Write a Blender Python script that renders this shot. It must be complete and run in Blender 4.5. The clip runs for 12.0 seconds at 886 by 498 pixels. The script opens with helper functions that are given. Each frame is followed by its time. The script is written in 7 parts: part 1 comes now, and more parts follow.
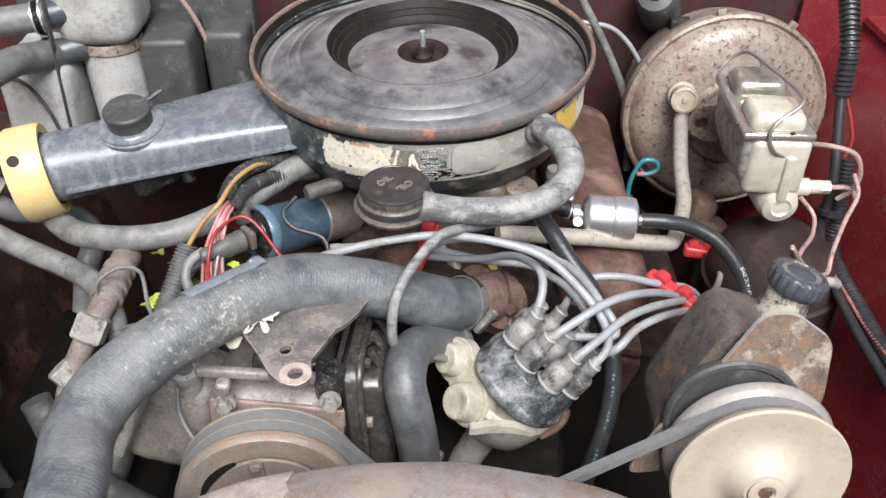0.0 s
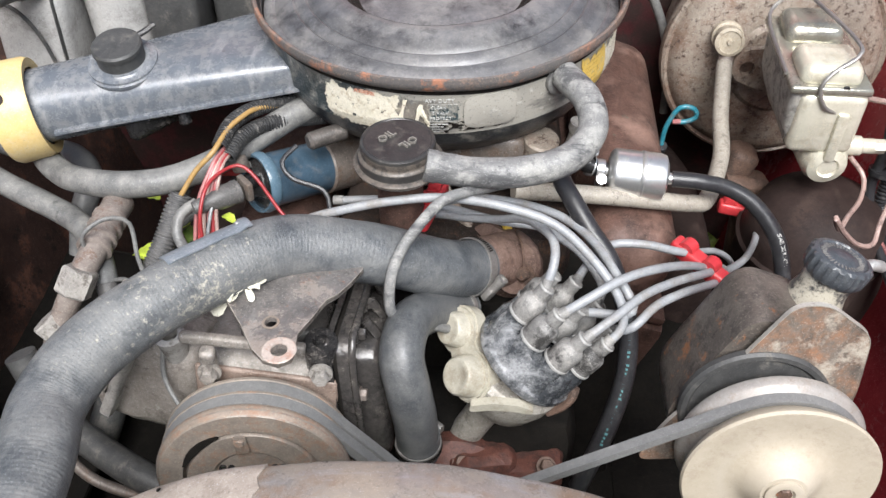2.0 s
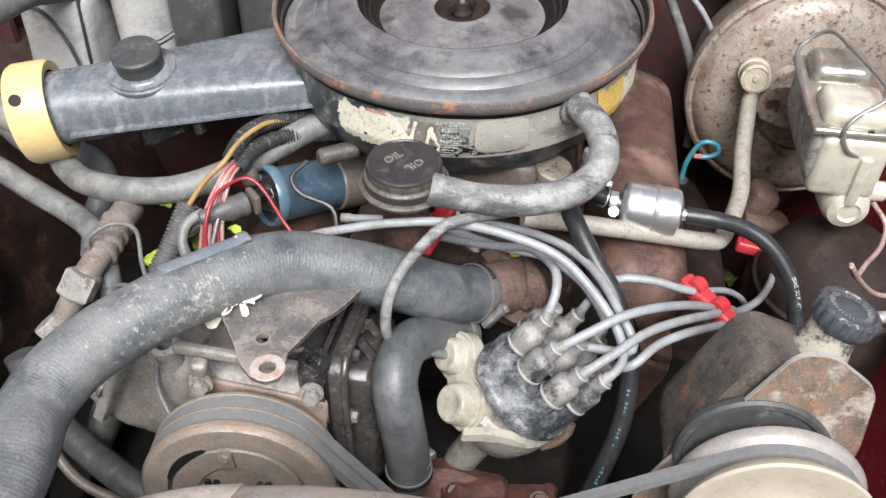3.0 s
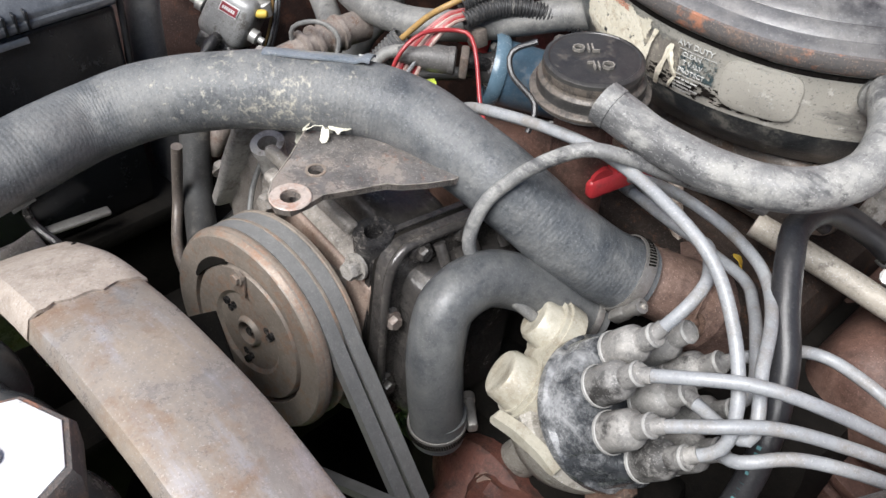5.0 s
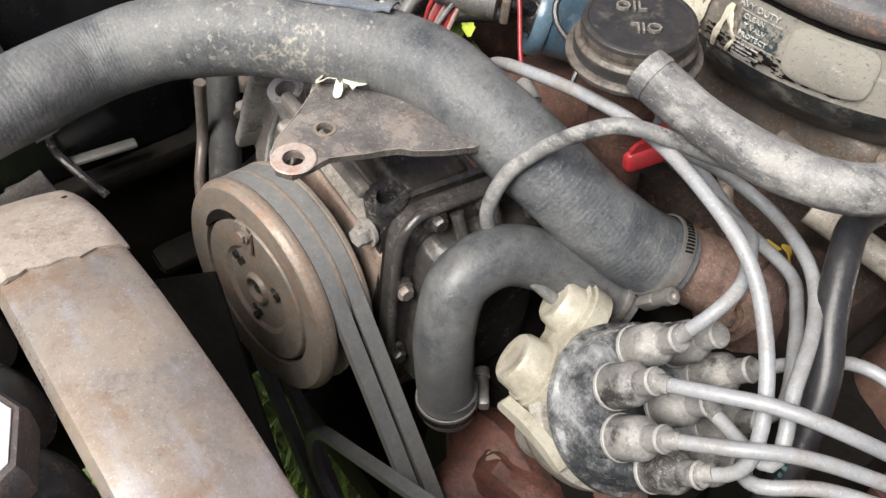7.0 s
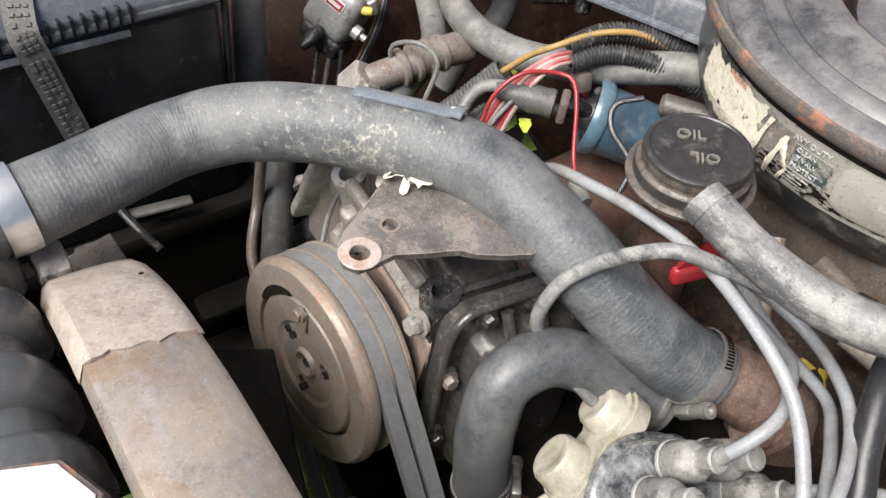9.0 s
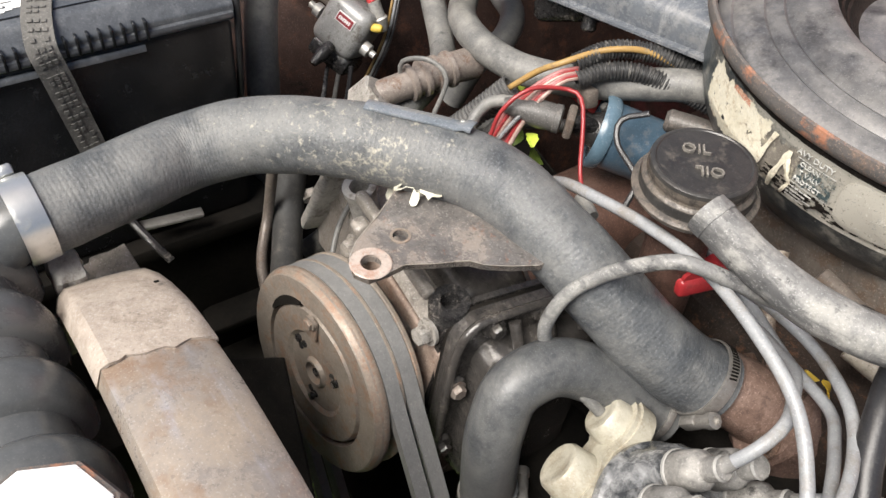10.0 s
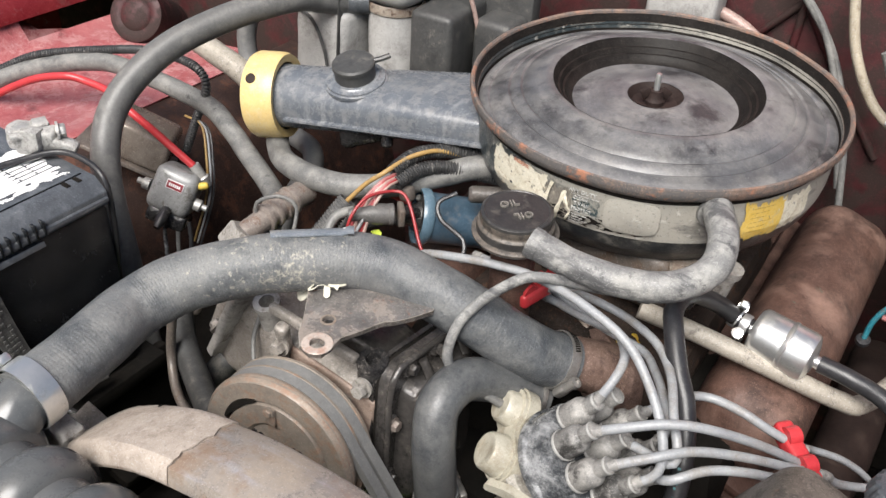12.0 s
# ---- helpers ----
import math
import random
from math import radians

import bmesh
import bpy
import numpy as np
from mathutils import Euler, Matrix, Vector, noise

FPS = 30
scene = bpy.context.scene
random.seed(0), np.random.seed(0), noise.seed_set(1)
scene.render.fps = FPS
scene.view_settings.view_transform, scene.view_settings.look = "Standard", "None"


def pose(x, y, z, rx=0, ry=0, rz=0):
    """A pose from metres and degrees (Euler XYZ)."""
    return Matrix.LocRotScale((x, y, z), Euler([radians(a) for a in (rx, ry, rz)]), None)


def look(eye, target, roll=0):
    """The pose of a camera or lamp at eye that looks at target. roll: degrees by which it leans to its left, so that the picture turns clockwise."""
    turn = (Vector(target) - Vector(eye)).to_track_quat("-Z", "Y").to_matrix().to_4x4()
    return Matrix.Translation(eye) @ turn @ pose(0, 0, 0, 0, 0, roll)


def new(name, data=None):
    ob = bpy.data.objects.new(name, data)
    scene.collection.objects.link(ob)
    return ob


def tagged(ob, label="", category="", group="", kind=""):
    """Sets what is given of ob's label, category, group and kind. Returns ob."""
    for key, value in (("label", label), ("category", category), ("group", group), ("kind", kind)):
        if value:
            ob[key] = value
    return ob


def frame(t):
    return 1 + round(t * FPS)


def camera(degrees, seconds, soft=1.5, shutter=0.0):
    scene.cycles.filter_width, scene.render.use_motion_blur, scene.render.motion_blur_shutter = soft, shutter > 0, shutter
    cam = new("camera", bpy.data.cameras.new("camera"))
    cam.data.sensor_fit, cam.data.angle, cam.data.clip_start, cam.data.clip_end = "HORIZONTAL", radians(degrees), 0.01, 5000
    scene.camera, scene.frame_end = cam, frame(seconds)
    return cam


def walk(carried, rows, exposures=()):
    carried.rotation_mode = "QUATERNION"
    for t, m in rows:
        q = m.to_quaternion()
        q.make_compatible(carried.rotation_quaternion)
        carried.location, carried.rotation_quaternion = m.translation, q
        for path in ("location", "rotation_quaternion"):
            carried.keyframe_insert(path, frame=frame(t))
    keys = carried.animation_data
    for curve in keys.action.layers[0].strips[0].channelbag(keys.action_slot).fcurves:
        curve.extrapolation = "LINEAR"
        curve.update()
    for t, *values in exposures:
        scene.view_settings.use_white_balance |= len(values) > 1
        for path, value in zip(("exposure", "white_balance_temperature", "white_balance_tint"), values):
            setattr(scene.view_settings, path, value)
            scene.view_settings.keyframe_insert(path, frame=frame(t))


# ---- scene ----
cam = camera(54.6, 12.0)
METRES, EYE, TILT, LEAN, TURN = 0.95, 1.45, -36.0, 0.0, 0.0
ROWS = [
    (0.0, 0.0, 0.0, 0.0, -0.0, 0.0, 0.0),
    (0.5, 0.062, 0.0439, 0.0184, 2.45, -3.94, -2.12),
    (1.0, 0.041, 0.0584, 0.0275, 3.03, -6.46, -2.17),
    (1.5, 0.0326, 0.0643, 0.0371, 2.73, -6.54, -1.92),
    (2.0, 0.0311, 0.0681, 0.0458, 2.77, -5.85, -1.76),
    (2.5, 0.0223, 0.0656, 0.0511, 3.44, -4.79, -2.28),
    (4.5, 0.2478, 0.2445, 0.0433, 24.83, -9.76, -23.09),
    (5.0, 0.2378, 0.3196, 0.0451, 39.11, -15.82, -28.24),
    (5.5, 0.1995, 0.3588, 0.0736, 45.42, -19.72, -28.18),
    (6.0, 0.2033, 0.3686, 0.0694, 47.68, -21.78, -27.88),
    (6.5, 0.2201, 0.3761, 0.0785, 45.85, -24.17, -28.77),
    (8.5, 0.1928, 0.3517, 0.0903, 47.76, -25.8, -33.2),
    (9.0, 0.1881, 0.3345, 0.1043, 48.34, -23.72, -33.87),
    (9.5, 0.1985, 0.3346, 0.0975, 48.71, -22.74, -33.56),
    (10.0, 0.1945, 0.325, 0.1022, 48.77, -22.78, -34.06),
    (10.5, 0.1902, 0.3202, 0.1185, 47.92, -20.33, -34.35),
    (11.0, 0.1854, 0.3015, 0.118, 46.18, -17.04, -34.01),
    (11.5, 0.2111, 0.2169, 0.0883, 37.06, -10.91, -29.75),
    (12.0, 0.2395, 0.0952, 0.0583, 26.36, -4.18, -21.77),
]
walk(cam, [(t, pose(0, 0, EYE, TILT, LEAN, TURN) @ pose(METRES * x, METRES * y, METRES * z, 90 + pitch, roll, yaw)) for t, x, y, z, yaw, pitch, roll in ROWS], [(0.0, 0.89, 6350, 10), (0.5, 0.93, 6350, 10), (2.7, 0.93, 6350, 10), (5.0, 0.83, 6380, 10), (6.0, 0.86, 6530, 10), (6.6, 0.88, 6850, 10), (8.5, 0.88, 6500, 10), (9.0, 0.94, 6650, 10), (9.5, 0.94, 6850, 10), (10.5, 0.92, 6950, 10), (12.0, 0.79, 6700, 10)])


# ---- world, sun, exposure ----
world = bpy.data.worlds.new("sky")
scene.world = world
world.use_nodes = True
wn = world.node_tree
sky = wn.nodes.new("ShaderNodeTexSky")
sky.sky_type, sky.sun_disc = "NISHITA", False
sky.sun_elevation, sky.sun_rotation = radians(58), radians(200)
sky.air_density, sky.dust_density, sky.ozone_density = 1.0, 4.0, 1.0
wn.nodes["Background"].inputs["Strength"].default_value = 0.055
veil = wn.nodes.new("ShaderNodeHueSaturation")  # thin cloud
veil.inputs["Saturation"].default_value = 1.1
wn.links.new(sky.outputs["Color"], veil.inputs["Color"])
wn.links.new(veil.outputs["Color"], wn.nodes["Background"].inputs["Color"])
sun = new("sun", bpy.data.lights.new("sun", "SUN"))
sun.data.energy, sun.data.angle, sun.data.color = 3.9, radians(38), (1.0, 0.99, 0.98)
sun.matrix_world = look((0.4, -1.3, 3.4), (0, 0.6, 0.9))

# ---- materials ----
MATS = {}


def mat(name, c1, c2, scale=60, rough=0.6, metal=0.0, bump=0.15, stain=None, stain_amt=0.45, stain_scale=9, spots=None, spot_amt=0.35, spot_scale=40, coat=0.0, stretch=(1, 1, 1), slope=None, focus=None, streak=None, film=0.8, specks=0.45, rings=None, soft=0.07, spec=0.5):
    """Base grain between c1 and c2, a wide soft stain, and small hard spots (chips, rust, dust, painted glints)."""
    m = bpy.data.materials.new(name)
    m.use_nodes = True
    nt, nd = m.node_tree, m.node_tree.nodes
    bs = nd["Principled BSDF"]
    co = nd.new("ShaderNodeTexCoord")
    mp = nd.new("ShaderNodeMapping")
    mp.inputs["Scale"].default_value = stretch
    nt.links.new(co.outputs["Object"], mp.inputs["Vector"])

    def noise_tex(sc, det, rough_n=0.6):
        n = nd.new("ShaderNodeTexNoise")
        n.inputs["Scale"].default_value, n.inputs["Detail"].default_value, n.inputs["Roughness"].default_value = sc, det, rough_n
        nt.links.new(mp.outputs["Vector"], n.inputs["Vector"])
        return n.outputs["Fac"]

    def ramp(src, a, b):
        r = nd.new("ShaderNodeMapRange")
        r.inputs["From Min"].default_value, r.inputs["From Max"].default_value = a, b
        nt.links.new(src, r.inputs["Value"])
        return r.outputs["Result"]

    def mix(fac, a, b):
        x = nd.new("ShaderNodeMix")
        x.data_type = "RGBA"
        nt.links.new(fac, x.inputs["Factor"])
        for sock, v in ((x.inputs[6], a), (x.inputs[7], b)):
            if isinstance(v, tuple):
                sock.default_value = (*v, 1)
            else:
                nt.links.new(v, sock)
        return x.outputs[2]

    def add(a, b):
        x = nd.new("ShaderNodeMath")
        nt.links.new(a, x.inputs[0])
        nt.links.new(b, x.inputs[1])
        return x.outputs[0]

    def ranged(src, a, b, lo, hi):
        r = nd.new("ShaderNodeMapRange")
        for k, v in (("From Min", a), ("From Max", b), ("To Min", lo), ("To Max", hi)):
            r.inputs[k].default_value = v
        nt.links.new(src, r.inputs["Value"])
        return r.outputs["Result"]

    def along(ax):
        sp = nd.new("ShaderNodeSeparateXYZ")
        nt.links.new(co.outputs["Object"], sp.inputs[0])
        return sp.outputs["XYZ".index(ax)]

    def near(point, radius, gain):
        d = nd.new("ShaderNodeVectorMath")
        d.operation = "DISTANCE"
        nt.links.new(co.outputs["Object"], d.inputs[0])
        d.inputs[1].default_value = point
        return ranged(d.outputs["Value"], 0.0, radius, gain, 0.0)

    def times(a, k):
        x = nd.new("ShaderNodeMath")
        x.operation = "MULTIPLY"
        nt.links.new(a, x.inputs[0])
        x.inputs[1].default_value = k
        return x.outputs[0]

    def drawn(stretch_by, sc, det):
        m2 = nd.new("ShaderNodeMapping")
        m2.inputs["Scale"].default_value = stretch_by
        nt.links.new(co.outputs["Object"], m2.inputs["Vector"])
        n = nd.new("ShaderNodeTexNoise")
        n.inputs["Scale"].default_value, n.inputs["Detail"].default_value, n.inputs["Roughness"].default_value = sc, det, 0.65
        nt.links.new(m2.outputs["Vector"], n.inputs["Vector"])
        return n.outputs["Fac"]

    fine = noise_tex(scale * 4, 7, 0.68)
    mid = noise_tex(scale * 0.7, 5, 0.6)
    grit = noise_tex(520, 4, 0.7)
    col = mix(ramp(add(fine, mid), 0.76, 1.24), c1, c2)
    rg = None
    if stain:  # a patchy film, broken up by grit
        src = add(noise_tex(stain_scale * 3.2, 9, 0.74), times(grit, 0.22))
        if slope:  # (axis, from, to, gain): stain that grows along an axis
            src = add(src, ranged(along(slope[0]), slope[1], slope[2], 0.0, slope[3]))
        f = ramp(src, 1.11 - stain_amt - soft * 0.4, 1.11 - stain_amt + soft)
        col = mix(times(f, film), col, stain)
        rg = f
    if streak:  # ((x, y, z) stretch, colour, amount, scale): drawn-out scuffs
        f3 = ramp(drawn(streak[0], streak[3], 6), 1 - streak[2] - soft * 0.3, 1 - streak[2] + soft * 0.8)
        col = mix(times(f3, 0.85), col, streak[1])
    if rings:  # (centre, colour, amount, scale): scuffs that run round a centre
        sp = nd.new("ShaderNodeVectorMath")
        sp.operation = "DISTANCE"
        nt.links.new(co.outputs["Object"], sp.inputs[0])
        sp.inputs[1].default_value = rings[0]
        cx = nd.new("ShaderNodeCombineXYZ")
        nt.links.new(sp.outputs["Value"], cx.inputs[0])
        nt.links.new(times(along("X"), 0.10), cx.inputs[1])
        nt.links.new(times(along("Y"), 0.10), cx.inputs[2])
        nr = nd.new("ShaderNodeTexNoise")
        nr.inputs["Scale"].default_value, nr.inputs["Detail"].default_value = rings[3], 5
        nt.links.new(cx.outputs[0], nr.inputs["Vector"])
        col = mix(times(add(times(ramp(nr.outputs["Fac"], 1 - rings[2] - 0.1, 1 - rings[2] + 0.2), 0.55), times(fine, 0.1)), 1.0), col, rings[1])
    if spots:
        src2 = add(noise_tex(spot_scale * 2.2, 6, 0.72), times(grit, 0.12))
        for fp, fr, fg in focus or ():  # spots gather round these points
            src2 = add(src2, near(fp, fr, fg))
        f2 = ramp(src2, 1.06 - spot_amt - soft * 0.3, 1.06 - spot_amt + soft * 0.5)
        col = mix(f2, col, spots)
    if specks:  # single grains of dust and dark pits
        col = mix(times(ramp(noise_tex(760, 3, 0.6), 0.60, 0.66), specks), col, tuple(min(0.6, c * 2.2 + 0.06) for c in c2))
        col = mix(times(ramp(noise_tex(430, 4, 0.65), 0.40, 0.34), specks), col, tuple(c * 0.3 for c in c1))
    nt.links.new(col, bs.inputs["Base Color"])
    r2 = nd.new("ShaderNodeMapRange")
    r2.inputs["To Min"].default_value, r2.inputs["To Max"].default_value = max(0.02, rough - 0.12), min(1, rough + 0.15)
    nt.links.new(rg if rg else fine, r2.inputs["Value"])
    nt.links.new(r2.outputs["Result"], bs.inputs["Roughness"])
    bs.inputs["Metallic"].default_value = metal
    bs.inputs["Specular IOR Level"].default_value = spec
    bs.inputs["Coat Weight"].default_value = coat
    bp = nd.new("ShaderNodeBump")
    bp.inputs["Strength"].default_value, bp.inputs["Distance"].default_value = bump, 0.002
    nt.links.new(add(fine, mid), bp.inputs["Height"])
    nt.links.new(bp.outputs["Normal"], bs.inputs["Normal"])
    MATS[name] = m
    return m


GREYDUST = (0.23, 0.21, 0.18)
# Pale film thins towards the engine end, so the hose darkens there.
hose_rubber = mat("hose_rubber", (0.058, 0.063, 0.069), (0.108, 0.115, 0.121), 90, 0.40, 0, 0.4, (0.225, 0.225, 0.215), 0.46, 8, (0.38, 0.36, 0.30), 0.185, 84, focus=(((-0.215, 0.525, 1.0), 0.11, 0.205), ((-0.262, 0.45, 0.985), 0.09, 0.13), ((-0.15, 0.575, 0.985), 0.08, 0.17), ((-0.190, 0.530, 0.970), 0.06, 0.13), ((-0.01, 0.64, 0.95), 0.05, 0.12)), film=0.6, streak=((1.0, 1.0, 1.0), (0.030, 0.036, 0.044), 0.44, 20), specks=0.35, soft=0.17, slope=("X", 0.03, -0.18, 0.13), spec=0.45)
old_rubber = mat("old_rubber", (0.10, 0.10, 0.098), (0.160, 0.160, 0.153), 60, 0.55, 0, 0.22, (0.245, 0.238, 0.22), 0.50, 11, (0.05, 0.05, 0.05), 0.37, 30, streak=((1.0, 1.0, 1.0), (0.065, 0.065, 0.065), 0.43, 26), specks=0.3, soft=0.14)
black_rubber = mat("black_rubber", (0.016, 0.016, 0.018), (0.032, 0.032, 0.034), 150, 0.45, 0, 0.15, (0.06, 0.058, 0.055), 0.4, 30, specks=0.2)
tank_plastic = mat("tank_plastic", (0.068, 0.072, 0.075), (0.094, 0.098, 0.101), 40, 0.30, 0, 0.05, (0.15, 0.15, 0.145), 0.46, 4, film=0.5, specks=0.12, soft=0.3)
cleaner_top = mat("cleaner_top", (0.100, 0.100, 0.105), (0.182, 0.181, 0.186), 60, 0.45, 0.05, 0.15, (0.31, 0.296, 0.278), 0.50, 6, (0.032, 0.031, 0.033), 0.445, 6, coat=0.06, film=0.75, rings=((-0.023, 0.93, 1.04), (0.030, 0.030, 0.033), 0.53, 42), specks=0.15, soft=0.16)
cleaner_rust = mat("cleaner_rust", (0.15, 0.105, 0.082), (0.25, 0.165, 0.125), 120, 0.7, 0.1, 0.5, (0.085, 0.09, 0.093), 0.52, 14, (0.34, 0.155, 0.095), 0.42, 18, slope=("Y", 0.84, 0.735, 0.12), specks=0.25, soft=0.12)
cleaner_wall = mat("cleaner_wall", (0.018, 0.028, 0.032), (0.045, 0.058, 0.063), 60, 0.42, 0, 0.25, (0.43, 0.405, 0.35), 0.45, 10, (0.55, 0.53, 0.48), 0.37, 40, slope=("X", -0.10, 0.0, 0.38), streak=((0.7, 0.7, 2.6), (0.075, 0.075, 0.072), 0.425, 17), soft=0.13, specks=0.5)
snorkel_paint = mat("snorkel_paint", (0.095, 0.108, 0.126), (0.145, 0.158, 0.176), 60, 0.34, 0.1, 0.12, (0.25, 0.246, 0.24), 0.47, 24, (0.045, 0.05, 0.056), 0.33, 26, film=0.7, streak=((2.4, 0.5, 0.5), (0.30, 0.305, 0.31), 0.42, 26), specks=0.2, soft=0.15)
yellow_plastic = mat("yellow_plastic", (0.60, 0.43, 0.17), (0.69, 0.53, 0.245), 50, 0.45, 0, 0.1, (0.62, 0.50, 0.29), 0.45, 12, (0.40, 0.25, 0.09), 0.32, 22, specks=0.3)
blue_paint = mat("blue_paint", (0.035, 0.065, 0.095), (0.055, 0.09, 0.125), 40, 0.4, 0, 0.08, (0.11, 0.12, 0.13), 0.45, 30, film=0.6, specks=0.25)
oil_black = mat("oil_black", (0.022, 0.021, 0.021), (0.04, 0.038, 0.036), 90, 0.42, 0, 0.1, (0.1, 0.09, 0.078), 0.42, 24, film=0.7, specks=0.2)
engine_red = mat("engine_red", (0.066, 0.035, 0.027), (0.125, 0.071, 0.055), 60, 0.55, 0, 0.5, (0.026, 0.018, 0.015), 0.48, 10, (0.07, 0.15, 0.115), 0.31, 16, streak=((1.0, 1.0, 1.0), (0.25, 0.155, 0.122), 0.42, 13), specks=0.4, soft=0.16, spec=0.35)
housing_rust = mat("housing_rust", (0.12, 0.075, 0.058), (0.23, 0.155, 0.125), 70, 0.6, 0.05, 0.5, (0.055, 0.035, 0.028), 0.45, 18, (0.34, 0.25, 0.21), 0.36, 30, soft=0.13)
rust_brown = mat("rust_brown", (0.075, 0.045, 0.033), (0.145, 0.092, 0.067), 80, 0.7, 0.1, 0.4, (0.055, 0.04, 0.032), 0.47, 16, (0.26, 0.12, 0.065), 0.35, 30)
pump_red = mat("pump_red", (0.060, 0.022, 0.017), (0.14, 0.056, 0.040), 60, 0.6, 0, 0.6, (0.03, 0.02, 0.017), 0.48, 26, (0.24, 0.115, 0.08), 0.34, 34, specks=0.2, soft=0.12)
cast_alloy = mat("cast_alloy", (0.26, 0.245, 0.225), (0.42, 0.395, 0.36), 90, 0.6, 0.3, 0.35, (0.1, 0.085, 0.07), 0.46, 22, (0.6, 0.58, 0.55), 0.3, 50, specks=0.3)
# Pale stain and spots, here and in head_black, include painted glints.
grimy_black = mat("grimy_black", (0.014, 0.014, 0.015), (0.038, 0.036, 0.035), 60, 0.22, 0.1, 0.5, (0.17, 0.152, 0.135), 0.41, 20, (0.45, 0.44, 0.42), 0.27, 42, specks=0.3, spec=0.6)
head_black = mat("head_black", (0.030, 0.028, 0.027), (0.062, 0.057, 0.053), 50, 0.26, 0.1, 0.35, (0.16, 0.142, 0.125), 0.41, 14, (0.40, 0.39, 0.37), 0.25, 30, specks=0.12, soft=0.16, spec=0.8)
pulley_steel = mat("pulley_steel", (0.165, 0.140, 0.120), (0.25, 0.215, 0.18), 60, 0.58, 0.15, 0.2, (0.27, 0.150, 0.090), 0.46, 20, film=0.6, rings=((-0.150, 0.466, 0.836), (0.29, 0.25, 0.205), 0.44, 60), specks=0.25)
booster_tan = mat("booster_tan", (0.24, 0.20, 0.16), (0.33, 0.285, 0.235), 50, 0.55, 0.15, 0.25, (0.17, 0.095, 0.062), 0.475, 9, (0.055, 0.03, 0.021), 0.43, 60, slope=("Z", 0.98, 0.80, 0.10), soft=0.15, specks=0.4)
zinc_cream = mat("zinc_cream", (0.55, 0.525, 0.42), (0.68, 0.65, 0.54), 60, 0.32, 0.3, 0.12, (0.4, 0.365, 0.28), 0.45, 14, (0.35, 0.16, 0.09), 0.25, 40, specks=0.2)
body_red = mat("body_red", (0.15, 0.012, 0.017), (0.20, 0.024, 0.028), 30, 0.34, 0, 0.08, (0.13, 0.045, 0.042), 0.42, 6)
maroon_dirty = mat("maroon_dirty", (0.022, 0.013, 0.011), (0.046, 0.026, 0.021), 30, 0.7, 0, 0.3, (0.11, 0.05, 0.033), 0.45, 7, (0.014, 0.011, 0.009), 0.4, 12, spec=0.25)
wire_grey = mat("wire_grey", (0.225, 0.234, 0.246), (0.30, 0.31, 0.321), 60, 0.5, 0, 0.08, (0.19, 0.17, 0.148), 0.47, 12, specks=0.25, soft=0.13)
red_plastic = mat("red_plastic", (0.42, 0.028, 0.035), (0.5, 0.045, 0.05), 60, 0.45, 0, 0.05, (0.34, 0.05, 0.05), 0.4, 20, specks=0.2)
steel = mat("steel", (0.66, 0.67, 0.66), (0.74, 0.74, 0.73), 60, 0.40, 0.85, 0.05, (0.52, 0.53, 0.50), 0.42, 20, specks=0)
dist_cap = mat("dist_cap", (0.022, 0.024, 0.027), (0.052, 0.056, 0.061), 60, 0.22, 0, 0.15, (0.29, 0.295, 0.30), 0.505, 10, film=0.8, streak=((0.5, 1.8, 1.8), (0.34, 0.345, 0.35), 0.42, 26), specks=0.12, soft=0.14)
boot_rubber = mat("boot_rubber", (0.14, 0.137, 0.132), (0.235, 0.228, 0.216), 60, 0.6, 0, 0.25, (0.37, 0.355, 0.33), 0.47, 14, (0.04, 0.038, 0.036), 0.42, 16, specks=0.3, soft=0.13)
vac_cream = mat("vac_cream", (0.36, 0.34, 0.275), (0.48, 0.455, 0.38), 50, 0.42, 0.12, 0.15, (0.24, 0.205, 0.15), 0.5, 12, specks=0.25, soft=0.14)
shroud_paint = mat("shroud_paint", (0.198, 0.176, 0.162), (0.268, 0.240, 0.220), 45, 0.34, 0.1, 0.12, (0.37, 0.302, 0.232), 0.51, 7, (0.225, 0.155, 0.11), 0.415, 10, film=0.65, streak=((0.45, 2.6, 1.0), (0.33, 0.325, 0.35), 0.42, 30), specks=0.25, soft=0.18)
battery_black = mat("battery_black", (0.006, 0.007, 0.008), (0.013, 0.014, 0.016), 50, 0.36, 0, 0.06, (0.03, 0.032, 0.035), 0.36, 16, specks=0.12)
white_label = mat("white_label", (0.75, 0.75, 0.75), (0.8, 0.8, 0.8), 30, 0.4, 0, 0.02)
heater_grey = mat("heater_grey", (0.34, 0.332, 0.318), (0.44, 0.432, 0.415), 50, 0.65, 0, 0.2, (0.14, 0.13, 0.118), 0.45, 10, (0.36, 0.345, 0.32), 0.34, 12, soft=0.16)
dark_grey = mat("dark_grey", (0.036, 0.036, 0.036), (0.064, 0.064, 0.062), 50, 0.6, 0, 0.2, (0.14, 0.13, 0.115), 0.42, 12, specks=0.2)
# Near-black for deep places: their shade is put into the colour.
black_void = mat("shade_black", (0.006, 0.0056, 0.005), (0.014, 0.012, 0.010), 40, 0.85, 0, 0.3, specks=0.1, spec=0.1)
grass_mat = mat("grass", (0.05, 0.09, 0.02), (0.12, 0.17, 0.05), 60, 0.8, 0, 0.4, (0.1, 0.08, 0.04), 0.45, 4)

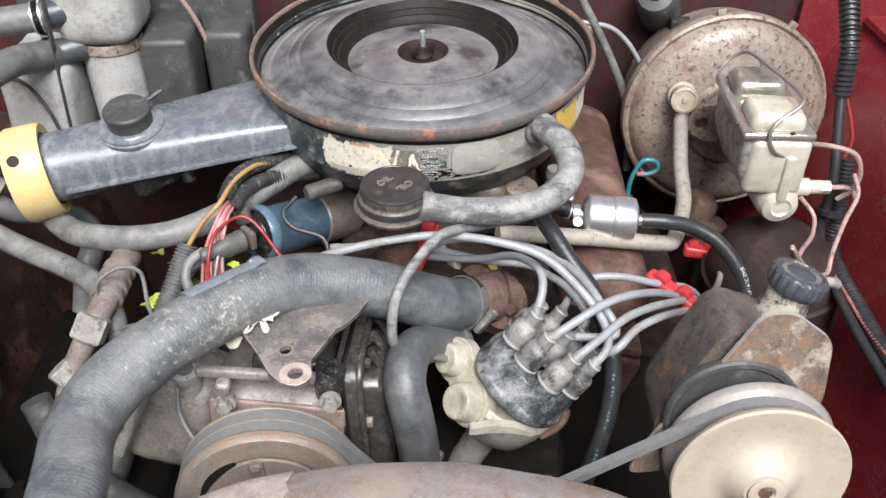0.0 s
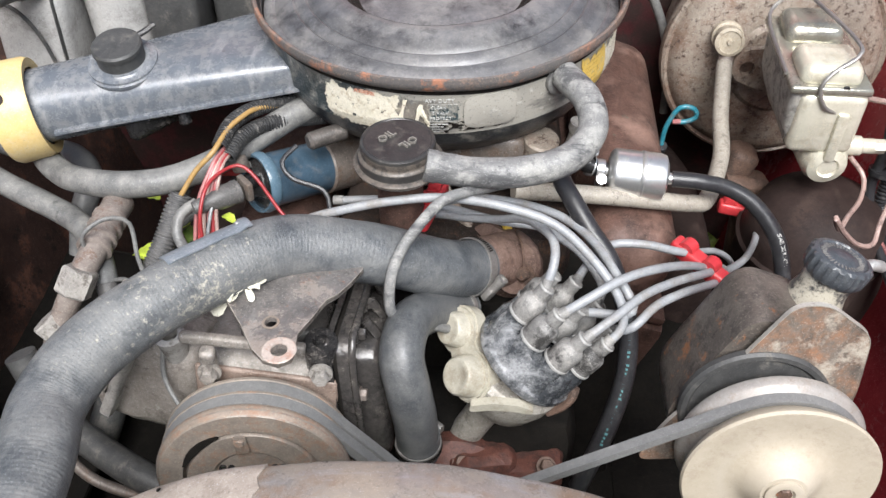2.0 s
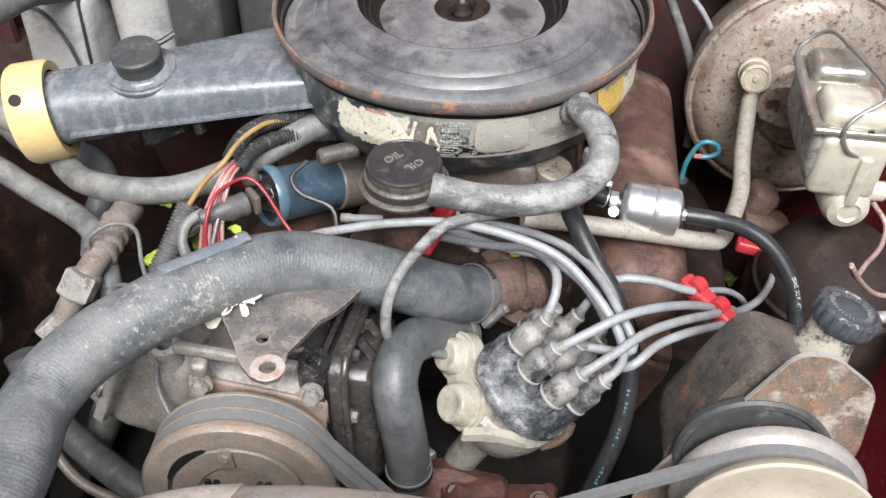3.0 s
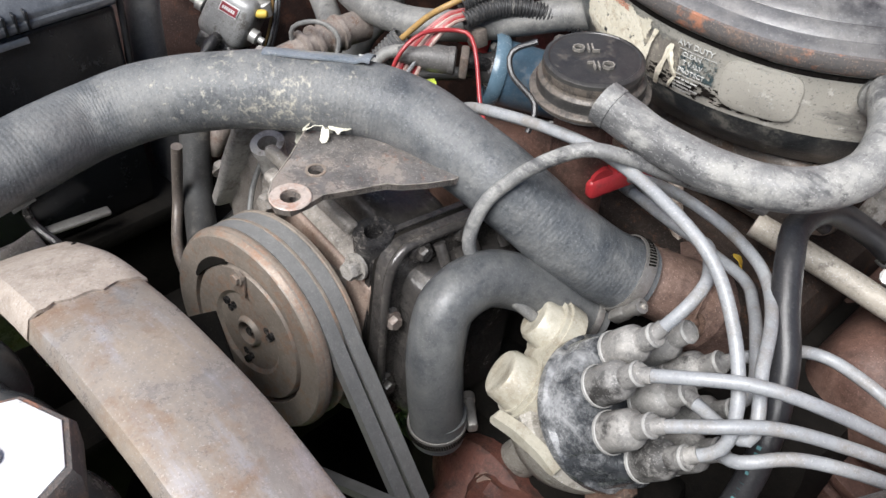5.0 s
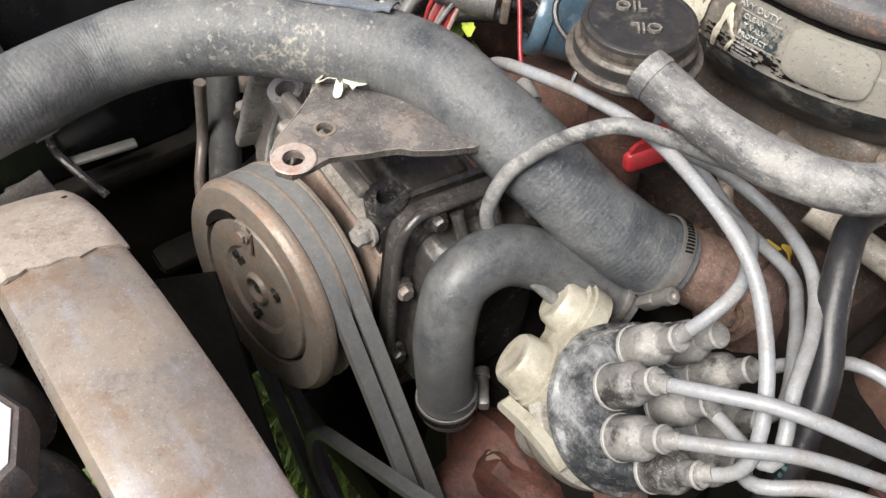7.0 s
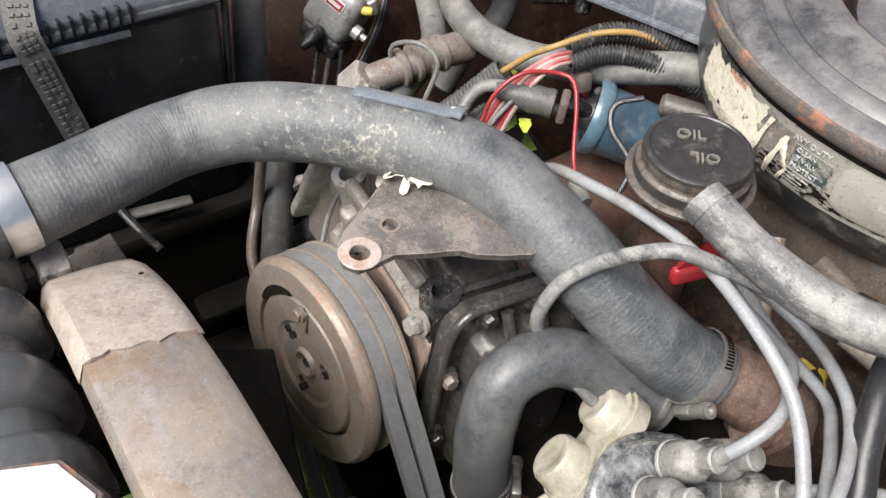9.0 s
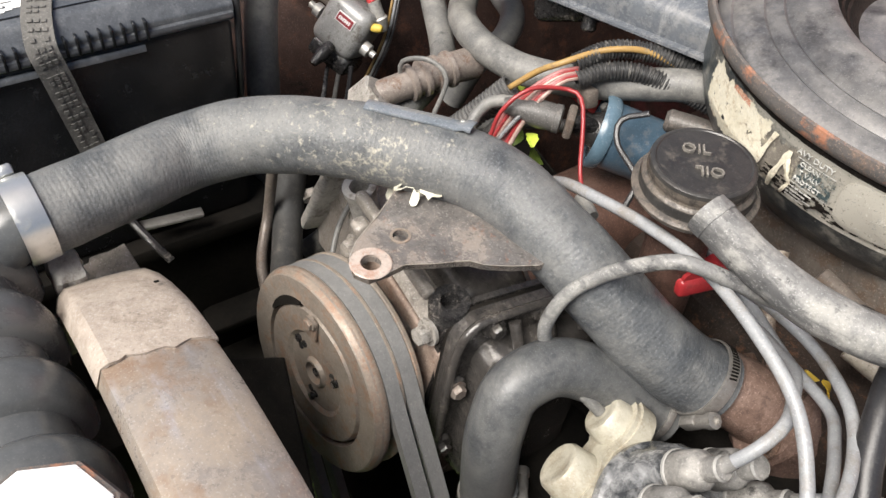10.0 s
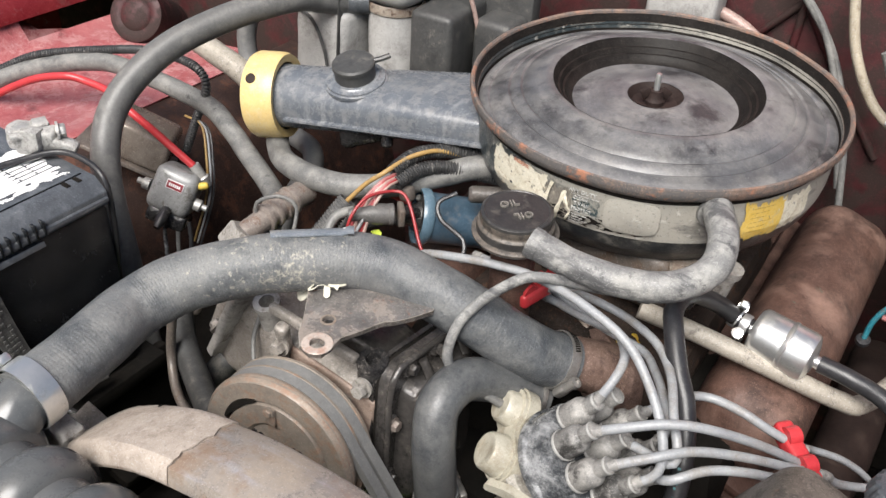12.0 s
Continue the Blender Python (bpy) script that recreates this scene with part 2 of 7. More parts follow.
tape_dust = mat("tape_dust", (0.31, 0.262, 0.222), (0.415, 0.358, 0.308), 40, 0.75, 0, 0.45, (0.21, 0.172, 0.138), 0.47, 12, (0.5, 0.46, 0.41), 0.33, 50, soft=0.14)
seat_pale = mat("seat_pale", (0.36, 0.30, 0.262), (0.50, 0.425, 0.375), 80, 0.55, 0.1, 0.3, (0.36, 0.19, 0.13), 0.46, 30, (0.12, 0.10, 0.09), 0.33, 30, soft=0.12)
bracket_steel = mat("bracket_steel", (0.105, 0.097, 0.093), (0.20, 0.187, 0.178), 70, 0.27, 0.3, 0.35, (0.36, 0.305, 0.262), 0.47, 12, (0.27, 0.125, 0.08), 0.34, 34, slope=("Y", 0.524, 0.488, 0.26), streak=((1.5, 0.4, 1.0), (0.30, 0.285, 0.265), 0.40, 24), specks=0.4, soft=0.14)
comp_dirt = mat("comp_dirt", (0.20, 0.18, 0.158), (0.33, 0.30, 0.268), 70, 0.52, 0.15, 0.4, (0.06, 0.053, 0.047), 0.44, 16, (0.48, 0.46, 0.43), 0.31, 40, specks=0.4, soft=0.12)
orange_wire = mat("orange_wire", (0.3, 0.18, 0.06), (0.36, 0.23, 0.085), 60, 0.6, 0, 0.05, (0.2, 0.15, 0.09), 0.45, 40, specks=0.2)
pink_wire = mat("pink_wire", (0.25, 0.08, 0.08), (0.35, 0.14, 0.135), 60, 0.55, 0, 0.05, (0.1, 0.05, 0.045), 0.47, 26, specks=0.2)
red_wire = mat("red_wire", (0.24, 0.02, 0.025), (0.31, 0.036, 0.038), 60, 0.42, 0, 0.05, (0.13, 0.04, 0.036), 0.42, 30, specks=0.2)
blue_wire = mat("blue_wire", (0.02, 0.15, 0.20), (0.035, 0.20, 0.25), 60, 0.4, 0, 0.05, (0.10, 0.13, 0.13), 0.42, 30)
yellow_tag = mat("yellow_tag", (0.55, 0.38, 0.05), (0.6, 0.43, 0.08), 60, 0.5, 0, 0.05)
sticker_cream = mat("sticker_cream", (0.60, 0.555, 0.43), (0.76, 0.72, 0.60), 80, 0.6, 0, 0.5, (0.44, 0.36, 0.25), 0.44, 30, (0.12, 0.11, 0.09), 0.35, 60)
sticker_red = mat("sticker_red", (0.5, 0.2, 0.13), (0.58, 0.32, 0.22), 80, 0.6, 0, 0.1)
sticker_yellow = mat("sticker_yellow", (0.62, 0.4, 0.06), (0.7, 0.5, 0.14), 60, 0.55, 0, 0.1, (0.5, 0.42, 0.25), 0.42, 20)
sticker_faint = mat("sticker_faint", (0.42, 0.27, 0.06), (0.5, 0.34, 0.10), 60, 0.6, 0, 0.1)
backing_brown = mat("backing_brown", (0.13, 0.118, 0.10), (0.22, 0.20, 0.172), 80, 0.6, 0, 0.3, (0.38, 0.35, 0.27), 0.44, 30, (0.05, 0.047, 0.042), 0.36, 40)
print_teal = mat("print_teal", (0.03, 0.05, 0.055), (0.06, 0.082, 0.085), 80, 0.5, 0, 0.1, (0.34, 0.325, 0.28), 0.51, 40)
leaf_dry = mat("leaf_dry", (0.5, 0.48, 0.38), (0.66, 0.64, 0.54), 200, 0.7, 0, 0.1, (0.16, 0.16, 0.13), 0.42, 60)
leaf_green = mat("leaf_green", (0.1, 0.18, 0.03), (0.24, 0.34, 0.06), 30, 0.6, 0, 0.1, (0.35, 0.36, 0.14), 0.4, 12)
strap_rubber = mat("strap_rubber", (0.09, 0.088, 0.082), (0.15, 0.145, 0.135), 120, 0.7, 0, 0.3)
corroded_lead = mat("corroded_lead", (0.30, 0.295, 0.28), (0.46, 0.45, 0.43), 110, 0.6, 0.2, 0.6, (0.16, 0.15, 0.14), 0.46, 60, (0.72, 0.72, 0.70), 0.36, 70, soft=0.1)
lead_metal = mat("lead_metal", (0.4, 0.39, 0.37), (0.55, 0.54, 0.52), 80, 0.5, 0.6, 0.2)
grey_paint = mat("grey_paint", (0.25, 0.25, 0.248), (0.33, 0.33, 0.325), 60, 0.5, 0.2, 0.1, (0.10, 0.088, 0.075), 0.44, 18)
brown_metal = mat("brown_metal", (0.1, 0.085, 0.075), (0.17, 0.145, 0.125), 50, 0.5, 0.15, 0.15, (0.12, 0.08, 0.055), 0.45, 14)
white_ink = mat("white_ink", (0.42, 0.42, 0.40), (0.6, 0.6, 0.57), 60, 0.6, 0, 0.02, (0.10, 0.10, 0.10), 0.42, 60)
ink_blue = mat("ink_blue", (0.05, 0.14, 0.15), (0.07, 0.18, 0.19), 60, 0.6, 0, 0.02, specks=0)

sheave_grey = mat("sheave_grey", (0.27, 0.25, 0.232), (0.36, 0.335, 0.31), 60, 0.5, 0.2, 0.1, (0.24, 0.19, 0.15), 0.44, 16, film=0.6, specks=0.15)
pulley_tan = mat("pulley_tan", (0.375, 0.325, 0.248), (0.43, 0.378, 0.298), 40, 0.68, 0.0, 0.06, (0.3, 0.245, 0.18), 0.44, 8, film=0.5, rings=((0.266, 0.47, 0.87), (0.45, 0.41, 0.345), 0.45, 40), specks=0.12)
ps_plate = mat("ps_plate", (0.12, 0.10, 0.084), (0.20, 0.17, 0.142), 70, 0.5, 0.1, 0.35, (0.34, 0.165, 0.085), 0.50, 16, (0.42, 0.375, 0.31), 0.42, 14, focus=(((0.31, 0.52, 0.955), 0.05, 0.1),), streak=((1.5, 1.0, 0.5), (0.05, 0.045, 0.04), 0.43, 30), soft=0.16)
neck_scuffed = mat("neck_scuffed", (0.03, 0.03, 0.03), (0.06, 0.06, 0.06), 60, 0.42, 0, 0.2, (0.50, 0.46, 0.37), 0.52, 14, (0.14, 0.14, 0.14), 0.36, 40)
black_plastic = mat("black_plastic", (0.045, 0.05, 0.056), (0.07, 0.076, 0.084), 80, 0.42, 0, 0.15, (0.15, 0.152, 0.155), 0.4, 30)
grimy_grey = mat("grimy_grey", (0.14, 0.135, 0.13), (0.2, 0.19, 0.18), 80, 0.6, 0, 0.1)
oil_letter = mat("oil_letter", (0.14, 0.13, 0.115), (0.2, 0.185, 0.165), 90, 0.6, 0, 0.1)
valve_bone = mat("valve_bone", (0.33, 0.285, 0.215), (0.42, 0.37, 0.285), 60, 0.6, 0, 0.1, (0.22, 0.175, 0.125), 0.44, 30)
lid_zinc = mat("lid_zinc", (0.33, 0.32, 0.265), (0.46, 0.445, 0.375), 60, 0.20, 0.65, 0.1, (0.26, 0.235, 0.19), 0.47, 10, specks=0.2)
mc_cast = mat("mc_cast", (0.3, 0.29, 0.265), (0.5, 0.48, 0.43), 120, 0.55, 0.2, 0.45, (0.15, 0.14, 0.125), 0.48, 26, (0.65, 0.63, 0.58), 0.37, 60)
steel_dull = mat("steel_dull", (0.3, 0.29, 0.27), (0.42, 0.4, 0.38), 80, 0.45, 0.8, 0.1)
regulator_tin = mat("regulator_tin", (0.16, 0.135, 0.115), (0.25, 0.215, 0.185), 50, 0.28, 0.35, 0.12, (0.11, 0.085, 0.068), 0.45, 14, soft=0.14)
line_pink = mat("line_pink", (0.3, 0.2, 0.175), (0.38, 0.27, 0.235), 60, 0.6, 0.1, 0.1, (0.12, 0.08, 0.07), 0.45, 26)
dirt_brown = mat("dirt_brown", (0.018, 0.012, 0.011), (0.034, 0.022, 0.019), 40, 0.75, 0, 0.25, (0.05, 0.034, 0.028), 0.44, 10, specks=0.15, spec=0.2)
hose_grey = mat("hose_grey", (0.1, 0.1, 0.1), (0.145, 0.144, 0.141), 60, 0.58, 0, 0.14, (0.2, 0.195, 0.18), 0.46, 12, film=0.6, specks=0.12)
tape_grey = mat("tape_grey", (0.15, 0.175, 0.20), (0.23, 0.25, 0.275), 60, 0.4, 0.1, 0.15, (0.33, 0.33, 0.32), 0.42, 30)
apron_red = mat("apron_red", (0.27, 0.060, 0.066), (0.38, 0.135, 0.135), 30, 0.32, 0, 0.1, (0.50, 0.33, 0.32), 0.46, 6, (0.11, 0.035, 0.035), 0.37, 9, film=0.7, soft=0.2)

ps_black = mat("ps_black", (0.07, 0.06, 0.052), (0.14, 0.12, 0.103), 60, 0.48, 0.1, 0.3, (0.05, 0.045, 0.04), 0.46, 18, (0.26, 0.12, 0.06), 0.36, 22, focus=(((0.2, 0.55, 0.91), 0.06, 0.12),))
intake_grime = mat("intake_grime", (0.016, 0.012, 0.010), (0.040, 0.028, 0.022), 60, 0.75, 0, 0.5, (0.12, 0.062, 0.038), 0.42, 22, spec=0.2)

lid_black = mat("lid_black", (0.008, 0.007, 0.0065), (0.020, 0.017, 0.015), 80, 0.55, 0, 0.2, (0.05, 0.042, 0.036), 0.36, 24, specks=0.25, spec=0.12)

loom_grey = mat("loom_grey", (0.06, 0.06, 0.06), (0.11, 0.108, 0.105), 90, 0.6, 0, 0.2, (0.2, 0.19, 0.175), 0.42, 40)

plate_rust = mat("plate_rust", (0.19, 0.14, 0.112), (0.28, 0.215, 0.178), 80, 0.6, 0.1, 0.25, (0.2, 0.11, 0.07), 0.45, 14, (0.06, 0.05, 0.045), 0.34, 30, soft=0.12)

belt_rubber = mat("belt_rubber", (0.15, 0.15, 0.149), (0.2, 0.2, 0.196), 200, 0.65, 0, 0.12, (0.26, 0.255, 0.24), 0.42, 40, film=0.5, specks=0.2)

wall_band = mat("wall_band", (0.016, 0.018, 0.020), (0.042, 0.045, 0.047), 60, 0.42, 0, 0.2, (0.18, 0.172, 0.15), 0.45, 12, (0.45, 0.43, 0.37), 0.33, 45)

coil_rim = mat("coil_rim", (0.07, 0.12, 0.16), (0.1, 0.155, 0.2), 40, 0.35, 0, 0.06, (0.16, 0.18, 0.2), 0.4, 30, specks=0.2)

oil_flange = mat("oil_flange", (0.075, 0.063, 0.053), (0.13, 0.11, 0.092), 90, 0.45, 0, 0.2, (0.035, 0.032, 0.03), 0.5, 30, specks=0.2)

pulley_edge = mat("pulley_edge", (0.2, 0.165, 0.135), (0.3, 0.245, 0.2), 90, 0.55, 0.2, 0.15, (0.26, 0.14, 0.085), 0.46, 18, specks=0.2, soft=0.12)

pipe_tan = mat("pipe_tan", (0.27, 0.245, 0.205), (0.38, 0.345, 0.29), 60, 0.65, 0.1, 0.2, (0.16, 0.14, 0.12), 0.44, 26)

bowl_grey = mat("bowl_grey", (0.24, 0.225, 0.195), (0.36, 0.34, 0.3), 80, 0.6, 0.15, 0.3, (0.14, 0.125, 0.105), 0.45, 24)

boot_ring = mat("boot_ring", (0.24, 0.235, 0.225), (0.33, 0.325, 0.31), 90, 0.5, 0, 0.1, specks=0.2)

connector_grey = mat("connector_grey", (0.06, 0.058, 0.056), (0.11, 0.105, 0.1), 90, 0.6, 0, 0.2, (0.16, 0.15, 0.14), 0.42, 30)

ps_edge = mat("ps_edge", (0.45, 0.42, 0.37), (0.58, 0.55, 0.49), 90, 0.45, 0.4, 0.1, (0.2, 0.14, 0.1), 0.36, 40)

# Body red darkened: shade put into the colour, with a grime stain.
firewall_shade_grime = mat("firewall_shade_grime", (0.034, 0.009, 0.010), (0.062, 0.017, 0.018), 30, 0.6, 0, 0.2, (0.022, 0.016, 0.013), 0.54, 7, specks=0.2, spec=0.3)

pcv_rubber = mat("pcv_rubber", (0.14, 0.14, 0.139), (0.21, 0.21, 0.205), 60, 0.55, 0, 0.25, (0.32, 0.315, 0.295), 0.50, 14, (0.05, 0.05, 0.052), 0.39, 24, streak=((0.4, 1.6, 1.6), (0.06, 0.06, 0.063), 0.47, 40), specks=0.35, soft=0.10)

worn_edge = mat("worn_edge", (0.3, 0.265, 0.225), (0.42, 0.38, 0.33), 90, 0.5, 0.2, 0.1, (0.14, 0.11, 0.09), 0.42, 30)

bypass_rubber = mat("bypass_rubber", (0.045, 0.048, 0.052), (0.08, 0.084, 0.088), 80, 0.42, 0, 0.2, (0.17, 0.17, 0.162), 0.5, 9, film=0.6, specks=0.25, soft=0.18)

cast_pale = mat("cast_pale", (0.36, 0.34, 0.315), (0.54, 0.52, 0.485), 90, 0.6, 0.15, 0.35, (0.14, 0.115, 0.095), 0.46, 18, (0.7, 0.69, 0.66), 0.33, 40, specks=0.3, soft=0.12)

# Greyer than the black lid: sky reflection put into the base colour.
battery_lid = mat("battery_lid", (0.058, 0.063, 0.070), (0.085, 0.091, 0.10), 50, 0.16, 0, 0.03, (0.14, 0.148, 0.158), 0.45, 10, (0.55, 0.56, 0.57), 0.25, 26, coat=0.6, specks=0.2, soft=0.14)

label_red = mat("label_red", (0.2, 0.02, 0.03), (0.26, 0.035, 0.045), 60, 0.45, 0, 0.03)

loom_black = mat("loom_black", (0.025, 0.025, 0.026), (0.05, 0.05, 0.05), 90, 0.5, 0, 0.2, (0.2, 0.19, 0.175), 0.42, 40, specks=0.3)

fitting_dust = mat("fitting_dust", (0.15, 0.125, 0.11), (0.25, 0.215, 0.19), 70, 0.6, 0.15, 0.3, (0.14, 0.08, 0.055), 0.44, 18, specks=0.3)

leaf_yellow = mat("leaf_yellow", (0.62, 0.38, 0.03), (0.74, 0.5, 0.06), 60, 0.5, 0, 0.1)

leaf_bright = mat("leaf_bright", (0.3, 0.4, 0.04), (0.48, 0.55, 0.08), 60, 0.5, 0, 0.1, (0.2, 0.3, 0.04), 0.42, 30)

arch_rubber = mat("arch_rubber", (0.085, 0.084, 0.082), (0.135, 0.133, 0.128), 60, 0.55, 0, 0.14, (0.19, 0.182, 0.17), 0.45, 12, film=0.6, specks=0.15)

fitting_grime = mat("fitting_grime", (0.05, 0.045, 0.041), (0.095, 0.085, 0.077), 70, 0.5, 0.1, 0.3, (0.15, 0.13, 0.115), 0.42, 22)

cover_grime = mat("cover_grime", (0.20, 0.175, 0.152), (0.33, 0.298, 0.265), 70, 0.55, 0.1, 0.6, (0.06, 0.05, 0.043), 0.43, 18, (0.55, 0.53, 0.49), 0.36, 26, specks=0.4, soft=0.12)

# ---- geometry helpers ----


def part(name, bm, material, parent=None, label="", sharp=38):
    """Links a bmesh, built in world coordinates, as one mesh object under a thing or a part."""
    me = bpy.data.meshes.new(name)
    bmesh.ops.recalc_face_normals(bm, faces=bm.faces)
    bm.to_mesh(me)
    bm.free()
    for p in me.polygons:
        p.use_smooth = True
    me.set_sharp_from_angle(angle=radians(sharp))
    me.materials.append(material)
    ob = new(name, me)
    if parent:
        ob.parent = parent
        if parent.type == "EMPTY":
            ob.matrix_parent_inverse = Matrix.Translation(parent.location).inverted()
    if label:
        tagged(ob, label)
    return ob


def thing(name, base, label, category, group="", kind=""):
    ob = new(name)
    ob.location = base
    ob.empty_display_size = 0.02
    return tagged(ob, label, category, group, kind)


def axis(origin, direction, up=(0, 0, 1)):
    """A frame at origin whose z runs along direction."""
    z = Vector(direction).normalized()
    u = Vector(up)
    if abs(z.dot(u.normalized())) > 0.98:
        u = Vector((0, 1, 0))
    x = u.cross(z).normalized()
    y = z.cross(x)
    return Matrix.Translation(origin) @ Matrix((x, y, z)).transposed().to_4x4()


def ring_skin(bm, loops, closed_u=True, cap0=True, cap1=True):
    rows = [[bm.verts.new(p) for p in lp] for lp in loops]
    n = len(rows[0])
    for a, b in zip(rows, rows[1:]):
        for k in range(n if closed_u else n - 1):
            bm.faces.new((a[k], a[(k + 1) % n], b[(k + 1) % n], b[k]))
    if cap0 and closed_u:
        bm.faces.new(rows[0][::-1])
    if cap1 and closed_u:
        bm.faces.new(rows[-1])
    return rows


def lathe(profile, m, seg=40, bm=None, cap=True, warp=None):
    """Revolves (radius, height) pairs about the z of m."""
    bm = bm or bmesh.new()
    loops = []
    for r, h in profile:
        lp = []
        for k in range(seg):
            a = 2 * math.pi * k / seg
            p = Vector((r * math.cos(a), r * math.sin(a), h))
            if warp:
                p = warp(p, a)
            lp.append(m @ p)
        loops.append(lp)
    c0, c1 = cap if isinstance(cap, tuple) else (cap, cap)
    ring_skin(bm, loops, True, c0, c1)
    return bm


def spline(pts, step=0.006):
    """Catmull-Rom through the points, as a list of even-ish samples."""
    P = [Vector(p) for p in pts]
    if len(P) == 2:
        P = [P[0], P[0].lerp(P[1], 0.5), P[1]]
    P = [2 * P[0] - P[1]] + P + [2 * P[-1] - P[-2]]
    out = []
    for i in range(1, len(P) - 2):
        a, b, c, d = P[i - 1:i + 3]
        n = max(2, int((c - b).length / step))
        for k in range(n):
            t = k / n
            out.append(0.5 * (2 * b + (c - a) * t + (2 * a - 5 * b + 4 * c - d) * t * t + (3 * b - a - 3 * c + d) * t ** 3))
    out.append(P[-2])
    return out


def tube(pts, r, seg=14, step=0.006, bm=None, rib=0.0, pitch=0.006, wall=0.0, wobble=0.0, seed=0.0):
    """A round tube along a spline; r a radius or a list of radii at the points; rib: corrugation depth; wall: open, with that thickness at its ends."""
    bm = bm or bmesh.new()
    if rib:
        step = pitch / 4
    C = spline(pts, step)
    n = len(C)
    T = [(C[min(i + 1, n - 1)] - C[max(i - 1, 0)]).normalized() for i in range(n)]
    u = T[0].orthogonal().normalized()
    loops, s = [], 0.0
    for i in range(n):
        if i:
            s += (C[i] - C[i - 1]).length
            u = (u - T[i] * u.dot(T[i])).normalized()
        v = T[i].cross(u)
        rr = r if not isinstance(r, (list, tuple)) else float(np.interp(i / (n - 1) * (len(r) - 1), range(len(r)), r))
        if rib:
            rr += rib * (1 if (s / pitch) % 1 < 0.5 else -1) * 0.5
        lp = []
        for k in range(seg):
            a = 2 * math.pi * k / seg
            q = rr
            if wobble:
                q += wobble * noise.noise(Vector((s * 30 + seed, math.cos(a), math.sin(a))))
            lp.append(C[i] + (u * math.cos(a) + v * math.sin(a)) * q)
        loops.append(lp)
    if wall:
        e0 = [[C[0] + (p - C[0]) * (1 - wall / r) for p in loops[0]]]
        e1 = [[C[-1] + (p - C[-1]) * (1 - wall / r) for p in loops[-1]]]
        d0 = [[p + T[0] * 0.01 for p in e0[0]]]
        d1 = [[p - T[-1] * 0.01 for p in e1[0]]]
        loops = d0 + e0 + loops + e1 + d1
    ring_skin(bm, loops)
    return bm


def box(size, m, bevel=0.004, segs=2, bm=None, taper=None):
    """A bevelled box, centred on m. taper: (sx, sy) scale of the top."""
    own = bmesh.new()
    bmesh.ops.create_cube(own, size=1)
    for v in own.verts:
        f = (1, 1) if not taper or v.co.z < 0 else taper
        v.co = Vector((v.co.x * size[0] * f[0], v.co.y * size[1] * f[1], v.co.z * size[2]))
    if bevel:
        bmesh.ops.bevel(own, geom=own.edges[:], offset=bevel, segments=segs, profile=0.5, affect="EDGES")
    bmesh.ops.transform(own, matrix=m, verts=own.verts)
    return merge(bm, own)


def merge(bm, own):
    if bm is None:
        return own
    tmp = bpy.data.meshes.new("tmp")
    own.to_mesh(tmp)
    own.free()
    bm.from_mesh(tmp)
    bpy.data.meshes.remove(tmp)
    return bm


def plate(outline, thick, m, holes=(), bevel=0.0, bm=None, round_r=0.0):
    """A flat plate of the outline (x, y) in the plane of m, thickness along its z, with round holes (x, y, r)."""
    own = bmesh.new()
    edges = []

    def loop(pts):
        vs = [own.verts.new((x, y, 0)) for x, y in pts]
        edges.extend(own.edges.new((vs[i], vs[(i + 1) % len(vs)])) for i in range(len(vs)))

    loop(rounded(outline, round_r) if round_r else outline)
    for hx, hy, hr in holes:
        loop([(hx + hr * math.cos(2 * math.pi * k / 20), hy + hr * math.sin(2 * math.pi * k / 20)) for k in range(20)])
    bmesh.ops.triangle_fill(own, edges=edges, use_beauty=True, use_dissolve=False)
    ret = bmesh.ops.extrude_face_region(own, geom=own.faces[:])
    vs = [g for g in ret["geom"] if isinstance(g, bmesh.types.BMVert)]
    bmesh.ops.translate(own, vec=(0, 0, thick), verts=vs)
    bmesh.ops.transform(own, matrix=m, verts=own.verts)
    return merge(bm, own)


def rounded(pts, r, n=5):
    out = []
    P = [Vector((*p, 0)) for p in pts]
    for i, p in enumerate(P):
        a, b = P[i - 1] - p, P[(i + 1) % len(P)] - p
        d = min(r, a.length * 0.45, b.length * 0.45)
        q0, q1 = p + a.normalized() * d, p + b.normalized() * d
        for k in range(n + 1):
            t = k / n
            q = q0.lerp(p, t).lerp(p.lerp(q1, t), t)
            out.append((q.x, q.y))
    return out


def hexbolt(m, r=0.008, h=0.006, washer=True, bm=None):
    bm = bm or bmesh.new()
    lathe([(r * 0.9, 0), (r, h * 0.15), (r, h * 0.8), (r * 0.85, h)], m, 6, bm)
    if washer:
        lathe([(r * 1.35, -0.002), (r * 1.35, 0.0006)], m, 18, bm)
    return bm


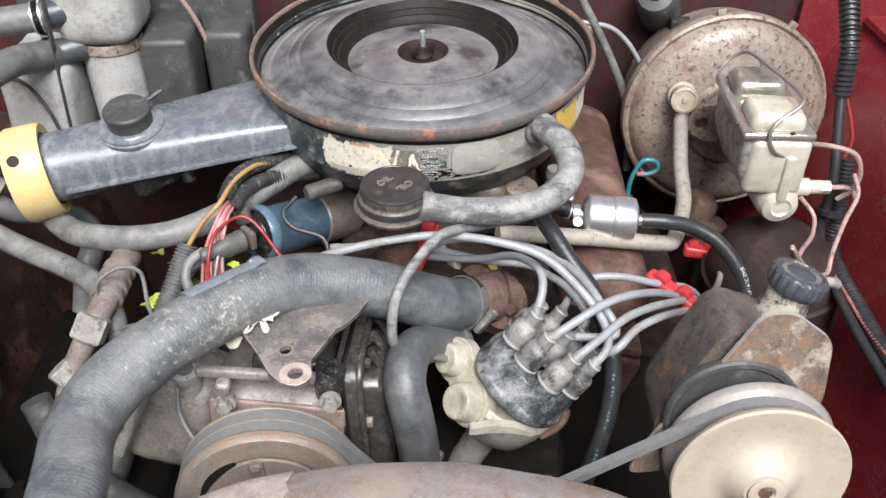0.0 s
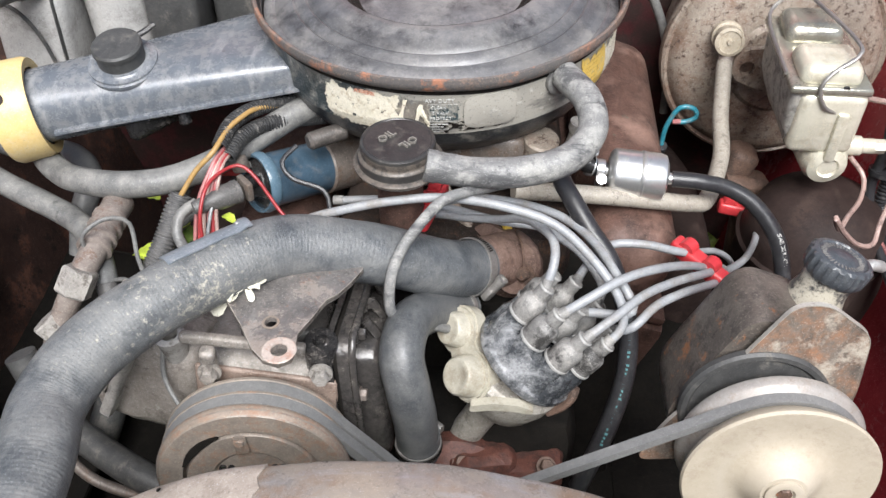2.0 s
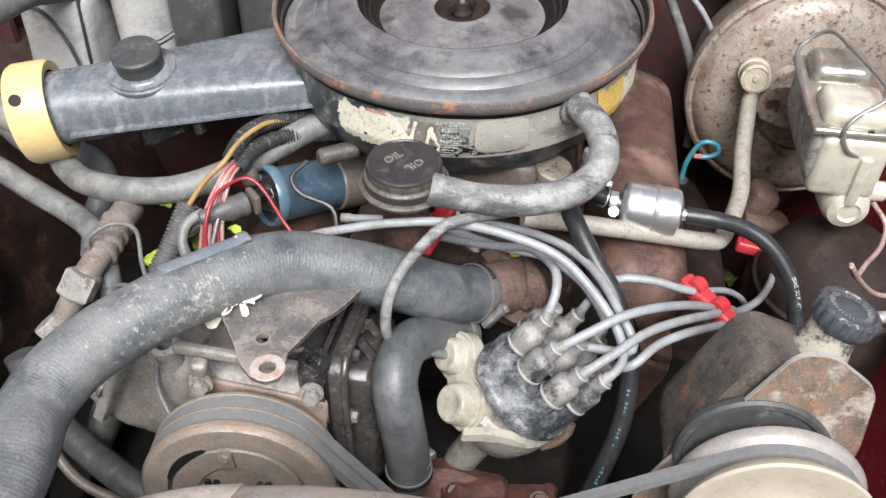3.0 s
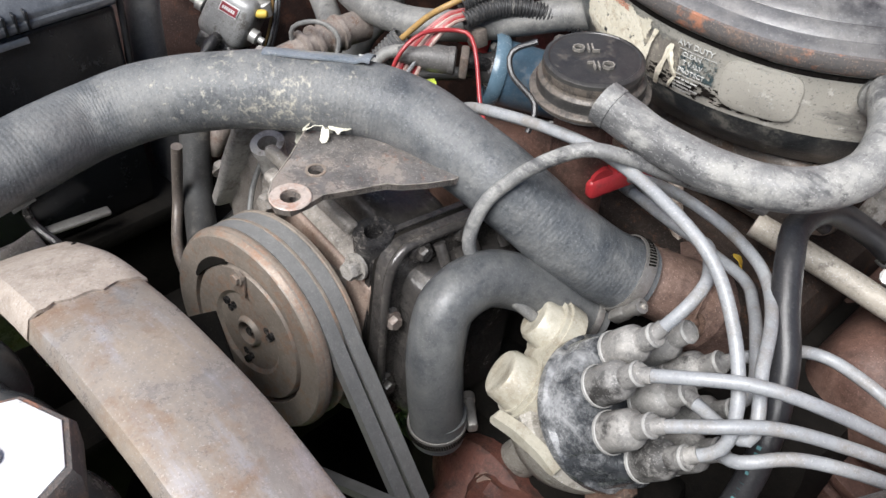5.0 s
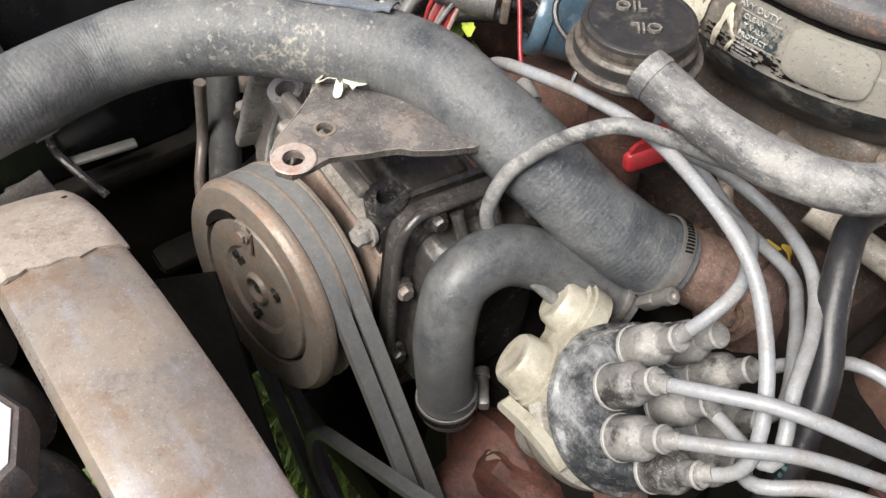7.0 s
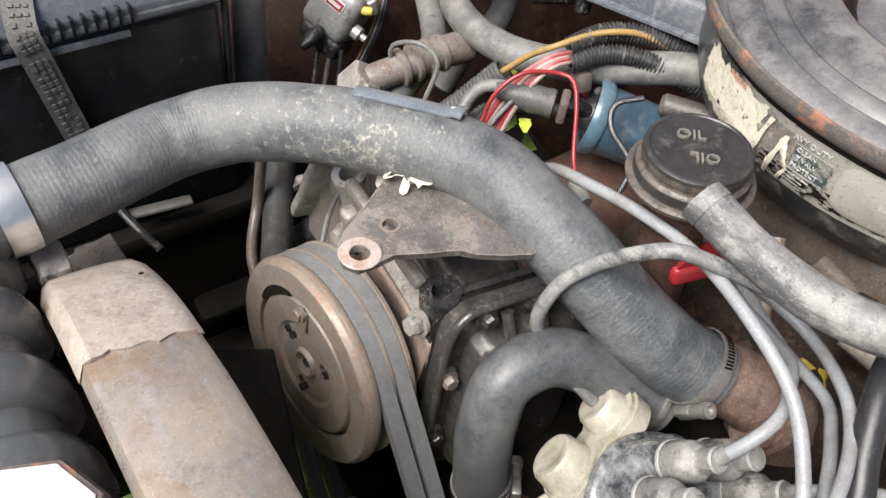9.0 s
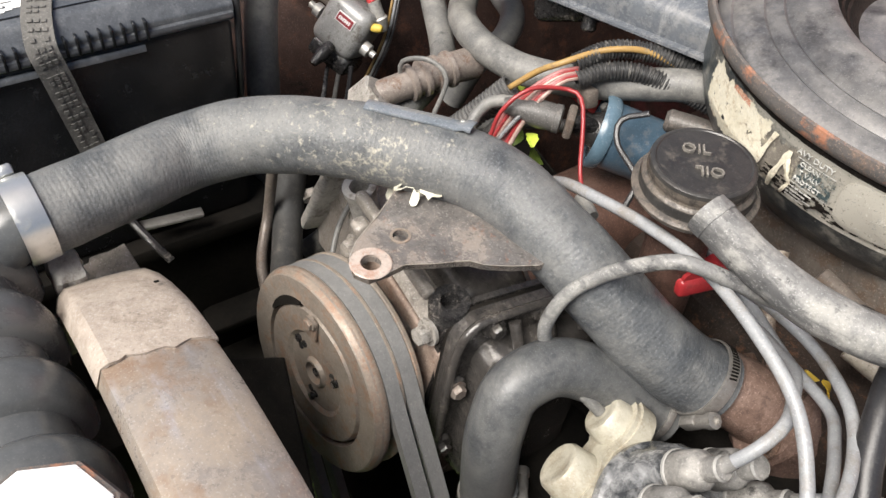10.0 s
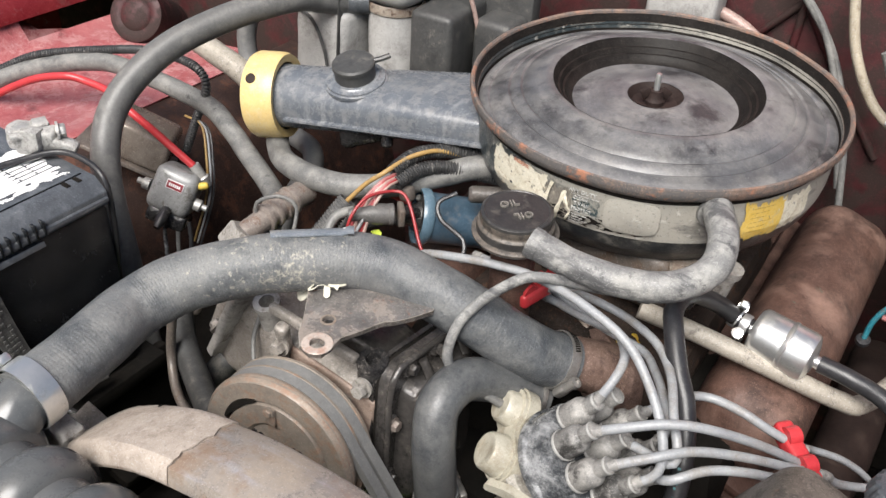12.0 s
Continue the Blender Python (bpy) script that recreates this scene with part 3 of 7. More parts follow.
def clamp(m, r, width, angle, parent, material, slots=24):
    """A worm-drive hose clamp: band, each slot, screw housing and screw."""
    part("band", lathe([(r, -width / 2), (r + 0.0012, -width / 2), (r + 0.0016, 0), (r + 0.0012, width / 2), (r, width / 2)], m, 40, cap=False), material, parent)
    shared = None
    for k in range(slots):
        q = m @ Matrix.Rotation(angle + 0.5 + k * 0.085, 4, "Z") @ Matrix.Translation((r + 0.0015, 0, 0)) @ Matrix.Rotation(0.25, 4, "X")
        if shared is None:
            first = part("slot", box((0.0008, 0.0013, width * 0.6), Matrix.Identity(4), 0), black_void, parent)
            shared, ob = first.data, first
        else:
            ob = new("slot", shared)
            ob.parent = parent
            ob.matrix_parent_inverse = Matrix.Translation(parent.location).inverted()
        ob.matrix_basis = q
    q = m @ Matrix.Rotation(angle, 4, "Z") @ Matrix.Translation((r + 0.005, 0, 0))
    part("screw_housing", box((0.0075, 0.015, min(width * 1.05, 0.0095)), q, 0.002), material, parent)
    s = q @ Matrix.Rotation(math.pi / 2, 4, "X")
    part("screw", lathe([(0.0045, 0.006), (0.0045, 0.016), (0.0055, 0.016), (0.0055, 0.022), (0.003, 0.0225), (0.003, 0.02)], s, 10), material, parent)


def cast_lump(bm, amp, freq, cuts=3):
    """Uneven sand-cast skin: cuts the faces up and pushes the points about."""
    bmesh.ops.subdivide_edges(bm, edges=[e for e in bm.edges if e.calc_length() > 0.012], cuts=cuts, use_grid_fill=True)
    bm.normal_update()
    for v in bm.verts:
        v.co += v.normal * amp * (noise.noise(v.co * freq) + 0.5 * noise.noise(v.co * freq * 2.7))
    return bm


ENG = Vector((0.0, -0.992, 0.125))  # the crankshaft's direction, nose up

# ---- the setting: ground, body shell ----
bm = bmesh.new()
bmesh.ops.create_grid(bm, x_segments=60, y_segments=60, size=1.5)
for v in bm.verts:
    v.co.z = 0.03 * noise.noise(v.co * 3)
bmesh.ops.translate(bm, verts=bm.verts, vec=(0, 0.7, 0))
rim = [e for e in bm.edges if e.is_boundary]
far = bmesh.ops.extrude_edge_only(bm, edges=rim)
for v in far["geom"]:
    if isinstance(v, bmesh.types.BMVert):
        d = Vector((v.co.x, v.co.y - 0.7, 0))
        v.co = Vector((0, 0.7, -0.05)) + d * 800
tagged(part("ground", bm, grass_mat), "short green grass under the parked truck", "ground", kind="structure")


def slab(name, size, m, material, label, category="panel", bevel=0.01, kind="structure"):
    return tagged(part(name, box(size, m, bevel), material), label, category, kind=kind)


slab("firewall", (1.5, 0.02, 0.75), pose(0, 1.22, 0.80), firewall_shade_grime, "red painted steel firewall behind the engine, grimy and darkened for shade", "firewall")
slab("cowl", (1.6, 0.5, 0.03), pose(0, 1.46, 1.16, -4, 0, 0), body_red, "dull red painted steel cowl above the firewall", "cowl")
# Unseen; added to keep the rear sky's light off the engine bay.
slab("hood", (1.5, 0.03, 1.25), pose(0, 1.86, 1.72, -16, 0, 0), body_red, "dull red painted hood standing open, unseen behind the engine bay", "hood")
slab("cowl_side", (0.40, 0.02, 0.50), pose(0.70, 1.13, 0.96, 0, 0, -22), body_red, "dull red painted panel beside the firewall", "panel")
# inner fenders: upright dirty walls with a rolled shelf and a red top rail
for sx, nm in ((-1, "inner_fender"), (1, "inner_fender")):
    bm = bmesh.new()
    prof = [(0.50, 0.20), (0.53, 0.55), (0.575, 0.72), (0.605, 0.775), (0.635, 0.812), (0.665, 0.830), (0.70, 0.842), (0.745, 0.845)] if sx < 0 else [(0.40, 0.25), (0.43, 0.45), (0.455, 0.62), (0.50, 0.75), (0.53, 0.86), (0.56, 0.96), (0.60, 1.0)]
    loops = []
    for i in range(15):
        y = 0.2 + i * 0.073
        loops.append([(sx * (x + 0.012 * noise.noise(Vector((y * 4, z * 5, sx)))), y, z) for x, z in prof] + [(sx * (x + 0.006), y, z - 0.006) for x, z in prof[::-1]])
    ring_skin(bm, loops)
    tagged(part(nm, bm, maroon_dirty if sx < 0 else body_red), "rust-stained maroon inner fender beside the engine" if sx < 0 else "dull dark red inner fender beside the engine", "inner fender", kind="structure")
bm = bmesh.new()
loops = []
for i in range(13):
    y = 0.2 + i * 0.073
    pr = [(0.735, 0.848), (0.745, 0.850), (0.76, 0.849), (0.86, 0.838), (0.97, 0.846), (1.02, 0.852), (1.035, 0.858), (1.048, 0.874 - 0.06 * max(0, min(1, (y - 0.86) * 12))), (1.062, 0.895 - 0.14 * max(0, min(1, (y - 0.86) * 12))), (1.30, 0.70)]
    loops.append([(-(x + 0.006 * noise.noise(Vector((y * 4, z * 5, 3)))), y, z) for x, z in pr] + [(-(x + 0.004), y, z - 0.008) for x, z in pr[::-1]])
ring_skin(bm, loops)
tagged(part("fender_apron", bm, apron_red), "faded dusty red fender apron and top", "fender", kind="structure")
bm = bmesh.new()
ring_skin(bm, [[(-x, y, z) for x, z in ((1.050, 0.888), (1.054, 0.905), (1.075, 0.935), (1.20, 0.975), (1.34, 0.95), (1.42, 0.80), (1.44, 0.45), (1.43, 0.45), (1.405, 0.79), (1.33, 0.935), (1.20, 0.962), (1.085, 0.925))] for y in (0.1, 0.5, 0.9, 1.3, 1.7, 2.2)])
tagged(part("fender", bm, body_red), "dull red outer front fender with rolled inner lip", "fender", kind="structure")
# Added to close the dark behind the apron; shade is in its colour.
slab("cowl_end", (0.72, 0.02, 0.70), pose(-1.06, 1.17, 0.66), firewall_shade_grime, "added red panel closing the fender well, darkened for shade", "panel")
slab("fender_rail", (0.30, 1.3, 0.02), pose(0.74, 0.75, 1.01, 0, -4, 0), body_red, "faded red fender top rail", "fender")
slab("radiator_support", (1.5, 0.03, 0.5), pose(0, 0.16, 0.66), body_red, "dull red radiator support panel", "panel")

# ---- engine ----
block = thing("engine_block", (0.0, 0.85, 0.4), "rust-red painted V8 engine block with grime, deep parts near-black for shade", "engine")
# Block and timing cover are coloured as dark as their shade.
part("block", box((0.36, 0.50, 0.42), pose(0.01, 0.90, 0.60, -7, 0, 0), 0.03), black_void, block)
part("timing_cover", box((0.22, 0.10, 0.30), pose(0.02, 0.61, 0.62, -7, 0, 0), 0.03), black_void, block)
part("water_pump", lathe([(0.05, 0), (0.055, 0.03), (0.03, 0.05), (0.02, 0.09)], axis((0.01, 0.590, 0.705), ENG), 24), pump_red, block)
part("pump_neck", cast_lump(box((0.066, 0.050, 0.040), pose(0.036, 0.566, 0.734, -7, 10, 14), 0.012), 0.0045, 55, 5), pump_red, block)
part("pump_cover", cast_lump(box((0.060, 0.045, 0.030), pose(0.086, 0.570, 0.728, -7, -6, 4), 0.009), 0.004, 60, 5), pump_red, block)
for x in (0.018, 0.098):
    part("pump_bolt", hexbolt(axis((x, 0.552, 0.750), (0.1, -0.45, 0.9)), 0.007, 0.008), rust_brown, block)
part("intake_manifold", box((0.24, 0.36, 0.07), pose(0.0, 0.90, 0.845, -3, 0, 0), 0.02), intake_grime, block)
part("thermostat_housing", tube([(0.018, 0.675, 0.893), (0.045, 0.70, 0.878), (0.06, 0.725, 0.855), (0.06, 0.73, 0.82)], [0.024, 0.026, 0.032, 0.036], 18), housing_rust, block)


TF = axis((0.052, 0.712, 0.870), (-0.45, -0.55, 0.45))
part("thermostat_flange", plate([(-0.042, -0.012), (-0.03, -0.026), (0.03, -0.026), (0.042, -0.012), (0.042, 0.012), (0.03, 0.026), (-0.03, 0.026), (-0.042, 0.012)], 0.009, TF, round_r=0.01), housing_rust, block)
for x in (-0.033, 0.033):
    part("flange_bolt", hexbolt(TF @ Matrix.Translation((x, 0, 0.010)), 0.0075, 0.007), rust_brown, block)


def valve_cover(cx, tilt, front, back, top, label):
    t = thing("valve_cover", (cx, (front + back) / 2, top - 0.08), label, "valve cover")
    L = back - front
    m = pose(cx, (front + back) / 2, top - 0.045, 3, tilt, 0)
    part("cover", box((0.108, L, 0.088), m, 0.036, 6, taper=(0.92, 0.97)), engine_red, t)
    part("flange", box((0.124, L + 0.02, 0.012), m @ Matrix.Translation((0, 0, -0.045)), 0.004), engine_red, t)
    part("cylinder_head", box((0.14, L + 0.03, 0.13), m @ Matrix.Translation((0, 0, -0.118)), 0.012), engine_red, t)
    return t


valve_cover(0.188, 18, 0.735, 1.16, 0.885, "rust-red valve cover with flaking green paint")
valve_cover(-0.19, -18, 0.70, 1.14, 0.875, "dark rust-red valve cover under the hoses")

# ---- air cleaner ----
AC = axis((-0.023, 0.928, 1.068), (-0.007, -0.061, 0.998))
cleaner = thing("air_cleaner", (-0.023, 0.934, 0.96), "large round faded black air cleaner with rusty rim, peeling sticker", "air cleaner")


def dent(p, a):
    return Vector((p.x, p.y, p.z + 0.0016 * noise.noise(Vector((p.x * 14, p.y * 14, 3)))))


part("housing", lathe([(0.05, -0.105), (0.150, -0.105), (0.168, -0.098), (0.180, -0.08), (0.1845, -0.0655)], AC, 96, cap=(True, False)), wall_band, cleaner, "black lower band of the housing")
part("housing_wall", lathe([(0.1845, -0.0655), (0.186, -0.055), (0.187, -0.013)], AC, 96, cap=False), cleaner_wall, cleaner, "scuffed green-black and tan housing wall")
part("lid_rim", lathe([(0.187, -0.013), (0.1915, -0.0135), (0.1945, -0.010), (0.1955, -0.004), (0.1945, 0.0), (0.1925, 0.0006), (0.1905, -0.001), (0.190, -0.0035)], AC, 96, warp=dent, cap=False), cleaner_rust, cleaner, "rust-orange rolled lid rim")
part("lid", lathe([(0.1852, -0.0235), (0.1815, -0.0215), (0.176, -0.0200), (0.1735, -0.0212), (0.170, -0.0180), (0.1600, -0.0140), (0.1550, -0.0118), (0.1525, -0.0130), (0.1490, -0.0095), (0.1425, -0.0070), (0.1400, -0.0080), (0.1365, -0.0045), (0.128, -0.0012), (0.118, 0.0026), (0.112, 0.0036), (0.1085, 0.0028)], AC, 120, warp=dent, cap=False), cleaner_top, cleaner, "faded grey-black ribbed lid")
# Rim wall and pit wall are much darker than the lid's flats.
part("lid_wall", lathe([(0.1905, -0.003), (0.1885, -0.0095), (0.1875, -0.0120), (0.1868, -0.0165), (0.1874, -0.0180), (0.1862, -0.0236), (0.1850, -0.0240)], AC, 96, warp=dent, cap=False), lid_black, cleaner, "black inner wall of the lid rim")
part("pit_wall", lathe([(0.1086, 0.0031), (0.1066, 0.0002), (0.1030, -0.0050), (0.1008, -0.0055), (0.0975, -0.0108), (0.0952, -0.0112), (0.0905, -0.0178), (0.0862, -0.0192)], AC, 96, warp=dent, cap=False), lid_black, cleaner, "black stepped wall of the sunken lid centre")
part("lid_centre", lathe([(0.0863, -0.0191), (0.080, -0.0182), (0.062, -0.0148), (0.044, -0.0120), (0.034, -0.0112), (0.0292, -0.0120)], AC, 80, warp=dent, cap=False), cleaner_top, cleaner, "dusty sunken lid centre")
part("centre_cup", lathe([(0.0293, -0.0119), (0.0265, -0.0160), (0.0235, -0.0205), (0.014, -0.0215), (0.004, -0.0215)], AC, 40, cap=(False, True)), dirt_brown, cleaner, "rusty cup round the stud")
stud = thing("wing_nut", AC @ Vector((0, 0, -0.021)), "rusty wing nut on a threaded stud in the lid", "wing nut")
part("stud", lathe([(0.0032, -0.022), (0.0032, 0.011), (0.0025, 0.0125)], AC, 12), steel, stud)
wing = bmesh.new()
lathe([(0.0105, -0.0215), (0.0105, -0.017), (0.0080, -0.0145), (0.0070, -0.006)], AC, 14, wing)
for s in (-1, 1):
    box((0.012, 0.0040, 0.010), AC @ Matrix.Rotation(0.5, 4, "Z") @ Matrix.Translation((s * 0.0095, 0, -0.0095)) @ Matrix.Rotation(s * 0.5, 4, "Y"), 0.001, bm=wing)
part("nut", wing, dirt_brown, stud)

# snorkel and its yellow ring
snork = thing("air_intake_snorkel", (-0.31, 0.83, 0.95), "faded blue-black pressed steel intake snorkel with vacuum canister", "snorkel")
S0, S1 = Vector((-0.176, 0.8742, 1.010)), Vector((-0.432, 0.789, 0.9785))
sd = (S1 - S0).normalized()
side = Vector((0, 0, 1)).cross(sd).normalized()
upv = sd.cross(side)
loops = []
for i in range(13):
    t = i / 12
    c = S0.lerp(S1, t)
    w = 0.068 + (0.039 - 0.068) * min(1, t * 1.15)
    hh = 0.019 + 0.0185 * t ** 0.8
    lp = []
    for k in range(28):
        a = 2 * math.pi * k / 28
        e = 0.45 + 0.55 * t
        ca, sa = math.cos(a), math.sin(a)
        lp.append(c + side * w * math.copysign(abs(ca) ** e, ca) + upv * hh * math.copysign(abs(sa) ** e, sa))
    loops.append(lp)
loops.insert(0, [p - sd * 0.03 for p in loops[0]])
bm = bmesh.new()
ring_skin(bm, loops)
part("duct", bm, snorkel_paint, snork)
bm = bmesh.new()
for s in (-1, 1):
    lps = []
    for i in range(13):
        t = i / 12
        c = S0.lerp(S1, t * 0.9)
        w = 0.068 + (0.039 - 0.068) * min(1, t * 1.15 * 0.9)
        lps.append([c + side * s * (w - 0.004) + upv * -0.008, c + side * s * (w + 0.007) + upv * -0.008, c + side * s * (w + 0.007) + upv * -0.0105, c + side * s * (w - 0.004) + upv * -0.0105])
    ring_skin(bm, lps)
part("seam_flange", bm, snorkel_paint, snork)
CAN = axis(S0.lerp(S1, 0.60) + upv * 0.027 + side * 0.010, (0.0, -0.22, 0.97))
part("canister_base", lathe([(0.0360, 0.0), (0.0360, 0.0035), (0.0340, 0.0045), (0.0335, 0.0065), (0.0285, 0.0075), (0.0270, 0.009)], CAN, 36), snorkel_paint, snork)
can = part("vacuum_canister", lathe([(0.0232, 0.008), (0.0232, 0.0215), (0.0244, 0.0222), (0.0244, 0.0262), (0.0225, 0.0282), (0.01, 0.0290)], CAN, 36), dark_grey, snork)
part("nipple", tube([CAN @ Vector((0.010, 0.010, 0.024)), CAN @ Vector((0.022, 0.020, 0.026)), CAN @ Vector((0.031, 0.028, 0.029))], 0.0032, 8), oil_black, can)
YR = axis(S1 - sd * 0.013, sd)
part("vacuum_valve", cast_lump(box((0.095, 0.040, 0.030), pose(-0.296, 0.812, 0.975, 0, -24, 18), 0.010, 3), 0.004, 60), grimy_black, snork, "black grimy vacuum valve under the duct")
part("valve_stem", lathe([(0.007, -0.012), (0.007, 0.006), (0.005, 0.008)], axis((-0.276, 0.800, 0.968), (0.2, -0.3, -1)), 14), grimy_black, snork)
ring = thing("snorkel_ring", S1, "yellow plastic ring on the mouth of the intake snorkel", "ring")
part("collar", lathe([(0.0395, -0.002), (0.0485, -0.004), (0.0508, 0.002), (0.0512, 0.030), (0.0490, 0.0345), (0.0435, 0.0345), (0.0415, 0.03), (0.0395, 0.004)], YR, 48, cap=False), yellow_plastic, ring)

HA = min(range(360), key=lambda aa: (YR @ Matrix.Rotation(radians(aa), 4, "Z") @ Vector((0.0512, 0, 0.013)) - Vector((-0.419, 0.747, 1.022))).length)
HQ = YR @ Matrix.Rotation(radians(HA), 4, "Z") @ Matrix.Translation((0.0512, 0, 0.022)) @ Matrix.Rotation(math.pi / 2, 4, "Y")
part("screw_hole", lathe([(0.0062, -0.004), (0.0060, 0.0007), (0.0035, 0.0009), (0.002, 0.0009)], HQ, 16), dirt_brown, ring, "dark screw in its hole")

# ---- radiator side ----
shroud = thing("fan_shroud", (-0.02, 0.36, 0.72), "dusty grey-brown arched metal fan shroud with torn tape", "fan shroud")
SH = Vector((-0.02, 0.36, 0.6765))


def arch(y0, y1, r, a0, a1, thick, bm=None, lift=None):
    bm = bm or bmesh.new()
    loops = []
    n = 64
    for i in range(n + 1):
        a = radians(a0 + (a1 - a0) * i / n)
        d = Vector((math.sin(a), 0, math.cos(a)))
        rr = r + 0.0022 * noise.noise(Vector((a * 6, 1, 0))) + (lift(a) if lift else 0)
        c = Vector((SH.x, 0, SH.z))
        pts = []
        for y, dr in ((y0, -0.012), (y0 + 0.004, -0.003), (y0 + 0.012, 0.0), ((y0 + y1) / 2, 0.002), (y1 - 0.004, 0.0), (y1, -0.003)):
            pts.append(c + d * (rr + dr) + Vector((0, y, 0.12 * (0.36 - y))))
        inner = [p - d * thick for p in pts[::-1]]
        loops.append(pts + inner)
    ring_skin(bm, loops)
    return bm


part("arch", arch(0.3265, 0.3885, 0.318, -78, 80, 0.004), shroud_paint, shroud)
bm = bmesh.new()
rows = []
for iy in range(15):
    f = iy / 14
    y = 0.3256 + 0.0645 * f
    end = -15.2 + 1.2 * noise.noise(Vector((f * 7, 2, 0))) + 0.6 * noise.noise(Vector((f * 30, 5, 0))) - (0.8 if f < 0.3 else 0)
    row = []
    for ia in range(30):
        a = radians(-42 + (end + 42) * ia / 29)
        rr = 0.3190 + 0.0022 * noise.noise(Vector((a * 6, 1, 0))) + 0.0006 * noise.noise(Vector((a * 30, y * 60, 1))) + (-0.012 if iy == 0 else -0.003 if iy in (1, 14) else 0.002 * (1 - (2 * f - 1) ** 2))
        row.append(Vector((SH.x + math.sin(a) * rr, y, SH.z + math.cos(a) * rr + 0.12 * (0.36 - y))))
    rows.append(row)
ring_skin(bm, [r + [p - Vector((0, 0, 0.0025)) for p in r[::-1]] for r in rows])
part("tape_wrap", bm, tape_dust, shroud, "dusty tan tape patch with torn edge")
part("tape_hole", lathe([(0.0016, 0.0), (0.0016, 0.0006)], axis((SH.x + math.sin(radians(-29)) * 0.3212, 0.380, SH.z + math.cos(radians(-29)) * 0.3212 - 0.0012), (-0.48, 0.1, 0.87)), 10), black_void, shroud, "small hole in the tape")
brace = thing("shroud_brace", (-0.285, 0.36, 0.80), "dusty bent metal brace below the radiator hose", "bracket")
part("strap", box((0.030, 0.034, 0.004), pose(-0.272, 0.372, 0.876, 18, 38, 12), 0.001), comp_dirt, brace)
part("post", box((0.024, 0.016, 0.12), pose(-0.286, 0.368, 0.82, 0, 6, 0), 0.003), comp_dirt, brace)
crust = bmesh.new()
box((0.026, 0.020, 0.034), pose(-0.2519, 0.341, 0.908, 0, 18, 0), 0.004, 2, bm=crust)
part("corroded_end", cast_lump(crust, 0.0025, 140), cast_pale, brace, "crusty white corroded end")

rad = thing("radiator", (-0.02, 0.27, 0.45), "black ribbed plastic radiator tank over a core", "radiator")
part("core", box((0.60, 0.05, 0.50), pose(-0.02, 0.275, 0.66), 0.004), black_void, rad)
loops = []
for i in range(240):
    x = -0.32 + i * 0.0025
    k = 0.0115 * max(0.0, math.sin(math.pi * min(1.0, ((x + 0.155) / 0.055 % 1) / 0.68))) ** 0.5
    lp = []
    for j in range(20):
        a = math.pi * j / 19
        lp.append((x, 0.279 - math.cos(a) * (0.0345 + k), 0.915 + math.sin(a) ** 0.8 * (0.050 + k)))
    loops.append(lp)
bm = bmesh.new()
ring_skin(bm, loops)
part("tank", bm, tank_plastic, rad)
part("hose_neck", tube([(-0.25, 0.285, 0.93), (-0.253, 0.310, 0.955), (-0.256, 0.33, 0.962)], 0.0225, 20), tank_plastic, rad)
CP = axis((-0.028, 0.282, 0.962), (0, 0, 1))
rcap = part("cap", lathe([(0.028, -0.02), (0.028, 0.010), (0.036, 0.016), (0.0365, 0.032), (0.0340, 0.0365), (0.0315, 0.0372)], CP, 8), cleaner_rust, rad, "rusted octagonal radiator cap")
part("top", lathe([(0.0315, 0.036), (0.0313, 0.0380), (0.0305, 0.0385)], CP, 8), white_label, rcap, "white painted top face")
part("rivet", lathe([(0.006, 0.038), (0.006, 0.0405), (0.004, 0.042)], CP, 16), grey_paint, rcap, "grey rivet")

# ---- hoses ----
HOSE = [(-0.255, 0.322, 0.960), (-0.262, 0.395, 0.965), (-0.270, 0.440, 0.965), (-0.252, 0.485, 0.975), (-0.211, 0.527, 0.985), (-0.184, 0.554, 0.985), (-0.154, 0.579, 0.985), (-0.126, 0.596, 0.980), (-0.089, 0.606, 0.970), (-0.052, 0.616, 0.955), (-0.019, 0.633, 0.930), (0.005, 0.651, 0.910), (0.026, 0.674, 0.893)]
hose = thing("radiator_hose", (0.0, 0.65, 0.9), "thick grey rubber upper radiator hose with chalky stains", "hose")
part("hose_body", tube(HOSE, 0.0262, 36, 0.004, wobble=0.0008, rib=0.00011, pitch=0.0031), hose_rubber, hose)
hc = thing("hose_clamp", (-0.256, 0.345, 0.94), "bright steel worm-drive hose clamp at the radiator end", "hose clamp")
clamp(axis((-0.2560, 0.3300, 0.962), (-0.06, 1, 0.04)), 0.0268, 0.0175, min((k * 0.1 for k in range(63)), key=lambda q: (axis((-0.2560, 0.3300, 0.962), (-0.06, 1, 0.04)) @ Matrix.Rotation(q, 4, "Z") @ Vector((0.03, 0, 0)) - Vector((-0.284, 0.33, 0.985))).length), hc, steel, 0)
hc = thing("hose_clamp", (0.01, 0.655, 0.89), "dusty steel worm-drive hose clamp at the engine end", "hose clamp")
clamp(axis((0.0205, 0.6685, 0.8968), (0.62, 0.62, -0.48)), 0.0268, 0.0095, min((k * 0.1 for k in range(63)), key=lambda q: (axis((0.014, 0.661, 0.902), (0.62, 0.62, -0.48)) @ Matrix.Rotation(q, 4, "Z") @ Vector((0.03, 0, 0)) - Vector((0.029, 0.635, 0.895))).length), hc, steel_dull, 52)
by = thing("bypass_hose", (-0.02, 0.56, 0.8), "curved grey rubber water bypass hose", "hose")
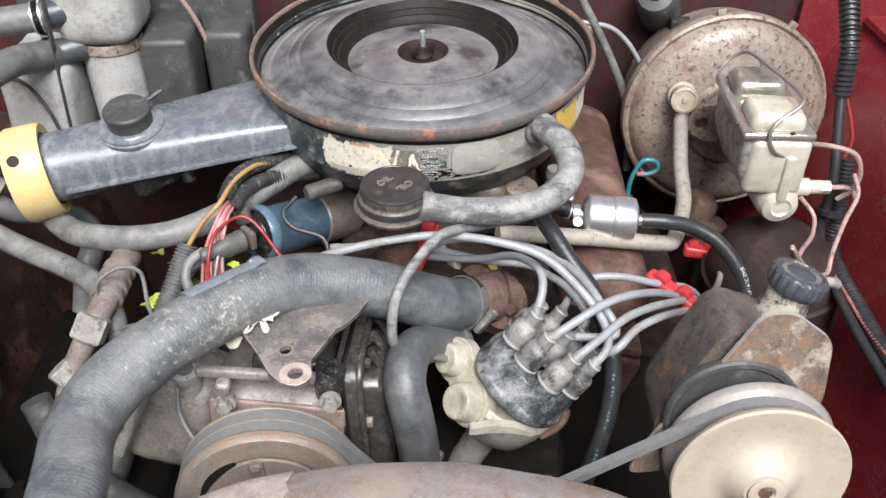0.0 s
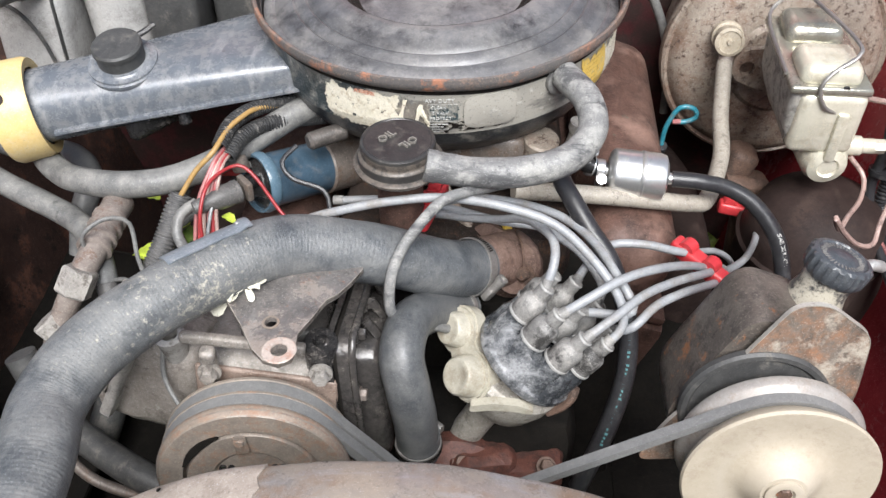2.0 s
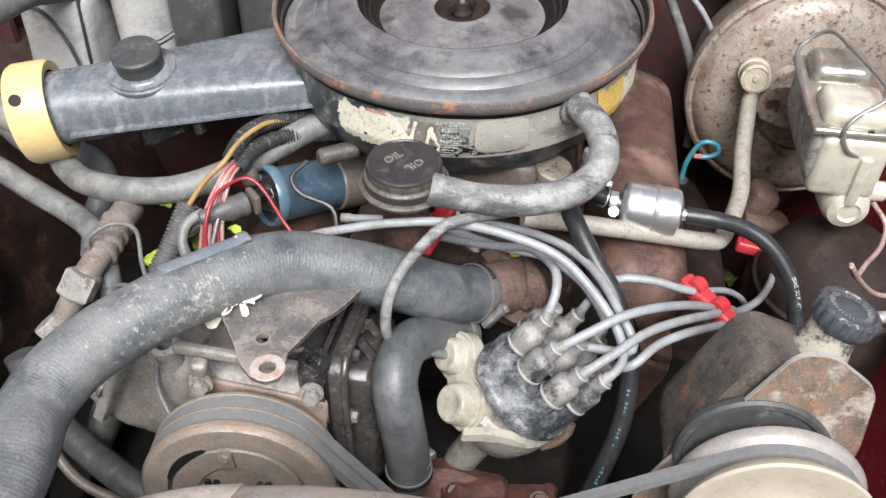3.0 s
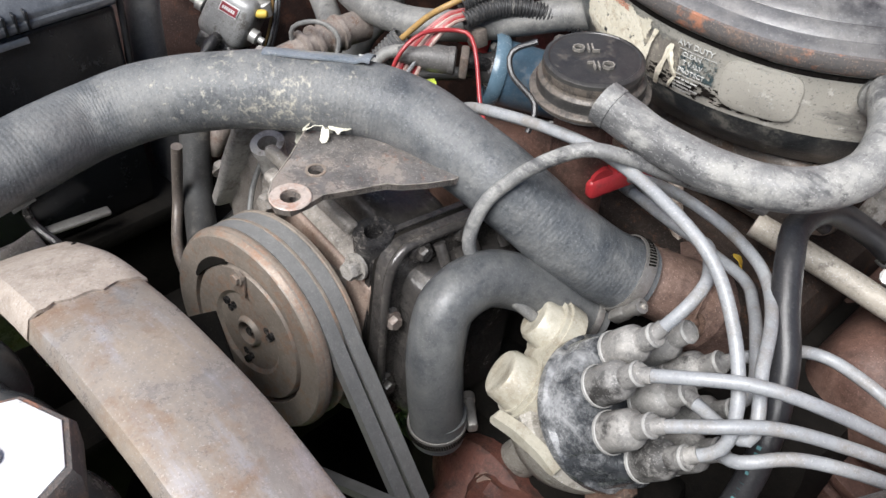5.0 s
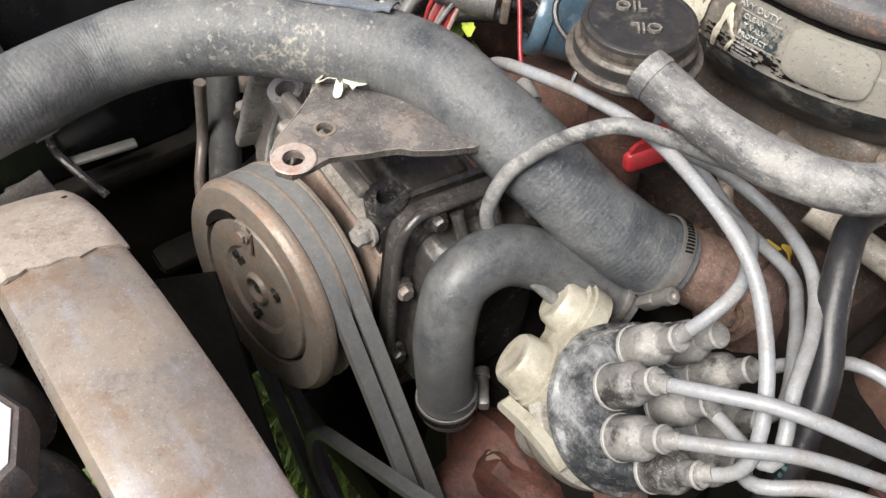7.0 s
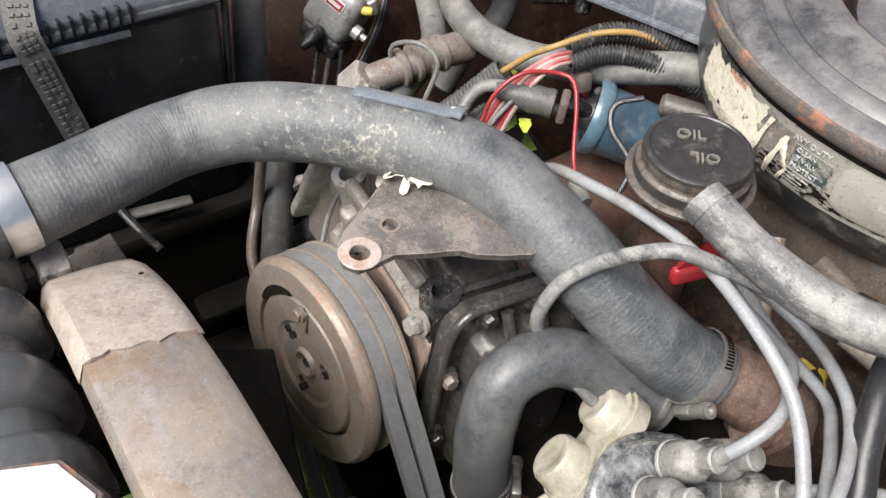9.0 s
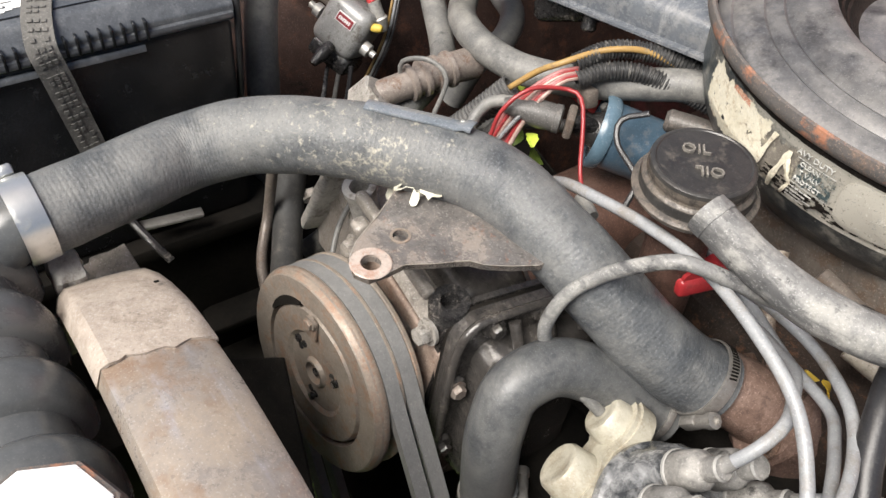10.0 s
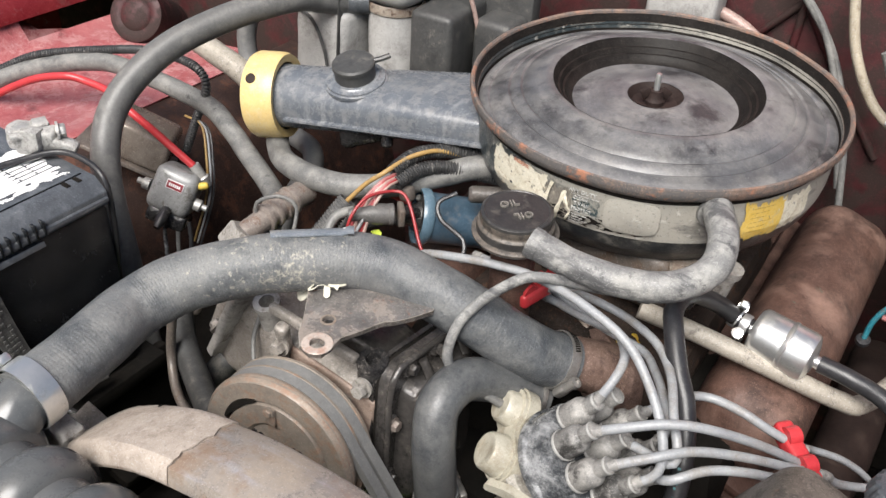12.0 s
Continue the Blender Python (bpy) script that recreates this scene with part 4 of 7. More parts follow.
part("hose_body", tube([(0.0165, 0.6530, 0.8585), (0.0100, 0.6457, 0.8642), (-0.010, 0.618, 0.890), (-0.029, 0.582, 0.910), (-0.034, 0.551, 0.903), (-0.028, 0.536, 0.877), (-0.023, 0.533, 0.842), (-0.021, 0.537, 0.790)], 0.0192, 28, 0.004, wobble=0.0004), bypass_rubber, by)
hc = thing("hose_clamp", (-0.02, 0.537, 0.79), "small dusty hose clamp on the bypass hose", "hose clamp")
clamp(axis((-0.0212, 0.536, 0.800), (0, 0.04, -1)), 0.0198, 0.009, 2.2, hc, steel_dull, 40)
part("end_cuff", tube([(-0.0211, 0.5368, 0.8140), (-0.0211, 0.5370, 0.7880)], 0.0196, 28, 0.004, wobble=0.0003), bypass_rubber, by, "swollen lower hose end")
hc = thing("hose_clamp", (0.012, 0.648, 0.8625), "thin dusty clamp where the bypass hose meets the housing", "hose clamp")
clamp(axis((0.0105, 0.6463, 0.8637), (0.62, 0.70, -0.45)), 0.0198, 0.005, 0.6, hc, steel_dull, 0)

# oil filler
OC = axis((-0.0445, 0.6765, 1.034), (0, -0.06, 1))
oil = thing("oil_filler", (-0.048, 0.668, 0.9), "black breather cap lettered OIL on a rusty filler tube", "oil filler cap")
part("filler_tube", lathe([(0.0205, -0.15), (0.0205, -0.028)], OC, 28), engine_red, oil, "rust-red filler tube")
part("brim", lathe([(0.028, -0.0312), (0.0365, -0.0273), (0.0392, -0.0238), (0.0392, -0.0222), (0.0372, -0.0209), (0.0350, -0.0204)], OC, 64, cap=(True, False)), oil_flange, oil, "dusty brown brim")
part("tier", lathe([(0.0352, -0.0204), (0.0346, -0.0187), (0.0354, -0.0152), (0.0348, -0.0134)], OC, 64, cap=False), oil_black, oil)
part("tier_edge", lathe([(0.0348, -0.0134), (0.0342, -0.0123), (0.0322, -0.0114), (0.0318, -0.0100)], OC, 64, cap=False), oil_flange, oil, "dusty step of the cap")
part("tier", lathe([(0.0318, -0.0100), (0.0325, -0.0078), (0.0324, -0.0039)], OC, 64, cap=False), oil_flange, oil)
capo = part("cap", lathe([(0.0324, -0.0041), (0.0318, -0.0017), (0.0298, -0.0004), (0.0290, -0.0004), (0.0282, -0.0011), (0.01, -0.0008)], OC, 64), oil_black, oil)
PCV = [(-0.020, 0.658, 1.021), (0.000, 0.660, 1.016), (0.021, 0.662, 1.012), (0.062, 0.668, 1.010), (0.101, 0.682, 1.015), (0.122, 0.709, 1.025), (0.119, 0.740, 1.037), (0.100, 0.777, 1.041)]
pcv = thing("breather_hose", (0.06, 0.65, 1.0), "weathered grey rubber breather hose curving to the air cleaner", "hose")
part("hose_body", tube(PCV, 0.0132, 24, 0.004, wobble=0.0005), pcv_rubber, pcv)
part("end_cuff", tube([PCV[0], Vector(PCV[0]).lerp(Vector(PCV[1]), 0.45)], 0.0139, 24, 0.004, wobble=0.0004, wall=0.0016), pcv_rubber, pcv)

# coil
CO = axis((-0.1945, 0.755, 0.922), (0.70, 0.68, -0.208))
coil = thing("ignition_coil", (-0.2, 0.76, 0.9), "dark blue ignition coil lying on its side", "ignition coil")
part("can", lathe([(0.0278, 0.004), (0.0272, 0.095), (0.025, 0.099)], CO, 40), blue_paint, coil)
part("rim", lathe([(0.0268, -0.001), (0.0272, -0.0055), (0.0300, -0.0062), (0.0318, -0.003), (0.0318, 0.003), (0.0300, 0.0062), (0.0275, 0.007)], CO, 48, cap=False), coil_rim, coil, "lighter blue rolled rim")
part("clamp_band", lathe([(0.0275, 0.072), (0.0292, 0.074), (0.0292, 0.118), (0.024, 0.122)], CO, 40), brown_metal, coil, "dark brown mounting band")
part("face", lathe([(0.0270, -0.002), (0.02, -0.0035), (0.01, -0.004)], CO, 32), grimy_black, coil)
part("tower", lathe([(0.016, -0.004), (0.012, -0.012), (0.0105, -0.026)], CO, 24), grimy_black, coil)

# ---- compressor ----
PN = Vector((0.10, -0.988, 0.11)).normalized()
PC = Vector((-0.150, 0.466, 0.836))
comp = thing("compressor", (-0.15, 0.56, 0.75), "grimy cast air-conditioning compressor with rusty clutch pulley", "compressor")
CB = pose(-0.150, 0.575, 0.815, -7, 0, -3)
part("crankcase", box((0.125, 0.105, 0.165), CB, 0.024, 4), comp_dirt, comp)
part("rear_case", lathe([(0.05, -0.18), (0.058, -0.16), (0.06, -0.09), (0.05, -0.07), (0.03, -0.043)], axis(PC, PN), 36), comp_dirt, comp)
part("side_cover", cast_lump(box((0.108, 0.075, 0.118), pose(-0.264, 0.584, 0.850, -7, 14, -12), 0.022, 3), 0.006, 45), cover_grime, comp, "pale corroded side cover")
part("gasket_flange", cast_lump(box((0.012, 0.094, 0.122), pose(-0.2720, 0.582, 0.872, -7, 24, -12), 0.004), 0.0030, 80), cast_pale, comp, "ragged pale gasket and flange")
for y, z in ((-0.040, 0.050), (0.036, 0.052), (-0.042, -0.02)):
    part("cover_bolt", hexbolt(pose(-0.2720, 0.582, 0.872, -7, 24, -12) @ Matrix.Translation((-0.006, y, z)) @ Matrix.Rotation(radians(-90), 4, "Y"), 0.0062, 0.007), comp_dirt, comp)
HD = pose(-0.0655, 0.584, 0.840, -7, -3, -3)
HP = Matrix(((0, 0, 1, 0), (1, 0, 0, 0), (0, 1, 0, 0), (0, 0, 0, 1)))


def head_slab(w, h, thick, x):
    return plate([(-w, -h), (w, -h), (w, h), (-w, h)], thick, HD @ Matrix.Translation((x, 0, 0)) @ HP, round_r=0.024)


part("valve_plate", head_slab(0.061, 0.083, 0.005, -0.023), head_black, comp, "oily valve plate edge")
part("head_gasket", head_slab(0.0605, 0.0825, 0.003, -0.0165), black_void, comp)
hd = bmesh.new()
ring_skin(hd, [[HD @ Vector((x, y + 0.004, z - 0.006)) for y, z in rounded([(-w, -h), (w, -h), (w, h), (-w, h)], 0.020, 6)] for x, w, h in ((-0.006, 0.049, 0.068), (0.012, 0.048, 0.067), (0.018, 0.044, 0.063), (0.021, 0.038, 0.057))])
part("cylinder_head", hd, head_black, comp, "oily black cylinder head")
part("head_flange", head_slab(0.0605, 0.0825, 0.011, -0.0135), head_black, comp, "oily black head flange")
for y, z in ((-0.034, 0.0745), (0.006, 0.0755), (0.046, 0.0735), (-0.0540, 0.024), (-0.0535, -0.038)):
    q = HD @ Matrix.Translation((0.0, y, z)) @ Matrix.Rotation(radians(90), 4, "Y")
    part("bolt_boss", lathe([(0.0092, -0.003), (0.0090, -0.0005), (0.0078, 0.0012)], q, 16), head_black, comp)
    part("head_bolt", hexbolt(q @ Matrix.Translation((0, 0, 0.001)), 0.0054, 0.006), fitting_dust if z == 0.024 else head_black, comp)
for y0, y1 in ((-0.022, -0.020), (0.005, 0.007), (0.032, 0.034)):
    part("head_web", tube([HD @ Vector((0.004, y0, 0.079)), HD @ Vector((0.013, y1, 0.062))], 0.0045, 10), head_black, comp)
part("head_bead", tube([HD @ Vector((-0.001, -0.056, -0.07)), HD @ Vector((-0.001, -0.0595, 0.02)), HD @ Vector((-0.001, -0.0585, 0.062)), HD @ Vector((-0.001, -0.050, 0.079)), HD @ Vector((-0.001, -0.03, 0.0825)), HD @ Vector((-0.001, 0.052, 0.0825))], 0.0034, 10), head_black, comp)
part("top_casting", box((0.075, 0.060, 0.030), pose(-0.135, 0.585, 0.905, -7, 6, -3), 0.012, 3), head_black, comp, "oily black top casting")
part("bolt_boss", lathe([(0.0110, -0.045), (0.0115, -0.010), (0.0130, -0.005), (0.0130, 0.0), (0.0074, 0.0), (0.0070, -0.02)], axis((-0.2260, 0.546, 0.924), (0.05, -0.25, 1)), 24), cast_pale, comp)
part("bolt_boss", lathe([(0.014, -0.03), (0.0145, -0.002), (0.0135, 0.0), (0.0068, 0.0), (0.0065, -0.014)], axis((-0.0985, 0.542, 0.9265), (0.05, -0.1, 1)), 24), grimy_black, comp)
part("web", box((0.105, 0.009, 0.010), pose(-0.162, 0.537, 0.926, -7, 2, -3), 0.003, 3), comp_dirt, comp)
part("rib", box((0.013, 0.012, 0.05), pose(-0.191, 0.530, 0.905, 12, 8, 0), 0.004, 3), comp_dirt, comp)
fp = bmesh.new()
box((0.122, 0.006, 0.064), pose(-0.149, 0.531, 0.862, -7, 4, -3), 0.0035, 3, bm=fp)
part("front_plate", fp, plate_rust, comp, "rusty adjusting plate")
for p in ((-0.189, 0.522, 0.905), (-0.098, 0.526, 0.904)):
    part("plate_bolt", hexbolt(axis(p, PN), 0.0072, 0.009), cast_alloy if p[0] > -0.15 else comp_dirt, comp)
PU = axis(PC, PN)
part("pulley", lathe([(0.030, -0.043), (0.077, -0.042), (0.0795, -0.040), (0.0795, -0.0375), (0.069, -0.031), (0.0795, -0.0245), (0.0795, -0.0225), (0.069, -0.0165), (0.0795, -0.0102), (0.0795, -0.005), (0.077, -0.001), (0.076, 0.0), (0.0575, -0.001), (0.0565, -0.010)], PU, 72), pulley_steel, comp)
part("rust_ring", lathe([(0.0793, -0.0100), (0.0799, -0.0090), (0.0799, -0.0065), (0.0787, -0.0035), (0.0770, -0.0008)], PU, 72, cap=False), pulley_edge, comp, "rust-stained pulley edge")
clutch = part("clutch_face", lathe([(0.0545, -0.012), (0.0545, -0.003), (0.053, -0.001), (0.034, -0.0015), (0.031, -0.004), (0.0125, -0.004), (0.0105, -0.001), (0.009, -0.001), (0.009, -0.009)], PU, 56), pulley_steel, comp)
for a in (20, 140, 260):
    for dr, da in ((0.022, 0), (0.0225, 16), (0.028, 8)):
        q = PU @ Matrix.Rotation(radians(a + da), 4, "Z") @ Matrix.Translation((dr, 0, -0.0052))
        part("rivet_hole", lathe([(0.003, 0), (0.003, 0.0035 if dr > 0.025 else 0.0018)], q, 10), grimy_black, clutch)
TB = PU @ Matrix.Rotation(1.66, 4, "Z") @ Matrix.Translation((0.045, 0, 0.0005))
tab = part("clutch_tab", box((0.018, 0.011, 0.0026), TB, 0.001), pulley_steel, clutch, "rusty tab on the clutch plate")
part("tab_bolt", hexbolt(TB @ Matrix.Translation((0.006, 0, 0.0025)), 0.0042, 0.003), pulley_steel, tab)
bm = bmesh.new()
lathe([(0.0035, -0.012), (0.0035, -0.003)], PU, 12, bm)
part("shaft_bolt", bm, grimy_black, clutch)
loops = []
for k in range(16):
    a = radians(112 + k * 3.1)
    w = 0.0012 + 0.0022 * math.sin(math.pi * k / 15)
    loops.append([PU @ Vector((math.cos(a) * (0.0575 + dx), math.sin(a) * (0.0575 + dx), dz)) for dx, dz in ((-w, -0.003), (w, -0.003), (w, 0.0006), (-w, 0.0006))])
bm = bmesh.new()
ring_skin(bm, loops)
part("clutch_gap", bm, black_void, comp, "dark gap round the clutch plate")
brk = thing("mounting_bracket", (-0.12, 0.53, 0.965), "rusty triangular steel bracket with a bolt hole", "bracket")
BO = [(-0.172, 0.546), (-0.152, 0.517), (-0.138, 0.493), (-0.1275, 0.4825), (-0.115, 0.479), (-0.1065, 0.4845), (-0.1055, 0.497), (-0.1065, 0.509), (-0.098, 0.527), (-0.0935, 0.539), (-0.0905, 0.546), (-0.083, 0.552), (-0.074, 0.566), (-0.066, 0.582), (-0.072, 0.615), (-0.14, 0.605), (-0.17, 0.575)]
bm = plate(BO, 0.004, Matrix.Translation((0, 0, 0.967)), [(-0.117, 0.492, 0.0062), (-0.129, 0.520, 0.0048)])
for v in bm.verts:
    v.co.z += 0.06 * max(0, v.co.y - 0.52) ** 1.2 * (1 if v.co.x < -0.1 else 0.2) - 0.0015 + 0.0012 * noise.noise(v.co * 60)
part("plate", bm, bracket_steel, brk)


def bracket_z(x, y):
    return 0.965 + 0.06 * max(0, y - 0.52) ** 1.2 * (1 if x < -0.1 else 0.2) - 0.0015


bm = bmesh.new()
ring_skin(bm, [[(x, y, bracket_z(x, y) + dz) for dz in (0.0064, 0.0022)] + [(x + (-0.118 - x) * 0.012, y + (0.55 - y) * 0.012, bracket_z(x, y) + dz) for dz in (0.0022, 0.0064)] for x, y in BO[:14]])
part("worn_edge", bm, worn_edge, brk, "pale worn edge of the bracket")
bm = bmesh.new()
lathe([(0.0064, 0), (0.0125, 0.0), (0.0132, 0.0006), (0.0125, 0.0012), (0.0064, 0.0012)], axis((-0.117, 0.492, 0.9698), (0, 0, 1)), 28, bm, cap=False)
part("worn_face", bm, seat_pale, brk, "bare pale seat round the bolt hole")
bm = bmesh.new()
lathe([(0.0050, 0), (0.0068, 0.0), (0.0068, 0.0006), (0.0050, 0.0006)], axis((-0.129, 0.520, 0.9696), (0, 0, 1)), 20, bm, cap=False)
part("rust_ring", bm, pulley_edge, brk, "orange rust round the small hole")

# drive belts
CR = Vector((0.015, 0.0, 0.56))


def belt(offset, name, c0, r0, c1, r1, n, w=0.011, h=0.008):
    """A belt round two pulleys in the plane normal to n."""
    n = n.normalized()
    ex = (c1 - c0 - n * (c1 - c0).dot(n)).normalized()
    ey = n.cross(ex)
    D = (c1 - c0).dot(ex)
    al = math.acos((r0 - r1) / D)
    pts = []
    for k in range(25):
        a = al + (2 * math.pi - 2 * al) * k / 24
        pts.append(c0 + ex * math.cos(a) * r0 + ey * math.sin(a) * r0)
    q = c0 + ex * D
    for k in range(25):
        a = -al + 2 * al * k / 24
        pts.append(q + ex * math.cos(a) * r1 + ey * math.sin(a) * r1)
    loops = []
    N = len(pts)
    for i, p in enumerate(pts):
        tn = (pts[(i + 1) % N] - pts[i - 1]).normalized()
        o = tn.cross(n)
        if o.dot(p - (c0 if i < 25 else q)) < 0:
            o = -o
        loops.append([p + o * 0.001 + n * (w / 2), p + o * 0.001 - n * (w / 2), p - o * h - n * (w / 2.8), p - o * h + n * (w / 2.8)])
    bm = bmesh.new()
    rows = ring_skin(bm, loops, True, False, False)
    for k in range(4):
        bm.faces.new((rows[-1][k], rows[-1][(k + 1) % 4], rows[0][(k + 1) % 4], rows[0][k]))
    t = thing("drive_belt", c0, "dusty grey rubber drive belt", "belt", "drive belts")
    part("band", bm, belt_rubber, t)


for off in (-0.0165, -0.0305):
    c0 = PC + PN * off
    c1 = Vector((0.04, c0.y + 0.06, 0.56))
    belt(off, "drive_belt", c0, 0.0782, c1, 0.085, PN)

# ---- distributor ----
DA = Vector((0.601, 0.105, 0.792)).normalized()
D0 = Vector((0.0715, 0.589, 0.861))
DM = axis(D0, DA)
dist = thing("distributor", (0.07, 0.58, 0.75), "dusty black distributor cap with grey plug lead boots", "distributor")
BW = axis((0.066, 0.585, 0.853), (0.42, 0.0, 0.907))
part("body", lathe([(0.015, -0.17), (0.016, -0.052), (0.026, -0.050), (0.038, -0.038), (0.045, -0.018), (0.0465, -0.004), (0.042, 0.002)], BW, 40), bowl_grey, dist, "dull grey cast distributor bowl")
part("cap", lathe([(0.0490, -0.003), (0.0505, 0.000), (0.0505, 0.005), (0.0475, 0.008), (0.0470, 0.024), (0.044, 0.031), (0.024, 0.034)], DM, 96, warp=lambda p, a: Vector((p.x * (1 + 0.035 * max(0, math.cos(8 * a - 1.2)) * (p.z > 0.006)), p.y * (1 + 0.035 * max(0, math.cos(8 * a - 1.2)) * (p.z > 0.006)), p.z))), dist_cap, dist)
CL = DM @ Matrix.Rotation(radians(232), 4, "Z")
part("cap_clip", tube([CL @ Vector((0.049, 0, -0.022)), CL @ Vector((0.0535, 0, -0.006)), CL @ Vector((0.0525, 0, 0.008)), CL @ Vector((0.0485, 0, 0.016))], 0.0045, 8), rust_brown, dist, "tan spring clip on the cap")
TOW = []
AU = Vector((-0.1712, 0.9852, 0.0))
AV = DA.cross(AU)
for k in range(8):
    a = 1.4 + k * math.pi / 4
    p = D0 + DA * 0.040 + (AU * math.cos(a) + AV * math.sin(a)) * 0.0355
    part("tower", lathe([(0.0135, -0.034), (0.0120, -0.010), (0.0112, 0.000)], axis(p, DA), 16), dist_cap, dist)
    TOW.append((p, (DA + (AU * math.cos(a) + AV * math.sin(a)) * 0.06).normalized()))
TOW.append((D0 + DA * 0.040, DA))
for p, d in TOW:
    b = part("boot", lathe([(0.0118, -0.002), (0.0122, 0.000), (0.0119, 0.0040), (0.0123, 0.0048), (0.0119, 0.0155), (0.0112, 0.0185), (0.0086, 0.0212), (0.0072, 0.0225), (0.0068, 0.034), (0.0045, 0.0345)], axis(p, d), 26), boot_rubber, dist)
    part("collar", lathe([(0.0124, -0.0028), (0.0132, -0.0022), (0.0132, -0.0004), (0.0126, 0.0002)], axis(p, d), 22, cap=False), boot_ring, b, "pale boot lip")
    part("collar", lathe([(0.0072, 0.0325), (0.0076, 0.0335), (0.0068, 0.0352)], axis(p, d), 16, cap=False), boot_ring, b, "pale boot lip")
VA = Vector((-0.68, -0.48, 0.55)).normalized()
L1, L2 = Vector((0.0175, 0.5620, 0.8660)), Vector((0.0085, 0.6010, 0.8830))
vac = thing("vacuum_advance", (0.02, 0.58, 0.86), "cream twin-lobed vacuum advance unit beside the distributor", "vacuum advance")
bm = bmesh.new()
for L, r in ((L1, 0.0185), (L2, 0.0165)):
    lathe([(r + 0.001, -0.020), (r + 0.001, -0.006), (r, -0.003), (r - 0.0012, 0.007), (r - 0.003, 0.0095), (r - 0.006, 0.0100), (r - 0.0075, 0.0092), (0.004, 0.0094)], axis(L, VA), 36, bm)
part("diaphragm_case", bm, vac_cream, vac)
pl = bmesh.new()
mid = (L1 + L2) / 2
AX = axis(mid - VA * 0.020, VA, L2 - L1)
half = (L2 - L1).length / 2
e8 = [(0.0222 * math.cos(radians(k)), half + 0.0222 * math.sin(radians(k))) for k in range(-48, 229, 12)]
e8 += [(0.0235 * math.cos(radians(k)), -half + 0.0235 * math.sin(radians(k))) for k in range(132, 409, 12)]
plate(e8, 0.012, AX, bm=pl)
plate([(x * 0.93, y * 0.95) for x, y in e8], 0.0155, AX, bm=pl)
part("twin_plate", pl, vac_cream, vac)
ARM = Matrix(((1, 0, 0, 0), (0, 0, 1, 0.537), (0, 1, 0, 0), (0, 0, 0, 1)))
part("arm", plate([(0.024, 0.856), (0.045, 0.861), (0.066, 0.859), (0.080, 0.852), (0.076, 0.848), (0.06, 0.851), (0.040, 0.851), (0.024, 0.848)], 0.008, ARM, round_r=0.003), vac_cream, vac)
part("nipple", tube([L2 + VA * 0.010, L2 + VA * 0.028 + Vector((0, 0, 0.002)), L2 + VA * 0.045], 0.0042, 12), old_rubber, vac)


# ---- leads ----
def lead(pts, r=0.0040, material=None, label="grey dusty spark plug lead", name="plug_lead", cat="cable", group="plug leads", rib=0.0, pitch=0.004):
    t = thing(name, pts[0], label, cat, group)
    part("cable", tube(pts, r, 12, 0.006, rib=rib, pitch=pitch), material or wire_grey, t)
    for p, q in ((pts[0], pts[1]), (pts[-1], pts[-2])):
        p, q = Vector(p), Vector(q)
        part("end_sleeve", tube([p, p + (q - p).normalized() * 0.010], r * 1.22, 12, 0.004), boot_rubber, t, "dusty rubber sleeve")
    return t


def tip(k):
    p, d = TOW[k]
    return p + d * 0.030


lead([tip(1), (0.122, 0.582, 0.950), (0.146, 0.596, 0.956), (0.172, 0.612, 0.953), (0.21, 0.65, 0.925), (0.250, 0.695, 0.882)])
lead([tip(2), (0.142, 0.575, 0.934), (0.168, 0.598, 0.938), (0.200, 0.628, 0.926), (0.235, 0.665, 0.902), (0.262, 0.700, 0.877)])
lead([tip(4), (0.160, 0.586, 0.910), (0.180, 0.604, 0.918), (0.205, 0.624, 0.915), (0.238, 0.657, 0.895), (0.268, 0.692, 0.870)])
lead([tip(6), (0.135, 0.672, 0.915), (0.155, 0.690, 0.913), (0.184, 0.688, 0.915), (0.212, 0.692, 0.905), (0.240, 0.706, 0.889)])
lead([(-0.150, 0.660, 0.940), (-0.125, 0.648, 0.965), (-0.100, 0.644, 0.978), (-0.051, 0.649, 0.988), (-0.003, 0.649, 0.994), (0.046, 0.640, 0.994), (0.090, 0.629, 0.985), (0.122, 0.613, 0.963), (0.145, 0.592, 0.940), (0.150, 0.580, 0.918), tip(3)])
lead([tip(8), (0.158, 0.590, 0.925), (0.142, 0.618, 0.947), (0.125, 0.655, 0.949), (0.103, 0.686, 0.946), (0.078, 0.704, 0.943), (0.050, 0.712, 0.943), (0.015, 0.705, 0.950), (-0.02, 0.70, 0.945)])
lead([tip(0), (0.091, 0.612, 0.958), (0.090, 0.632, 0.966), (0.078, 0.655, 0.962), (0.064, 0.680, 0.948), (0.045, 0.700, 0.930), (0.016, 0.715, 0.918), (-0.03, 0.725, 0.915)])
lead([tip(5), (0.138, 0.634, 0.912), (0.122, 0.656, 0.926), (0.104, 0.684, 0.922), (0.085, 0.705, 0.918), (0.045, 0.712, 0.918), (0.0, 0.725, 0.920), (-0.05, 0.74, 0.918), (-0.12, 0.745, 0.91)])
lead([(0.075, 0.72, 0.965), (0.050, 0.690, 0.980), (0.028, 0.664, 0.993), (0.010, 0.640, 1.006), (-0.005, 0.626, 1.008), (-0.020, 0.611, 0.998), (-0.035, 0.599, 0.980), (-0.044, 0.585, 0.960), (-0.045, 0.578, 0.928), (-0.035, 0.60, 0.89)], 0.0047, pcv_rubber, label="old grey vacuum hose arching over the radiator hose", name="vacuum_hose", cat="hose", group="")

